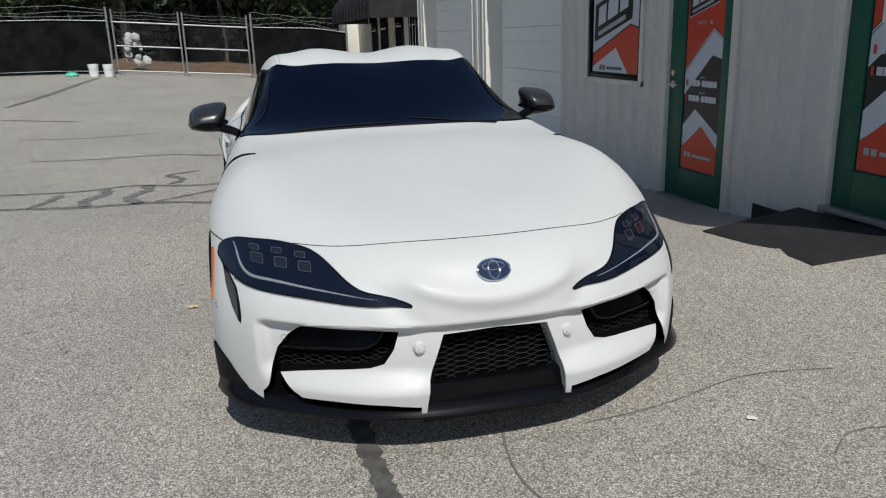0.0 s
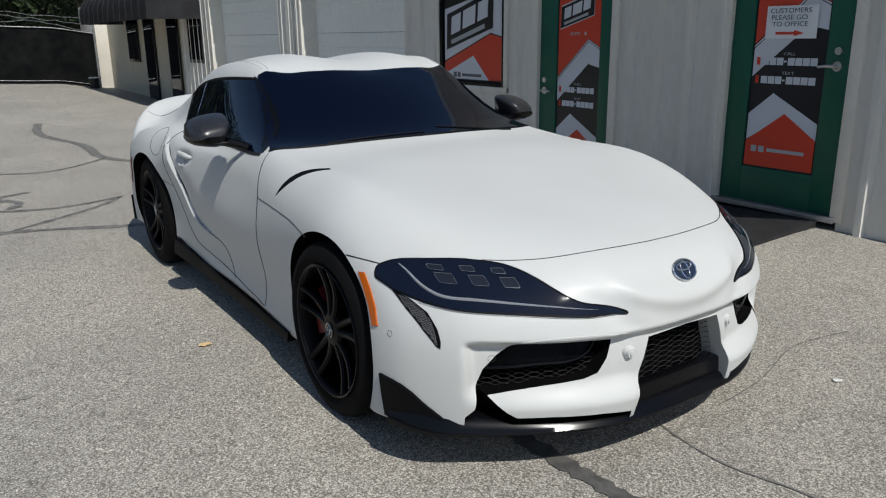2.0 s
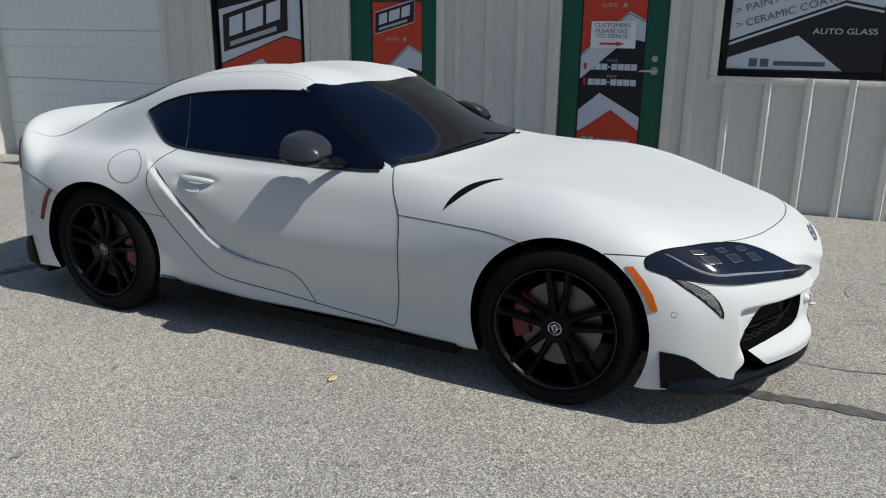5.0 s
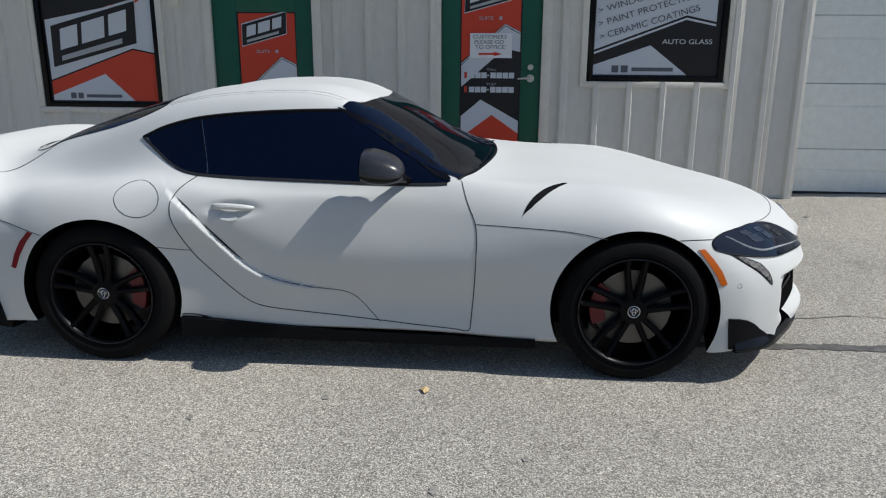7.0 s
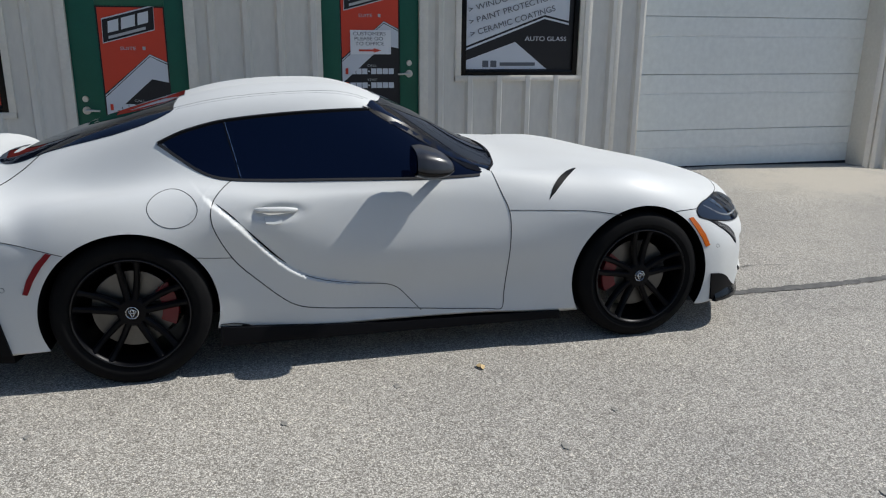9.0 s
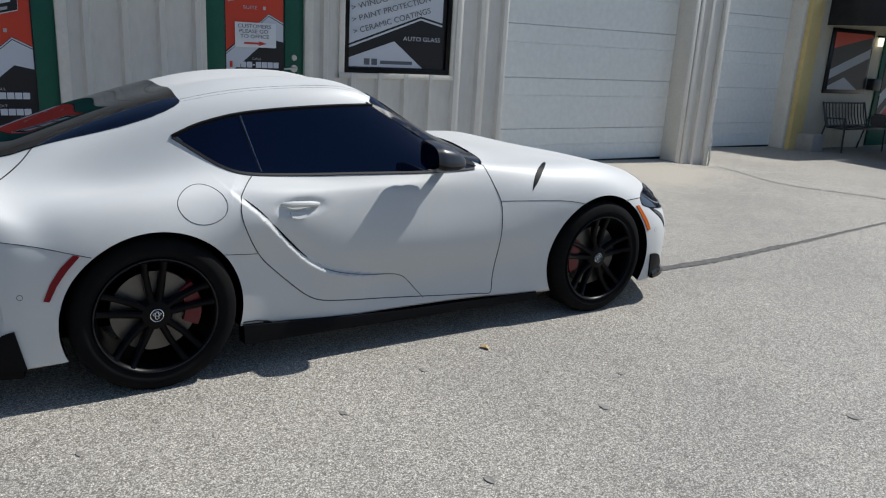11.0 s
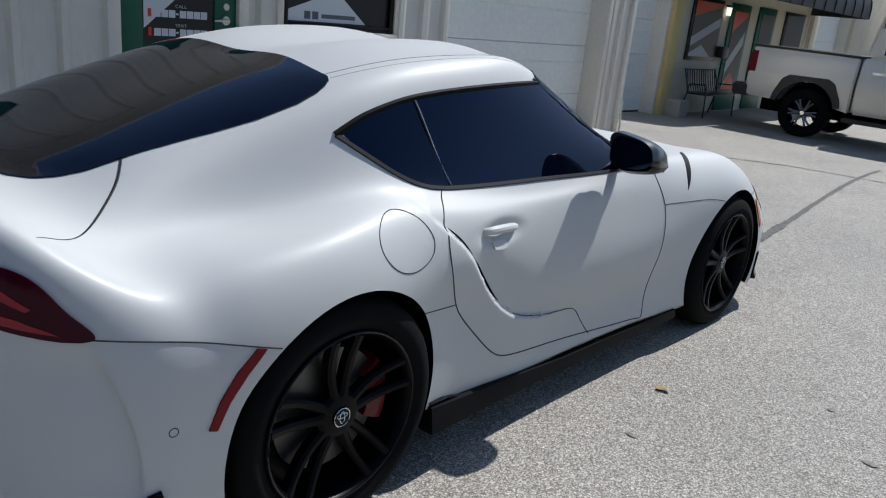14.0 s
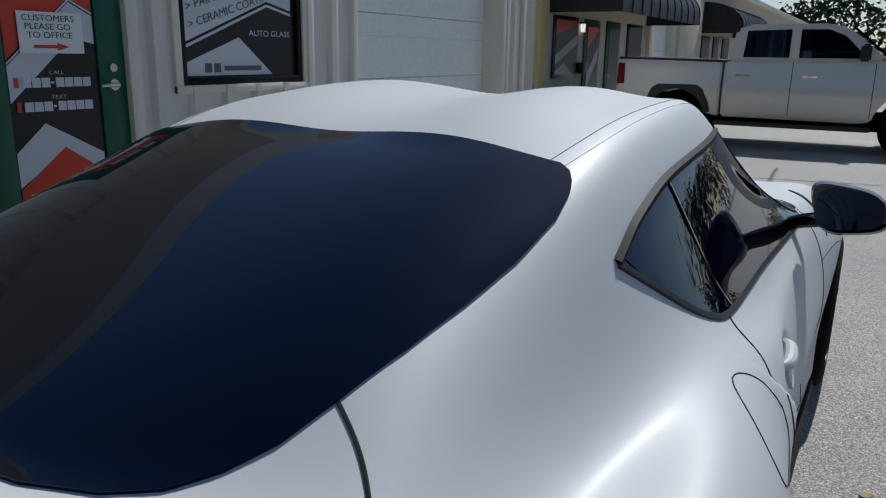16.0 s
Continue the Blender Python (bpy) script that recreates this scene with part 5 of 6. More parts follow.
    for a, b in ((-1.683, .464), (-1.938, .413)):
        ring = [(a + (.010 if a > -1.8 else .007) * math.cos(k), b + .010 * math.sin(k)) for k in np.linspace(0, math.tau, 13)[:-1]]
        seam("parking_sensor", ring, "x", PANEL["front_bumper"], s, .0008, closed=True)
    ring = [(1.728 + .010 * math.cos(k), .486 + .010 * math.sin(k)) for k in np.linspace(0, math.tau, 13)[:-1]]
    seam("parking_sensor", ring, "x", PANEL["rear_bumper"], s, .0011, closed=True)
    # door handle
    bm = bmesh.new()
    xs = [onto(y, z, "x", s, .014)[0] for y, z in ((.690, .766), (.59, .762), (.492, .752))]
    tube(bm, [p + Vector((s * dx, 0, 0)) for p, dx in zip([Vector(q) for q in curve([tuple(p) for p in xs], 14)], [-.022, -.008, 0, .004, .007, .009, .010, .010, .009, .007, .004, 0, -.008, -.022])], [.006, .010, .0125, .0135, .014, .014, .014, .014, .014, .014, .0135, .0125, .010, .006], 10)
    part("door_handle", bm, WHITE, door)
    # raised plate in place of the sunlit lower part of the handle recess
    patch("handle_flap", [(.645, .728), (.565, .722), (.572, .704), (.60, .700), (.64, .706)], "x", WHITE, door, s, .008, step=.02)
seam("hood_gap", [(.60, -1.805), (.527, -1.862), (.42, -1.925), (.283, -1.972), (.14, -1.998), (0, -2.005), (-.14, -1.998), (-.283, -1.972), (-.42, -1.925), (-.527, -1.862), (-.60, -1.805)], "z", PANEL["hood"], 1, .0019, 90)

# head lamps
LAMP = [(.852, .612), (.848, .640), (.832, .660), (.80, .676), (.772, .683), (.71, .690), (.651, .692), (.60, .688), (.544, .677), (.498, .648), (.47, .622), (.445, .601), (.42, .586), (.386, .575), (.307, .557), (.268, .539), (.32, .541), (.423, .545), (.50, .551), (.580, .557), (.66, .561), (.741, .566), (.79, .577), (.83, .594)]
LENS = material("lamp_lens", (0.005, 0.008, 0.018), 0.04, 0, 0.45, 0.0)
LED = material("projector_glass", (0.016, 0.018, 0.024), 0.08, 0.2, 0.9, 0.6)
DRL = material("light_guide", (0.34, 0.36, 0.39), 0.25, 0.3, 0.5, 0.4)
MESH = material("inlet_wire", (0.17, 0.17, 0.175), 0.45, 0.2, 0.3)
BEZEL = material("lamp_bezel", (0.24, 0.25, 0.27), 0.25, 0.7, 0.5, 0.3)
for s in (1, -1):
    hl = patch("head_lamp", [(s * x, z) for x, z in LAMP], "y", LENS, PANEL["front_bumper"], -1, .004, step=.025, label="smoked head lamp with three projectors")
    seam("lamp_surround", [(s * x, z) for x, z in LAMP], "y", hl, -1, .004, mat=TRIM, off=.001, closed=True)
    seam("light_guide", [(s * x, z) for x, z in [(.795, .668), (.787, .652), (.778, .624), (.756, .600), (.698, .594), (.586, .585), (.479, .574), (.364, .558)]], "y", hl, -1, (.002, .0045, .005, .005, .004, .003, .002, .001), 50, DRL, .003)
    seam("lamp_chrome", [(s * x, z) for x, z in [(.80, .574), (.741, .563), (.58, .553), (.42, .541), (.30, .538)]], "y", hl, -1, .0012, 40, CHROME, .004)
    for (x0, z0), (x1, z1) in (((.724, .668), (.717, .640)), ((.653, .668), (.644, .638)), ((.581, .664), (.571, .634))):
        for x, z, h, w in ((x0, z0, .0065, .85), (x1, z1 + .002, .0125, 1.0)):
            ring = [(s * (x + a * w * 1.35), z + b) for a, b in ((-.013, -h + .002), (-.011, -h), (.012, -h + .001), (.014, -h + .003), (.013, h - .001), (.011, h), (-.012, h), (-.014, h - .002))]
            pj = patch("projector", ring, "y", LED, hl, -1, .0055, .004, step=.02)
            seam("bezel", ring, "y", pj, -1, .0009, mat=BEZEL, off=.006, closed=True)
    # mesh inlet under the lamp's outer corner
    mv = patch("corner_inlet", [(s * x, z) for x, z in [(.838, .595), (.815, .580), (.795, .550), (.789, .508), (.788, .470), (.791, .448), (.798, .453), (.816, .496), (.831, .548)]], "y", TRIM, PANEL["front_bumper"], -1, .002, step=.015)
    bm = bmesh.new()
    for k in range(46):
        z0 = .40 + k * .006
        for dirn in (1, -1):
            a = [(s * (.770 + u * .09), z0 + dirn * (u - .5) * .05) for u in np.linspace(0, 1, 19)]
            pts = [onto(x, z, "y", -1, .0045)[0] for x, z in a if inside([(s * q, w) for q, w in [(.836, .592), (.815, .577), (.797, .549), (.791, .508), (.790, .470), (.792, .452), (.797, .456), (.814, .497), (.829, .549)]], x, z)]
            if len(pts) > 1:
                tube(bm, pts, .0009, 4)
    part("inlet_mesh", bm, MESH, mv)

# grille meshes: wavy wires in the nose pockets
GRILL = material("grille_wire", (0.022, 0.022, 0.023), 0.6, 0, 0.12)


def wire_mesh(name, pts, y_of, wide, rows, z0, z1, parent):
    bm = bmesh.new()
    xs = np.linspace(min(p[0] for p in pts), max(p[0] for p in pts), 60)
    for k in range(rows):
        for flip in (1, -1):
            run = []
            for i, x in enumerate(xs):
                z = z0 + (z1 - z0) * (k + .5) / rows + flip * (z1 - z0) / rows * .5 * math.sin(x / wide * math.pi)
                if inside(pts, x, z):
                    run.append((x, y_of(x), z))
                elif len(run) > 1:
                    tube(bm, run, .0010, 4)
                    run = []
                else:
                    run = []
            if len(run) > 1:
                tube(bm, run, .0010, 4)
    return part(name, bm, GRILL, parent)


inlet = PANEL["air_inlet"]
wire_mesh("grille_mesh", GRILLE, lambda x: -2.090, .070, 10, .262, .452, inlet)
box_part("grille_back", (-.26, -2.052, .11), (.26, -2.044, .47), WELL, inlet)
box_part("grille_panel", (-.243, -2.125, .13), (.243, -2.06, .266), BLACK, inlet, .01)
for s in (1, -1):
    side = [(s * x, z) for x, z in MOUTH]
    wire_mesh("grille_mesh", side, lambda x: float(np.interp(abs(x), NOSE_X, NOSE_Y)) + .075, .042, 6, .30, .40, inlet)
    deep = lambda x, d: float(np.interp(x, NOSE_X, NOSE_Y)) + d
    bm = bmesh.new()
    duct = curve([(.352, .452), (.372, .415), (.392, .400), (.425, .391), (.527, .387), (.60, .382), (.668, .376)], 40)
    tube(bm, [(s * x, deep(x, .054), z) for x, z in duct], .006, 8)
    part("duct_frame", bm, BLACK, inlet)
    bm = bmesh.new()
    low = [bm.verts.new((s * x, deep(x, .060), z)) for x, z in duct]
    high = [bm.verts.new((s * x, deep(x, .085), .468)) for x, z in duct]
    for i in range(len(duct) - 1):
        bm.faces.new((low[i], low[i + 1], high[i + 1], high[i]))
    bmesh.ops.solidify(bm, geom=bm.faces, thickness=.004)
    part("duct_panel", bm, BLACK, inlet)
    p, nrm = onto(s * .250, .400, "y", -1, -.004)
    bm = bmesh.new()
    add_cyl(bm, p, p + Vector((0, -.018, 0)), .022, .016, 20)
    add_cyl(bm, p + Vector((0, -.018, 0)), p + Vector((0, -.022, 0)), .010, .009, 16)
    part("tow_sensor", bm, WHITE, PANEL["front_bumper"])
    seam("brow_crease", [(s * x, z) for x, z in [(.62, .470), (.596, .476), (.548, .483), (.42, .487), (.33, .482), (.256, .474)]], "y", PANEL["front_bumper"], -1, (.001, .003, .004, .004, .003, .001), 50, WHITE, -.0012)

# emblem: a plain oval badge
p, nrm = onto(0, .628, "y", -1, 0)
badge_m = Matrix.Translation(p) @ nrm.to_track_quat("Z", "Y").to_matrix().to_4x4()


def oval(bm, rx, ry, z, r, m, n=40, at=(0, 0)):
    tube(bm, [m @ Vector((at[0] + rx * math.cos(k), at[1] + ry * math.sin(k), z)) for k in np.linspace(0, math.tau, n)], r, 6)


bm = bmesh.new()
v = add_cyl(bm, (0, 0, -.004), (0, 0, .005), 1, n=40)
bmesh.ops.transform(bm, matrix=badge_m @ Matrix.Diagonal((.054, .037, 1, 1)), verts=v)
badge = part("badge", bm, material("badge_navy", (0.01, 0.02, 0.05), 0.15, 0, 0.5, 1.0), PANEL["front_bumper"], "oval badge with a chrome rim")
bm = bmesh.new()
oval(bm, .053, .036, .005, .0032, badge_m)
oval(bm, .018, .030, .006, .0024, badge_m)
oval(bm, .036, .013, .006, .0024, badge_m, at=(0, .012))
part("badge_rim", bm, CHROME, badge)

# black lower lip, corner winglets, sills, rear valance
LIP = [(0, -2.172), (.15, -2.168), (.30, -2.150), (.45, -2.098), (.58, -2.028), (.70, -1.950), (.797, -1.880), (.862, -1.795), (.900, -1.690)]


def sweep(name, plan, section, mat, parent, label=""):
    """A bar along a line in plan; section gives (in, z) at each end of the line and is blended between."""
    line = curve(plan, 70)
    bm = bmesh.new()
    rings = []
    for i, (x, y) in enumerate(line):
        d = line[min(i + 1, 69)] - line[max(i - 1, 0)]
        nx, ny = -d[1], d[0]
        k = math.hypot(nx, ny)
        f = i / 69 * (len(section) - 1)
        m = min(int(f), len(section) - 2)
        f -= m
        a = [tuple(p0[j] * (1 - f) + p1[j] * f for j in range(2)) for p0, p1 in zip(section[m], section[m + 1])]
        rings.append([bm.verts.new((x + nx / k * q, y + ny / k * q, z)) for q, z in a])
    n = len(rings[0])
    for a, b in zip(rings, rings[1:]):
        for j in range(n):
            bm.faces.new((a[j], a[(j + 1) % n], b[(j + 1) % n], b[j]))
    bm.faces.new(rings[0])
    bm.faces.new(rings[-1])
    return part(name, bm, mat, parent, label, True, 40)


LIPM = material("lip_black", (0.003, 0.003, 0.004), 0.2, 0, 0.3)
LIP_MID = [(0, .166), (0, .173), (.010, .182), (.026, .200), (.06, .212), (.16, .212), (.16, .166)]
LIP_END = [(0, .158), (0, .166), (.008, .186), (.022, .214), (.05, .222), (.10, .222), (.10, .150)]
sweep("splitter", [(-x, y) for x, y in LIP[:0:-1]] + LIP, (LIP_END, LIP_MID, LIP_MID, LIP_END), LIPM, PANEL["front_bumper"], "gloss black front lip")
for s in (1, -1):
    patch("winglet", [(-1.645, .318), (-1.70, .312), (-1.735, .303), (-1.77, .283), (-1.80, .255), (-1.85, .215), (-1.86, .19), (-1.80, .165), (-1.66, .172), (-1.652, .24)], "x", TRIM, PANEL["front_bumper"], s, .009, .01, step=.02, label="matt black corner winglet")
    sill = [(s * .890, .866), (s * .884, .72), (s * .874, .50), (s * .868, .2), (s * .868, -.2), (s * .870, -.5), (s * .874, -.80)]
    sweep("sill_trim", sill, ([(0, .142), (0, .165), (s * -.010, .230), (s * -.08, .234), (s * -.08, .142)], [(0, .132), (0, .150), (s * -.008, .180), (s * -.08, .184), (s * -.08, .132)], [(0, .132), (0, .148), (s * -.004, .172), (s * -.08, .176), (s * -.08, .132)]), TRIM, car, "matt black sill extension")
    patch("winglet", [(.865, .242), (.80, .240), (.745, .228), (.70, .206), (.64, .196), (.66, .20), (.865, .20)], "x", TRIM, PANEL["rear_bumper"], s, .012, .012, step=.02)
    patch("winglet", [(1.757, .352), (1.79, .341), (1.82, .315), (1.85, .288), (1.88, .262), (1.94, .235), (1.95, .20), (1.83, .196), (1.725, .192), (1.742, .278)], "x", TRIM, PANEL["rear_bumper"], s, .012, .012, step=.02)
sweep("valance", [(.86, 1.74), (.80, 1.93), (.68, 2.035), (.4, 2.135), (0, 2.165), (-.4, 2.135), (-.68, 2.035), (-.80, 1.93), (-.86, 1.74)], ([(.01, .13), (.008, .20), (.03, .215), (.1, .215), (.1, .13)], [(.01, .13), (.008, .20), (.03, .215), (.1, .215), (.1, .13)]), TRIM, PANEL["rear_bumper"])

# tail lamps
GLOWBAND = material("tail_light_band", (0.30, 0.004, 0.022), 0.2, 0, 0.3, 0.2)
TAIL = [(.50, .815), (.58, .845), (.667, .856), (.707, .856), (.744, .846), (.779, .817), (.814, .764), (.842, .713), (.822, .709), (.778, .719), (.723, .735), (.678, .750), (.60, .765), (.53, .785)]
for s in (1, -1):
    tl = patch("tail_lamp", [(s * x, z) for x, z in outline(TAIL)], "y", material("dark_red_lens", (0.045, 0.001, 0.010), 0.08, 0, 0.16, 0.0), PANEL["quarter_" + ("left" if s > 0 else "right")], 1, .006, .008, step=.02, label="smoked dark red tail lamp")
    for shape in ([(.54, .806), (.62, .822), (.69, .824), (.735, .808), (.775, .775), (.77, .768), (.73, .792), (.685, .806), (.62, .804), (.54, .792)],
                  [(.62, .780), (.70, .772), (.76, .752), (.80, .730), (.81, .722), (.77, .732), (.70, .752), (.62, .768)]):
        patch("lamp_glow_band", [(s * x, z) for x, z in shape], "y", GLOWBAND, tl, 1, .0075, .004, step=.02)


# wheels
# lighter ring whose colour stands for sky reflected in the rim's edge
RIM_SHEEN = material("rim_flange_paint", (0.018, 0.018, 0.02), 0.25, 0.1, 0.35)


def make_wheel(x, y, sgn, r, rim_r, w, caliper):
    """A wheel with ten spokes in five pairs, its tyre, disc and caliper; x is its outer face."""
    z = r - .004
    c = (x, y, z)
    bm = bmesh.new()
    lathe(bm, [(-.010, rim_r + .004), (-.004, rim_r + .001), (-.004, rim_r - .006), (-.012, rim_r - .013), (-.035, rim_r - .017), (-.09, rim_r - .030), (-w + .02, rim_r - .03), (-w, rim_r)], c, sgn, 72)
    lathe(bm, [(-.065, .068), (-.040, .068), (-.028, .058), (-.024, .040), (-.026, .001)], c, sgn, 40)
    wh = part("wheel", bm, RIM, car, "satin black ten-spoke alloy wheel")
    for k in range(5):
        for half in (1, -1):
            a0 = math.radians(90 + 72 * k + half * 15)
            a1 = math.radians(90 + 72 * k + half * 9.5)
            bm = bmesh.new()
            rings = []
            for f in np.linspace(0, 1, 7):
                ang = a0 + (a1 - a0) * f
                rad = .045 + (rim_r - .012 - .045) * f
                wd = .0150 - .0030 * f + .003 * max(0, f - .85) / .15
                dx = -.030 - .016 * math.sin(f * math.pi) + .020 * f
                cy, cz = math.cos(ang), math.sin(ang)
                mid = Vector((x + sgn * dx, y + cy * rad, z + cz * rad))
                tan = Vector((0, -cz, cy))
                out = Vector((sgn, 0, 0))
                rings.append([bm.verts.new(mid + tan * a * wd + out * b) for a, b in ((-1, -.030), (-1, -.004), (-.45, .004), (.45, .004), (1, -.004), (1, -.030))])
            for p, q in zip(rings, rings[1:]):
                for j in range(6):
                    bm.faces.new((p[j], p[(j + 1) % 6], q[(j + 1) % 6], q[j]))
            bm.faces.new(rings[0])
            bm.faces.new(rings[-1])
            part("spoke", bm, RIM, wh)
    bm = bmesh.new()
    lathe(bm, [(-w, rim_r - .004), (-w, r - .03), (-w + .02, r - .008), (-w + .05, r), (-.05, r), (-.024, r - .006), (-.009, r - .020), (-.001, r - .042), (.001, r - .055), (-.001, rim_r + .030), (-.005, rim_r + .016), (-.011, rim_r + .006), (-.013, rim_r - .005)], c, sgn, 72)
    part("tyre", bm, RUBBER, wh, "black low-profile tyre")
    bm = bmesh.new()
    lathe(bm, [(-.085, .03), (-.085, .176), (-.110, .176), (-.110, .03)], c, sgn, 48)
    part("brake_disc", bm, DISC, wh)
    bm = bmesh.new()
    ang = np.linspace(-.55, .55, 9) + (0 if caliper > 0 else math.pi) + (.12 if caliper > 0 else -.12)
    pr = []
    for a in ang:
        cy, cz = math.cos(a), math.sin(a)
        pr.append([bm.verts.new((x + sgn * dx, y + cy * q, z + cz * q)) for dx, q in ((-.060, .125), (-.056, .150), (-.058, .192), (-.075, .198), (-.13, .198), (-.13, .125))])
    for p, q in zip(pr, pr[1:]):
        for j in range(6):
            bm.faces.new((p[j], p[(j + 1) % 6], q[(j + 1) % 6], q[j]))
    bm.faces.new(pr[0])
    bm.faces.new(pr[-1])
    part("caliper", bm, RED, wh, "red brake caliper")
    bm = bmesh.new()
    m = Matrix.Translation((x - sgn * .0235, y, z)) @ Vector((sgn, 0, 0)).to_track_quat("Z", "Y").to_matrix().to_4x4()
    v = add_cyl(bm, (0, 0, -.003), (0, 0, .003), .029, n=28)
    bmesh.ops.transform(bm, matrix=m, verts=v)
    ring = bmesh.new()
    rim_m = Matrix.Translation((x - sgn * .004, y, z)) @ Vector((sgn, 0, 0)).to_track_quat("Z", "Y").to_matrix().to_4x4()
    oval(ring, rim_r - .003, rim_r - .003, 0, .0022, rim_m, 72)
    part("rim_flange", ring, RIM_SHEEN, wh)
    cap = part("hub_cap", bm, BLACK, wh)
    bm = bmesh.new()
    oval(bm, .0265, .0265, .003, .0016, m)
    oval(bm, .008, .017, .0035, .0014, m)
    oval(bm, .017, .007, .0035, .0014, m, at=(0, .005))
    part("cap_ring", bm, CHROME, cap)


for s in (-1, 1):
    make_wheel(s * .900, -1.235, s, .334, .252, .25, 1)
    make_wheel(s * .908, 1.235, s, .340, .250, .27, -1)


# door mirrors
def make_mirror(s, door):
    nu, nv = 32, 18

    def shell(grow, cap):
        bm = bmesh.new()
        rows = []
        for i in range(nv + 1):
            f = i / nv                       # 0 at the glass, 1 at the front tip
            prof = max((1 - f ** 2.8) ** .5 * min(1, .88 + .6 * f), .02)
            ring = []
            for k in range(nu):
                a = k / nu * math.tau
                ca, sa = math.cos(a), math.sin(a)
                px = math.copysign(abs(ca) ** .6, ca) * .094
                pz = math.copysign(abs(sa) ** .6, sa) * (.068 if sa > 0 else .070)
                pz *= 1 + .20 * (px / .094)          # lower towards the outer end
                px += .02 * (pz / .07)
                px, pz = px * grow, min(pz * grow, cap)
                ring.append(bm.verts.new((s * (.920 - px * (.30 + .70 * prof)), -.030 - .180 * f * grow, .966 + pz * prof - .018 * f + .008 * (1 - f))))
            rows.append(ring)
        for a, b in zip(rows, rows[1:]):
            for k in range(nu):
                bm.faces.new((a[k], a[(k + 1) % nu], b[(k + 1) % nu], b[k]))
        bm.faces.new(rows[0])
        bm.faces.new(rows[-1])
        return bm

    house = part("mirror", shell(1, 1), CARBON, door, "door mirror with a carbon fibre cap", angle=60)
    part("mirror_base", shell(1.025, -.034), BLACK, house, "gloss black lower shell", angle=60)
    bm = bmesh.new()
    ring = []
    for k in range(nu):
        a = k / nu * math.tau
        ca, sa = math.cos(a), math.sin(a)
        px, pz = math.copysign(abs(ca) ** .62, ca) * .084, math.copysign(abs(sa) ** .62, sa) * .054
        pz *= 1 + .20 * (px / .094)
        ring.append(bm.verts.new((s * (.920 - px), -.026, .971 + pz)))
    bm.faces.new(ring)
    part("mirror_glass", bm, GLASS, house)
    bm = bmesh.new()
    tube(bm, [(s * .765, -.205, .885), (s * .80, -.19, .900), (s * .86, -.16, .918), (s * .93, -.13, .922)], [.020, .022, .024, .022], 10)
    tube(bm, [(s * .86, -.20, .916), (s * .93, -.19, .914), (s * 1.0, -.14, .916)], [.006, .010, .006], 8)
    part("mirror_arm", bm, BLACK, house)


make_mirror(-1, PANEL["door_right"])
make_mirror(1, PANEL["door_left"])

# ---- chain-link fence and gate at the far end ----
FY = 22.0


def gz(x, y=FY):
    return float(ground_z(x, y))


SCREEN = worn("privacy_screen", (0.005, 0.0055, 0.006), (0.014, 0.0145, 0.014), 0.95, 2.2, 0.8, spec=0.05)


def post(x, h, parent, r=.035):
    bm = bmesh.new()
    add_cyl(bm, (x, FY, gz(x) - .05), (x, FY, gz(x) + h), r, r, 10)
    for k in range(3):
        add_cyl(bm, (x, FY, gz(x) + .3 + k * .55), (x, FY, gz(x) + .34 + k * .55), r * 1.3, r * 1.3, 10)
    return part("post", bm, GALV, parent)


def chain_link(bm, x0, x1, h0, h1, pitch=.11):
    n = int((x1 - x0 + h1) / pitch)
    for k in range(n):
        for sg in (1, -1):
            pts = []
            for i in range(9):
                z = h0 + (h1 - h0) * i / 8
                x = (x0 - h1 + k * pitch + z) if sg > 0 else (x1 + h1 - k * pitch - z)
                if x0 <= x <= x1:
                    pts.append((x, FY + .02, gz(x) + z))
            if len(pts) > 1:
                tube(bm, [pts[0], pts[-1]], .0016, 3)


def fence_run(x0, x1, label, screened=True, h=1.62):
    e = empty("fence", (0, 0, 0), label, "fence", "fence round the lot")
    xs = np.linspace(x0, x1, max(2, int(abs(x1 - x0) / 3.0) + 1))
    for x in xs:
        post(float(x), h + .42, e)
    for z, r in ((h, .014), (.10, .008)):
        bm = bmesh.new()
        tube(bm, [(x, FY, gz(x) + z) for x in np.linspace(x0, x1, 12)], r, 6)
        part("rail", bm, GALV, e)
    bm = bmesh.new()
    pts = [(x, gz(x)) for x in np.linspace(x0, x1, 14)]
    lo = [bm.verts.new((x, FY + .03, z + .03)) for x, z in pts]
    hi = [bm.verts.new((x, FY + .03, z + h)) for x, z in pts]
    lo2 = [bm.verts.new((x, FY + .04, z + .03)) for x, z in pts]
    hi2 = [bm.verts.new((x, FY + .04, z + h)) for x, z in pts]
    for i in range(13):
        bm.faces.new((lo[i], lo[i + 1], hi[i + 1], hi[i]))
        bm.faces.new((lo2[i], hi2[i], hi2[i + 1], lo2[i + 1]))
        bm.faces.new((hi[i], hi[i + 1], hi2[i + 1], hi2[i]))
    part("screen", bm, SCREEN, e, "black woven privacy screen")
    for k in range(3):
        bm = bmesh.new()
        rnd = random.Random(k + int(x0 * 10))
        tube(bm, [(x, FY - .03 * k, gz(x) + h + .12 + .13 * k + .05 * math.sin(x * 2.1 + k) + rnd.uniform(-.03, .03)) for x in np.linspace(x0, x1, 16)], .007, 4)
        part("barbed_wire", bm, GALV, e)


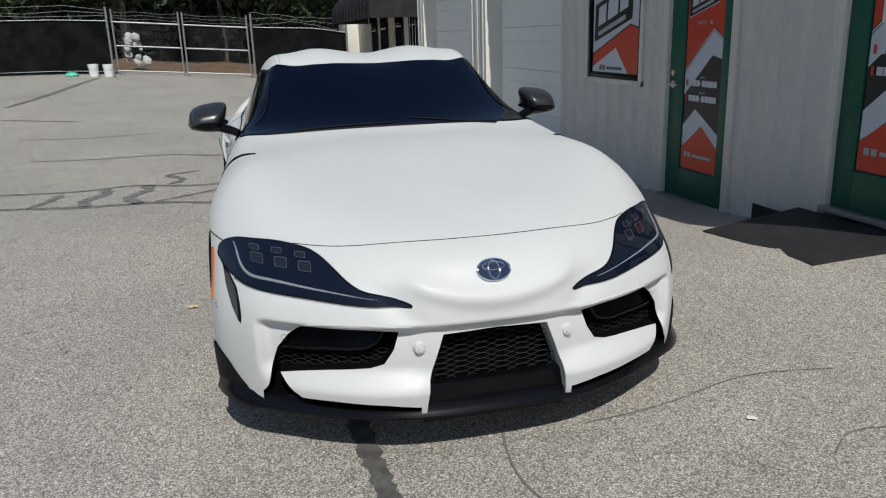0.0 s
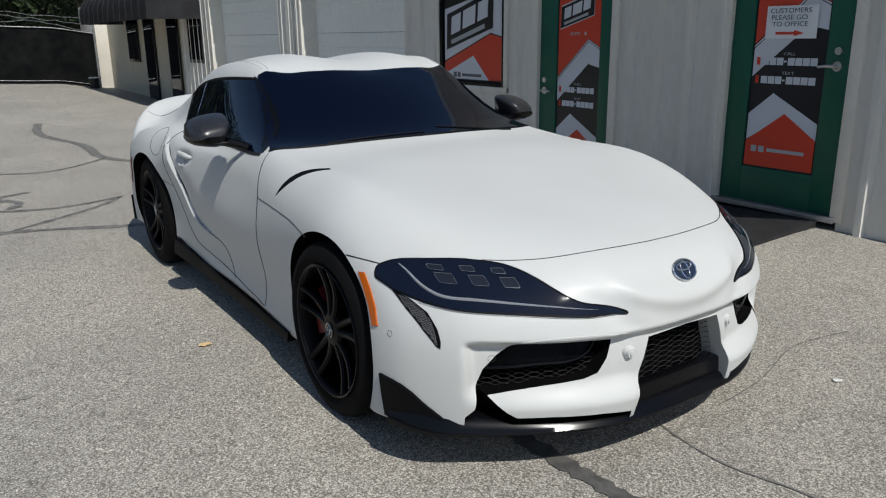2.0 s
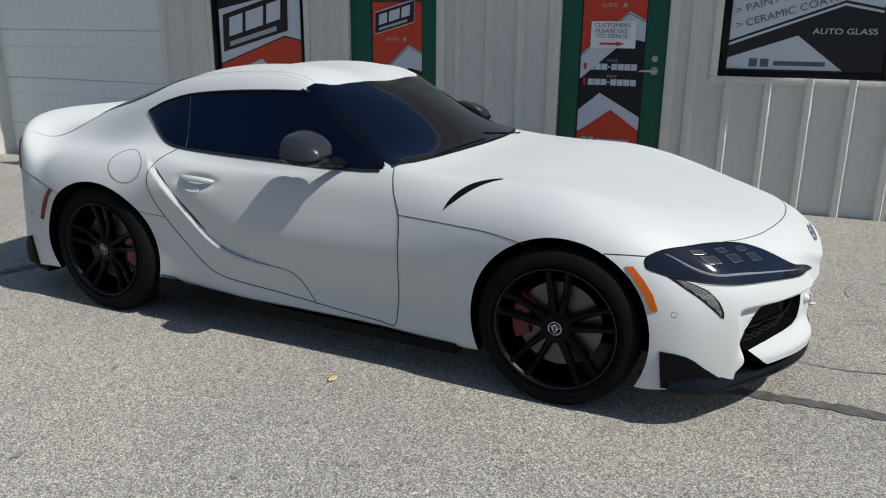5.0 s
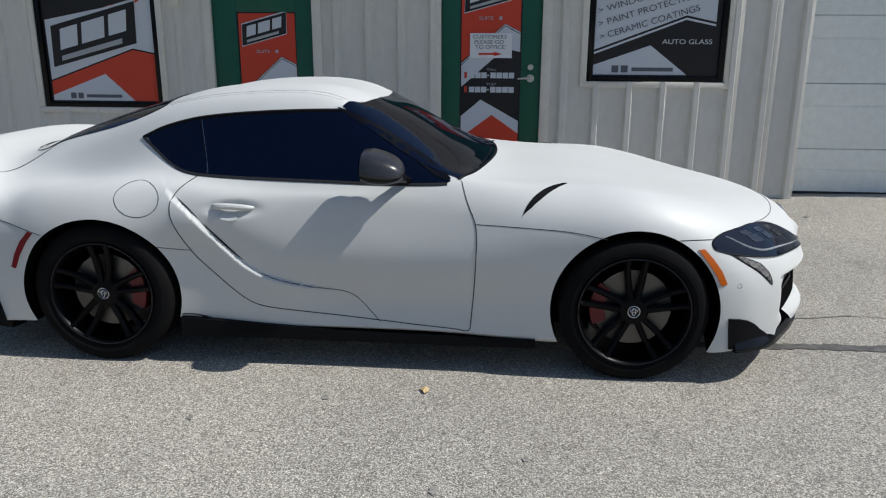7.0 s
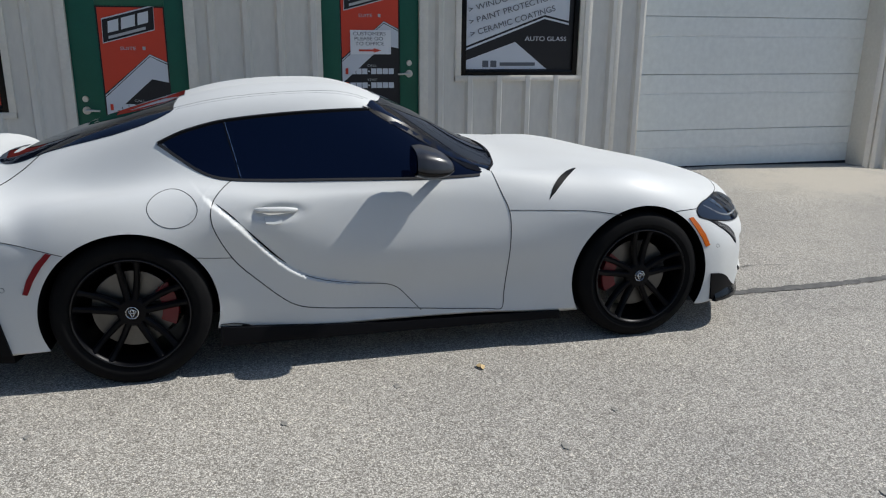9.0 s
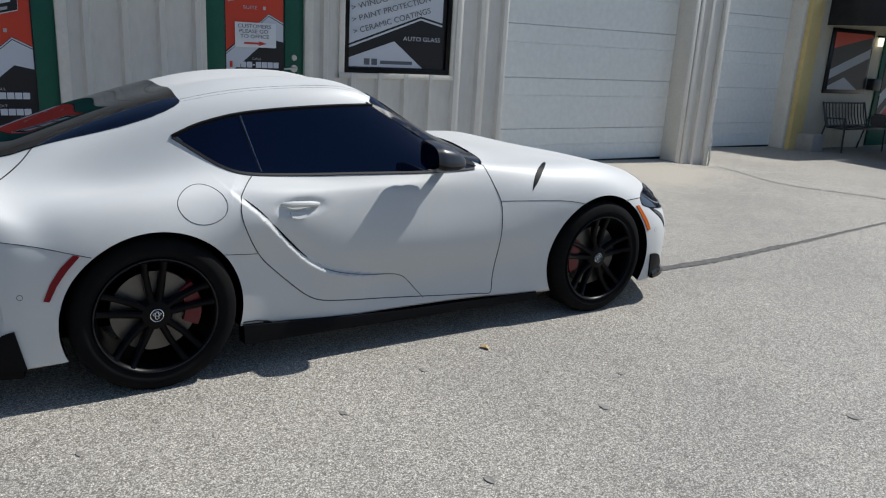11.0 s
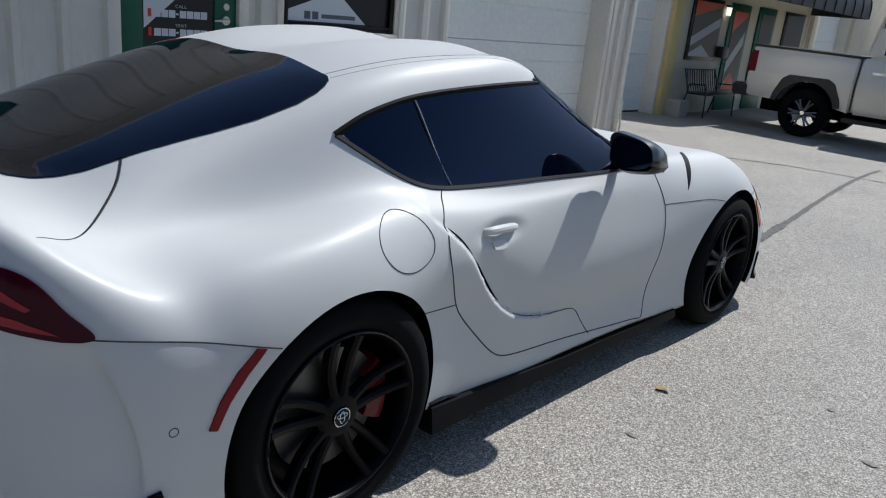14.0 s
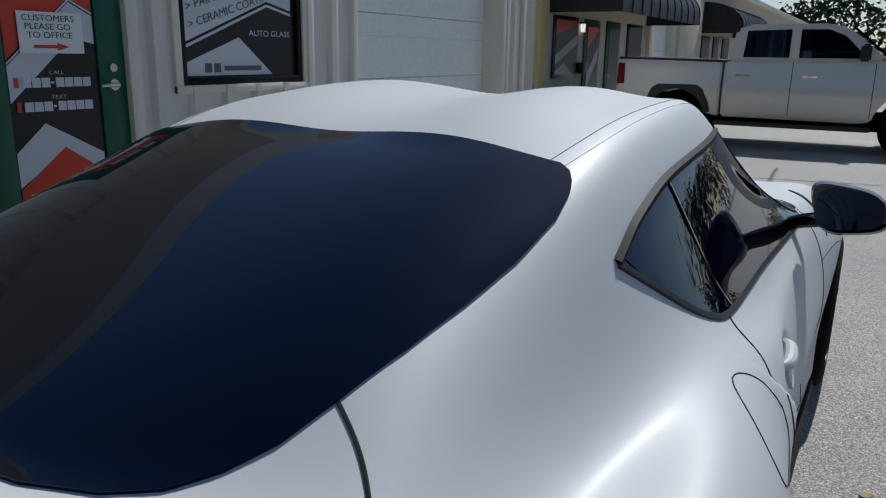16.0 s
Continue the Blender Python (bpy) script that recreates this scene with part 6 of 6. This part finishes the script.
fence_run(-.45, 2.62, "chain-link fence with black screen and barbed wire")
fence_run(-22, -4.78, "chain-link fence with black screen and loose barbed wire")
for x0, x1 in ((-4.66, -2.64), (-2.58, -.56)):
    e = empty("gate", (0, 0, 0), "galvanised chain-link gate leaf, closed", "gate", "gate leaves")
    for x in (x0 + .03, x1 - .03):
        post(x, 1.98, e, .028)
    for z in (.12, .88, 1.60):
        bm = bmesh.new()
        tube(bm, [(x0, FY, gz(x0) + z), (x1, FY, gz(x1) + z)], .024, 8)
        part("rail", bm, GALV, e)
    for k in range(3):
        bm = bmesh.new()
        tube(bm, [(x, FY, gz(x) + 1.70 + .1 * k + .02 * math.sin(x * 5 + k)) for x in np.linspace(x0, x1, 10)], .005, 4)
        part("barbed_wire", bm, GALV, e)
    bm = bmesh.new()
    chain_link(bm, x0 + .05, x1 - .05, .12, 1.60)
    tagged(part("chain_link", bm, GALV, e), kind="stuff")
BUCKET = worn("white_plastic", (0.80, 0.80, 0.78), (0.70, 0.69, 0.66), 0.45, 5, 0.5)
for x in (-5.2, -4.78):
    b = empty("bucket", (x, FY - .9, gz(x, FY - .9)), "white plastic bucket standing before the fence", "bucket", "buckets")
    bm = bmesh.new()
    lathe_r = [(.125, 0), (.15, .33), (.155, .33), (.155, .37), (.14, .37), (.118, .02)]
    rings = [[bm.verts.new((r * math.cos(a), r * math.sin(a), z)) for a in np.linspace(0, math.tau, 21)[:-1]] for r, z in lathe_r]
    for p, q in zip(rings, rings[1:]):
        for i in range(20):
            bm.faces.new((p[i], p[(i + 1) % 20], q[(i + 1) % 20], q[i]))
    bm.faces.new(rings[0])
    bm.faces.new(rings[-1])
    part("pail", bm, BUCKET, b)
    bm = bmesh.new()
    tube(bm, [(.155 * math.cos(a), -.155 * abs(math.sin(a)) - .005, .33 - .13 * abs(math.sin(a))) for a in np.linspace(0, math.pi, 12)], .004, 4)
    part("handle", bm, GALV, b)
bm = bmesh.new()
bmesh.ops.create_uvsphere(bm, u_segments=14, v_segments=8, radius=1)
for v in bm.verts:
    v.co = Vector((v.co.x * .20, v.co.y * .16, max(v.co.z, -.3) * .10))
bmesh.ops.translate(bm, verts=bm.verts, vec=(-5.85, FY - .8, gz(-5.85, FY - .8) + .03))
tagged(part("plastic_lid", bm, material("mint_plastic", (0.10, 0.50, 0.36), 0.4)), "mint green plastic lid lying by the fence", "lid")
sign = empty("can", (2.35, FY - .6, gz(2.35, FY - .6)), "small dark can with a white lid by the wall", "can")
bm = bmesh.new()
add_cyl(bm, (0, 0, 0), (0, 0, .30), .14, .14, 16)
part("can_body", bm, P_BLACK, sign)
bm = bmesh.new()
add_cyl(bm, (0, 0, .30), (0, 0, .33), .15, .15, 16)
part("lid", bm, BUCKET, sign)

# rubble, dirt bank and woods behind the fence
# the earth colour is darkened here, as the bank lies in shade
DIRT = worn("dirt_bank", (0.16, 0.10, 0.055), (0.09, 0.06, 0.035), 0.95, 2, 0.8)
bm = bmesh.new()
bmesh.ops.create_grid(bm, x_segments=40, y_segments=12, size=1)
for v in bm.verts:
    x, y = -3.0 + v.co.x * 14, 26.5 + v.co.y * 2.5
    h = (1 - v.co.y ** 2) * (1 - v.co.x ** 6)
    v.co = Vector((x, y, gz(x, 22) + .02 + .42 * h * (0.7 + .5 * noise.noise(Vector((x * .5, y, 0))))))
tagged(part("dirt_bank", bm, DIRT), "low reddish dirt bank behind the gate", "dirt bank", kind="structure")
RUBBLE = worn("pale_rubble", (0.55, 0.54, 0.52), (0.4, 0.39, 0.37), 0.9, 6, 0.6)
rnd = random.Random(5)
bm = bmesh.new()
for k in range(26):
    s = rnd.uniform(.06, .16)
    v = bmesh.ops.create_icosphere(bm, subdivisions=1, radius=s)["verts"]
    h = rnd.random()
    for q in v:
        q.co *= rnd.uniform(.75, 1.2)
    bmesh.ops.translate(bm, verts=v, vec=(-4.25 + rnd.uniform(-.38, .38) * (1 - h * .6), 23.4 + rnd.uniform(-.2, .2), gz(-4.2) + .25 + h * .95))
tagged(part("rubble_heap", bm, RUBBLE, smooth=False), "heap of pale broken stone behind the gate", "rubble", kind="stuff")


def leaf_mat(name, a, b):
    m = material(name, a, 0.6, 0, 0.3)
    geo = node(m, "NewGeometry")
    c = ramp(m, geo.outputs["Random Per Island"], [(0.0, a), (1.0, b)])
    link(m, c, bsdf(m).inputs["Base Color"])
    bsdf(m).inputs["Transmission Weight"].default_value = 0.0
    return m


# the second leaf colour is the first darkened for trees in deep shade
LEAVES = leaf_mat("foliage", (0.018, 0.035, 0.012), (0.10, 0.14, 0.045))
SHADED_LEAVES = leaf_mat("wood_foliage", (0.010, 0.018, 0.008), (0.035, 0.055, 0.02))
BARK = worn("bark", (0.10, 0.08, 0.06), (0.05, 0.04, 0.03), 0.95, 10, 0.8)


def leaf_cloud(centres, count, size, seed):
    """Many small bent leaves round the given clump centres (x, y, z, radius)."""
    g = np.random.default_rng(seed)
    c = np.array(centres)
    pick = g.choice(len(c), count, p=c[:, 3] ** 2 / (c[:, 3] ** 2).sum())
    d = g.normal(size=(count, 3))
    d /= np.linalg.norm(d, axis=1, keepdims=True)
    p = c[pick, :3] + d * (c[pick, 3] * g.uniform(.45, 1.08, count))[:, None]
    u = g.normal(size=(count, 3))
    u /= np.linalg.norm(u, axis=1, keepdims=True)
    w = np.cross(u, d)
    w /= np.maximum(np.linalg.norm(w, axis=1, keepdims=True), 1e-6)
    s = (size * g.uniform(.6, 1.4, count))[:, None]
    bend = d * s * .25
    quad = np.stack([p - u * s, p + w * s * .45 + bend, p + u * s, p - w * s * .45 + bend], 1).reshape(-1, 3)
    me = bpy.data.meshes.new("leaves")
    me.from_pydata(quad.tolist(), [], [(4 * i, 4 * i + 1, 4 * i + 2, 4 * i + 3) for i in range(count)])
    return me


def tree(x, y, height, spread, count, seed, mat, label):
    rnd = random.Random(seed)
    z0 = float(ground_z(x, y))
    e = empty("tree", (x, y, z0), label, "tree", "trees behind the fence")
    bm = bmesh.new()
    top = height * .62
    trunk = [(0, 0, -.1), (rnd.uniform(-.1, .1), 0, top * .35), (rnd.uniform(-.25, .25), rnd.uniform(-.2, .2), top * .7), (rnd.uniform(-.4, .4), 0, top)]
    tube(bm, trunk, [.17, .13, .10, .05], 8)
    clumps = []
    for k in range(11):
        f = rnd.uniform(.35, 1)
        a = rnd.uniform(0, math.tau)
        r = spread * rnd.uniform(.4, 1)
        end = (math.cos(a) * r, math.sin(a) * r, height * (.32 + .62 * f))
        b = (trunk[1][0] * (1 - f) + trunk[3][0] * f, 0, top * (.35 + .6 * f))
        mid = tuple((p + q) / 2 + (0, 0, .15)[i] for i, (p, q) in enumerate(zip(b, end)))
        tube(bm, [b, mid, end], [.05, .035, .012], 5)
        clumps.append((*end, spread * rnd.uniform(.35, .6)))
    part("trunk", bm, BARK, e)
    me = leaf_cloud(clumps, count, .13, seed)
    me.materials.append(mat)
    crown = new("crown", me)
    crown.parent = e


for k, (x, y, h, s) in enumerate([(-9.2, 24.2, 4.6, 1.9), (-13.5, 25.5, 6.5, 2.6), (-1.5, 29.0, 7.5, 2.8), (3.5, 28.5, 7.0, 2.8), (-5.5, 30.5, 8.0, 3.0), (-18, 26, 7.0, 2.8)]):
    tree(x, y, h, s, 2600, 20 + k, LEAVES if k in (0, 1) else SHADED_LEAVES, "leafy green tree behind the lot fence" if k in (0, 1) else "dark shaded tree in the woods behind the fence")
rnd = random.Random(9)
clumps = [(rnd.uniform(-45, 14), rnd.uniform(31, 38), rnd.uniform(.5, 9.5), rnd.uniform(1.4, 2.6)) for k in range(190)]
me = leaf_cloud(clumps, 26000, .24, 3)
me.materials.append(SHADED_LEAVES)
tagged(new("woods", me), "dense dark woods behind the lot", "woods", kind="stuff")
# plain dark sheet behind the leaves, coloured as the shade deep inside
SHADE_SHEET = material("woods_shade", (0.008, 0.012, 0.007), 1.0, 0, 0.1)
tagged(box_part("backdrop_woods", (-60, 39, -1), (20, 39.5, 9), SHADE_SHEET), "dark depth of the woods", "woods", kind="structure")
clumps = [(rnd.uniform(-46, -40), rnd.uniform(-60, 40), rnd.uniform(.5, 6.0), rnd.uniform(1.6, 3.0)) for k in range(200)]
clumps += [(rnd.uniform(-60, 8), rnd.uniform(-75, -68), rnd.uniform(.5, 6.5), rnd.uniform(1.6, 3.0)) for k in range(120)]
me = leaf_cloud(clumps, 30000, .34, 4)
me.materials.append(SHADED_LEAVES)
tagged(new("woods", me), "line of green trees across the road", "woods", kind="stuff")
# a second sheet in the shade colour, behind the trees across the road
tagged(box_part("backdrop_woods", (-50, -80, -1), (-49.5, 45, 6.5), SHADE_SHEET), "dark depth of the trees across the road", "woods", kind="structure")


# ---- pickup truck, parked with its tail to the office ----
TRUCK = material("silver_truck_paint", (0.78, 0.76, 0.72), 0.3, 0.35, 0.5, 0.5)
FLAKE = noise_tex(TRUCK, coords(TRUCK), 700, 2)
link(TRUCK, ramp(TRUCK, FLAKE, [(0.3, (0.62, 0.595, 0.54)), (0.7, (0.71, 0.685, 0.63))]), bsdf(TRUCK).inputs["Base Color"])
TX, TY, TZ = 3.22, -11.33, -.10
truck = empty("pickup_truck", (TX, TY, TZ), "silver crew-cab pickup truck parked with its tail to the office", "truck")


FLANK_Z, FLANK_V = [.45, .56, .75, .90, 1.02, 1.10, 1.20, 1.30, 1.36], [-.055, -.035, -.012, 0, -.006, -.024, -.036, -.046, -.065]


def prism(name, pts, v0, v1, mat, parent, bevel=.02, label="", swell=False):
    """Side profile pts in (u from the tail, z), spanning v0 to v1 across; the near flank is v = 0. swell rounds the flanks."""
    bm = bmesh.new()
    f = bm.faces.new([bm.verts.new((-u, v0, z)) for u, z in pts])
    ext = bmesh.ops.extrude_face_region(bm, geom=[f])
    bmesh.ops.translate(bm, verts=[v for v in ext["geom"] if isinstance(v, bmesh.types.BMVert)], vec=(0, v1 - v0, 0))
    bmesh.ops.recalc_face_normals(bm, faces=bm.faces)
    if bevel:
        edges = [e for e in bm.edges if len(e.link_faces) == 2 and e.calc_face_angle(0) > .5]
        bmesh.ops.bevel(bm, geom=edges, offset=bevel, segments=2, affect="EDGES", clamp_overlap=True)
    if swell:
        for z in np.linspace(.50, 1.33, 18):
            bmesh.ops.bisect_plane(bm, geom=bm.verts[:] + bm.edges[:] + bm.faces[:], plane_co=(0, 0, z), plane_no=(0, 0, 1))
        for v in bm.verts:
            d = float(np.interp(v.co.z, FLANK_Z, FLANK_V))
            v.co.y += d if v.co.y > -1 else -d
    return part(name, bm, mat, parent, label, True, 40)


def arch(u, z, r, a0=180, a1=0, n=14):
    return [(u + r * math.cos(radians(a)), z + r * math.sin(radians(a))) for a in np.linspace(a0, a1, n)]


bed = prism("bed", [(.05, .62), (.10, .58), (.58, .56)] + arch(1.10, .44, .50, 168, 12) + [(1.72, .52), (1.80, .50), (1.80, 1.38), (.06, 1.42)], 0, -2.0, TRUCK, truck, .02, "silver cargo bed", True)
prism("bed_rail_cap", [(.04, 1.415), (.04, 1.455), (1.80, 1.425), (1.80, 1.385)], -.05, -1.95, P_BLACK, bed, .01)
outer_arch = [(.53, .56), (.56, .70), (.67, .94), (.78, 1.01), (1.42, 1.01), (1.53, .94), (1.64, .70), (1.67, .56)]
prism("arch_trim", outer_arch + [(1.60, .56)] + arch(1.10, .44, .49, 12, 168) + [(.60, .56)], .022, -.05, P_BLACK, bed, .006, "black plastic wheel arch flare")
prism("arch_lining", arch(1.10, .44, .47, 180, 0), -.25, -1.75, WELL, bed, 0)
cab = prism("cab", [(1.84, 0.5), (3.9, 0.48)] + arch(4.60, .44, .52, 172, 8) + [(5.3, 0.5), (5.6, 0.6), (5.63, 1.05), (5.45, 1.29), (4.3, 1.4), (4.15, 1.43), (1.84, 1.4)], 0, -2.0, TRUCK, truck, .03, "silver crew cab", True)
prism("roof", [(1.87, 1.4), (1.97, 1.91), (2.2, 1.99), (3.3, 2), (3.6, 1.95), (4.25, 1.42)], -.10, -1.90, TRUCK, cab, .05)
for pts in ([(2.11, 1.47), (2.15, 1.89), (2.81, 1.91), (2.81, 1.47)], [(2.95, 1.47), (2.95, 1.91), (3.35, 1.91), (3.59, 1.81), (3.93, 1.47)]):
    prism("side_glass", pts, -.085, -.12, GLASS, cab, .006)
prism("rear_glass", [(1.85, 1.49), (1.94, 1.87), (1.98, 1.87), (1.9, 1.49)], -.35, -1.65, GLASS, cab, 0)
prism("windscreen", [(3.67, 1.93), (3.73, 1.93), (4.31, 1.43), (4.25, 1.43)], -.2, -1.8, GLASS, cab, 0)
for u in (2.88, 1.82, 4.05):
    prism("door_gap", [(u, .56), (u + .012, .56), (u + .012, 1.40), (u, 1.40)], .002, -.02, SEAM, cab, 0, "", True)
for u in (2.03, 3.05):
    prism("door_handle", [(u, 1.16), (u + .22, 1.16), (u + .22, 1.20), (u, 1.20)], .0, -.05, CHROME, cab, .008)
prism("step_bar", [(1.75, .36), (4.10, .36), (4.10, .43), (1.75, .43)], .06, -.12, P_BLACK, cab, .015)
prism("mirror", [(3.8, 1.43), (3.97, 1.43), (3.97, 1.69), (3.83, 1.69)], .20, .02, P_BLACK, cab, .03)
prism("bumper", [(-.18, .56), (.12, .56), (.12, .78), (-.18, .78)], .0, -2.0, P_BLACK, truck, .03)
prism("tail_lamp", [(.035, .98), (.19, .98), (.17, 1.36), (.035, 1.36)], .006, -.22, REDLENS, bed, .015, "", True)
prism("underbody", [(.3, .35), (5.4, .35), (5.4, .58), (.3, .58)], -.25, -1.75, WELL, truck, 0)


SPOKE = material("machined_spoke", (0.22, 0.22, 0.23), 0.35, 0.7)


def truck_wheel(u, v, sgn):
    c = (-u, v, .405)
    bm = bmesh.new()

    def turn(profile, n=40):
        rings = [[bm.verts.new((c[0] + r * math.cos(a), c[1] + sgn * q, c[2] + r * math.sin(a))) for a in np.linspace(0, math.tau, n + 1)[:-1]] for q, r in profile]
        for p, q in zip(rings, rings[1:]):
            for i in range(n):
                bm.faces.new((p[i], p[(i + 1) % n], q[(i + 1) % n], q[i]))

    turn([(-.26, .25), (-.26, .37), (-.22, .405), (-.03, .405), (0, .37), (0, .27), (-.02, .25)])
    w = part("wheel", bm, RUBBER, truck, "large black truck tyre")
    bm = bmesh.new()
    turn([(-.02, .252), (-.012, .245), (-.05, .235), (-.20, .23)])
    turn([(-.06, .002), (-.03, .06), (-.055, .075)], 20)
    part("rim", bm, RIM, w)
    bm = bmesh.new()
    for k in range(6):
        for h in (-.16, .16):
            a = k * math.tau / 6 + h
            tube(bm, [(c[0] + .05 * math.cos(a), c[1] - sgn * .045, c[2] + .05 * math.sin(a)), (c[0] + .15 * math.cos(a - h * .3), c[1] - sgn * .03, c[2] + .15 * math.sin(a - h * .3)), (c[0] + .235 * math.cos(a), c[1] - sgn * .03, c[2] + .235 * math.sin(a))], [.022, .017, .020], 6)
    part("spokes", bm, SPOKE, w)
    bm = bmesh.new()
    turn([(-.02, .002), (-.02, .035), (-.05, .04)], 16)
    part("hub_cap", bm, CHROME, w)


for u in (1.10, 4.60):
    truck_wheel(u, -.02, 1)
    truck_wheel(u, -1.98, -1)

# a pale van further off and a low far wood line against the sky
van = empty("van", (-3.5, -42, -.15), "pale blue-grey van parked far up the lot", "van")


def van_prism(name, pts, y0, y1, mat, parent):
    bm = bmesh.new()
    f = bm.faces.new([bm.verts.new((x, y0, z)) for x, z in pts])
    ext = bmesh.ops.extrude_face_region(bm, geom=[f])
    bmesh.ops.translate(bm, verts=[v for v in ext["geom"] if isinstance(v, bmesh.types.BMVert)], vec=(0, y1 - y0, 0))
    return part(name, bm, mat, parent, smooth=False)


VAN = worn("van_paint", (0.55, 0.58, 0.62), (0.5, 0.52, 0.56), 0.35, 1, 0.4)
vb = van_prism("body", [(-2.7, .35), (2.7, .35), (2.7, 1.0), (2.2, 1.25), (1.6, 2.25), (-2.6, 2.3), (-2.7, 1.2)], 0, -1.9, VAN, van)
van_prism("side_glass", [(.5, 1.35), (1.7, 1.35), (1.35, 1.95), (.5, 1.95)], .01, -.02, GLASS, vb)
for x in (-1.7, 1.7):
    bm = bmesh.new()
    add_cyl(bm, (x, .02, .34), (x, -.25, .34), .34, .34, 24)
    part("wheel", bm, RUBBER, van)
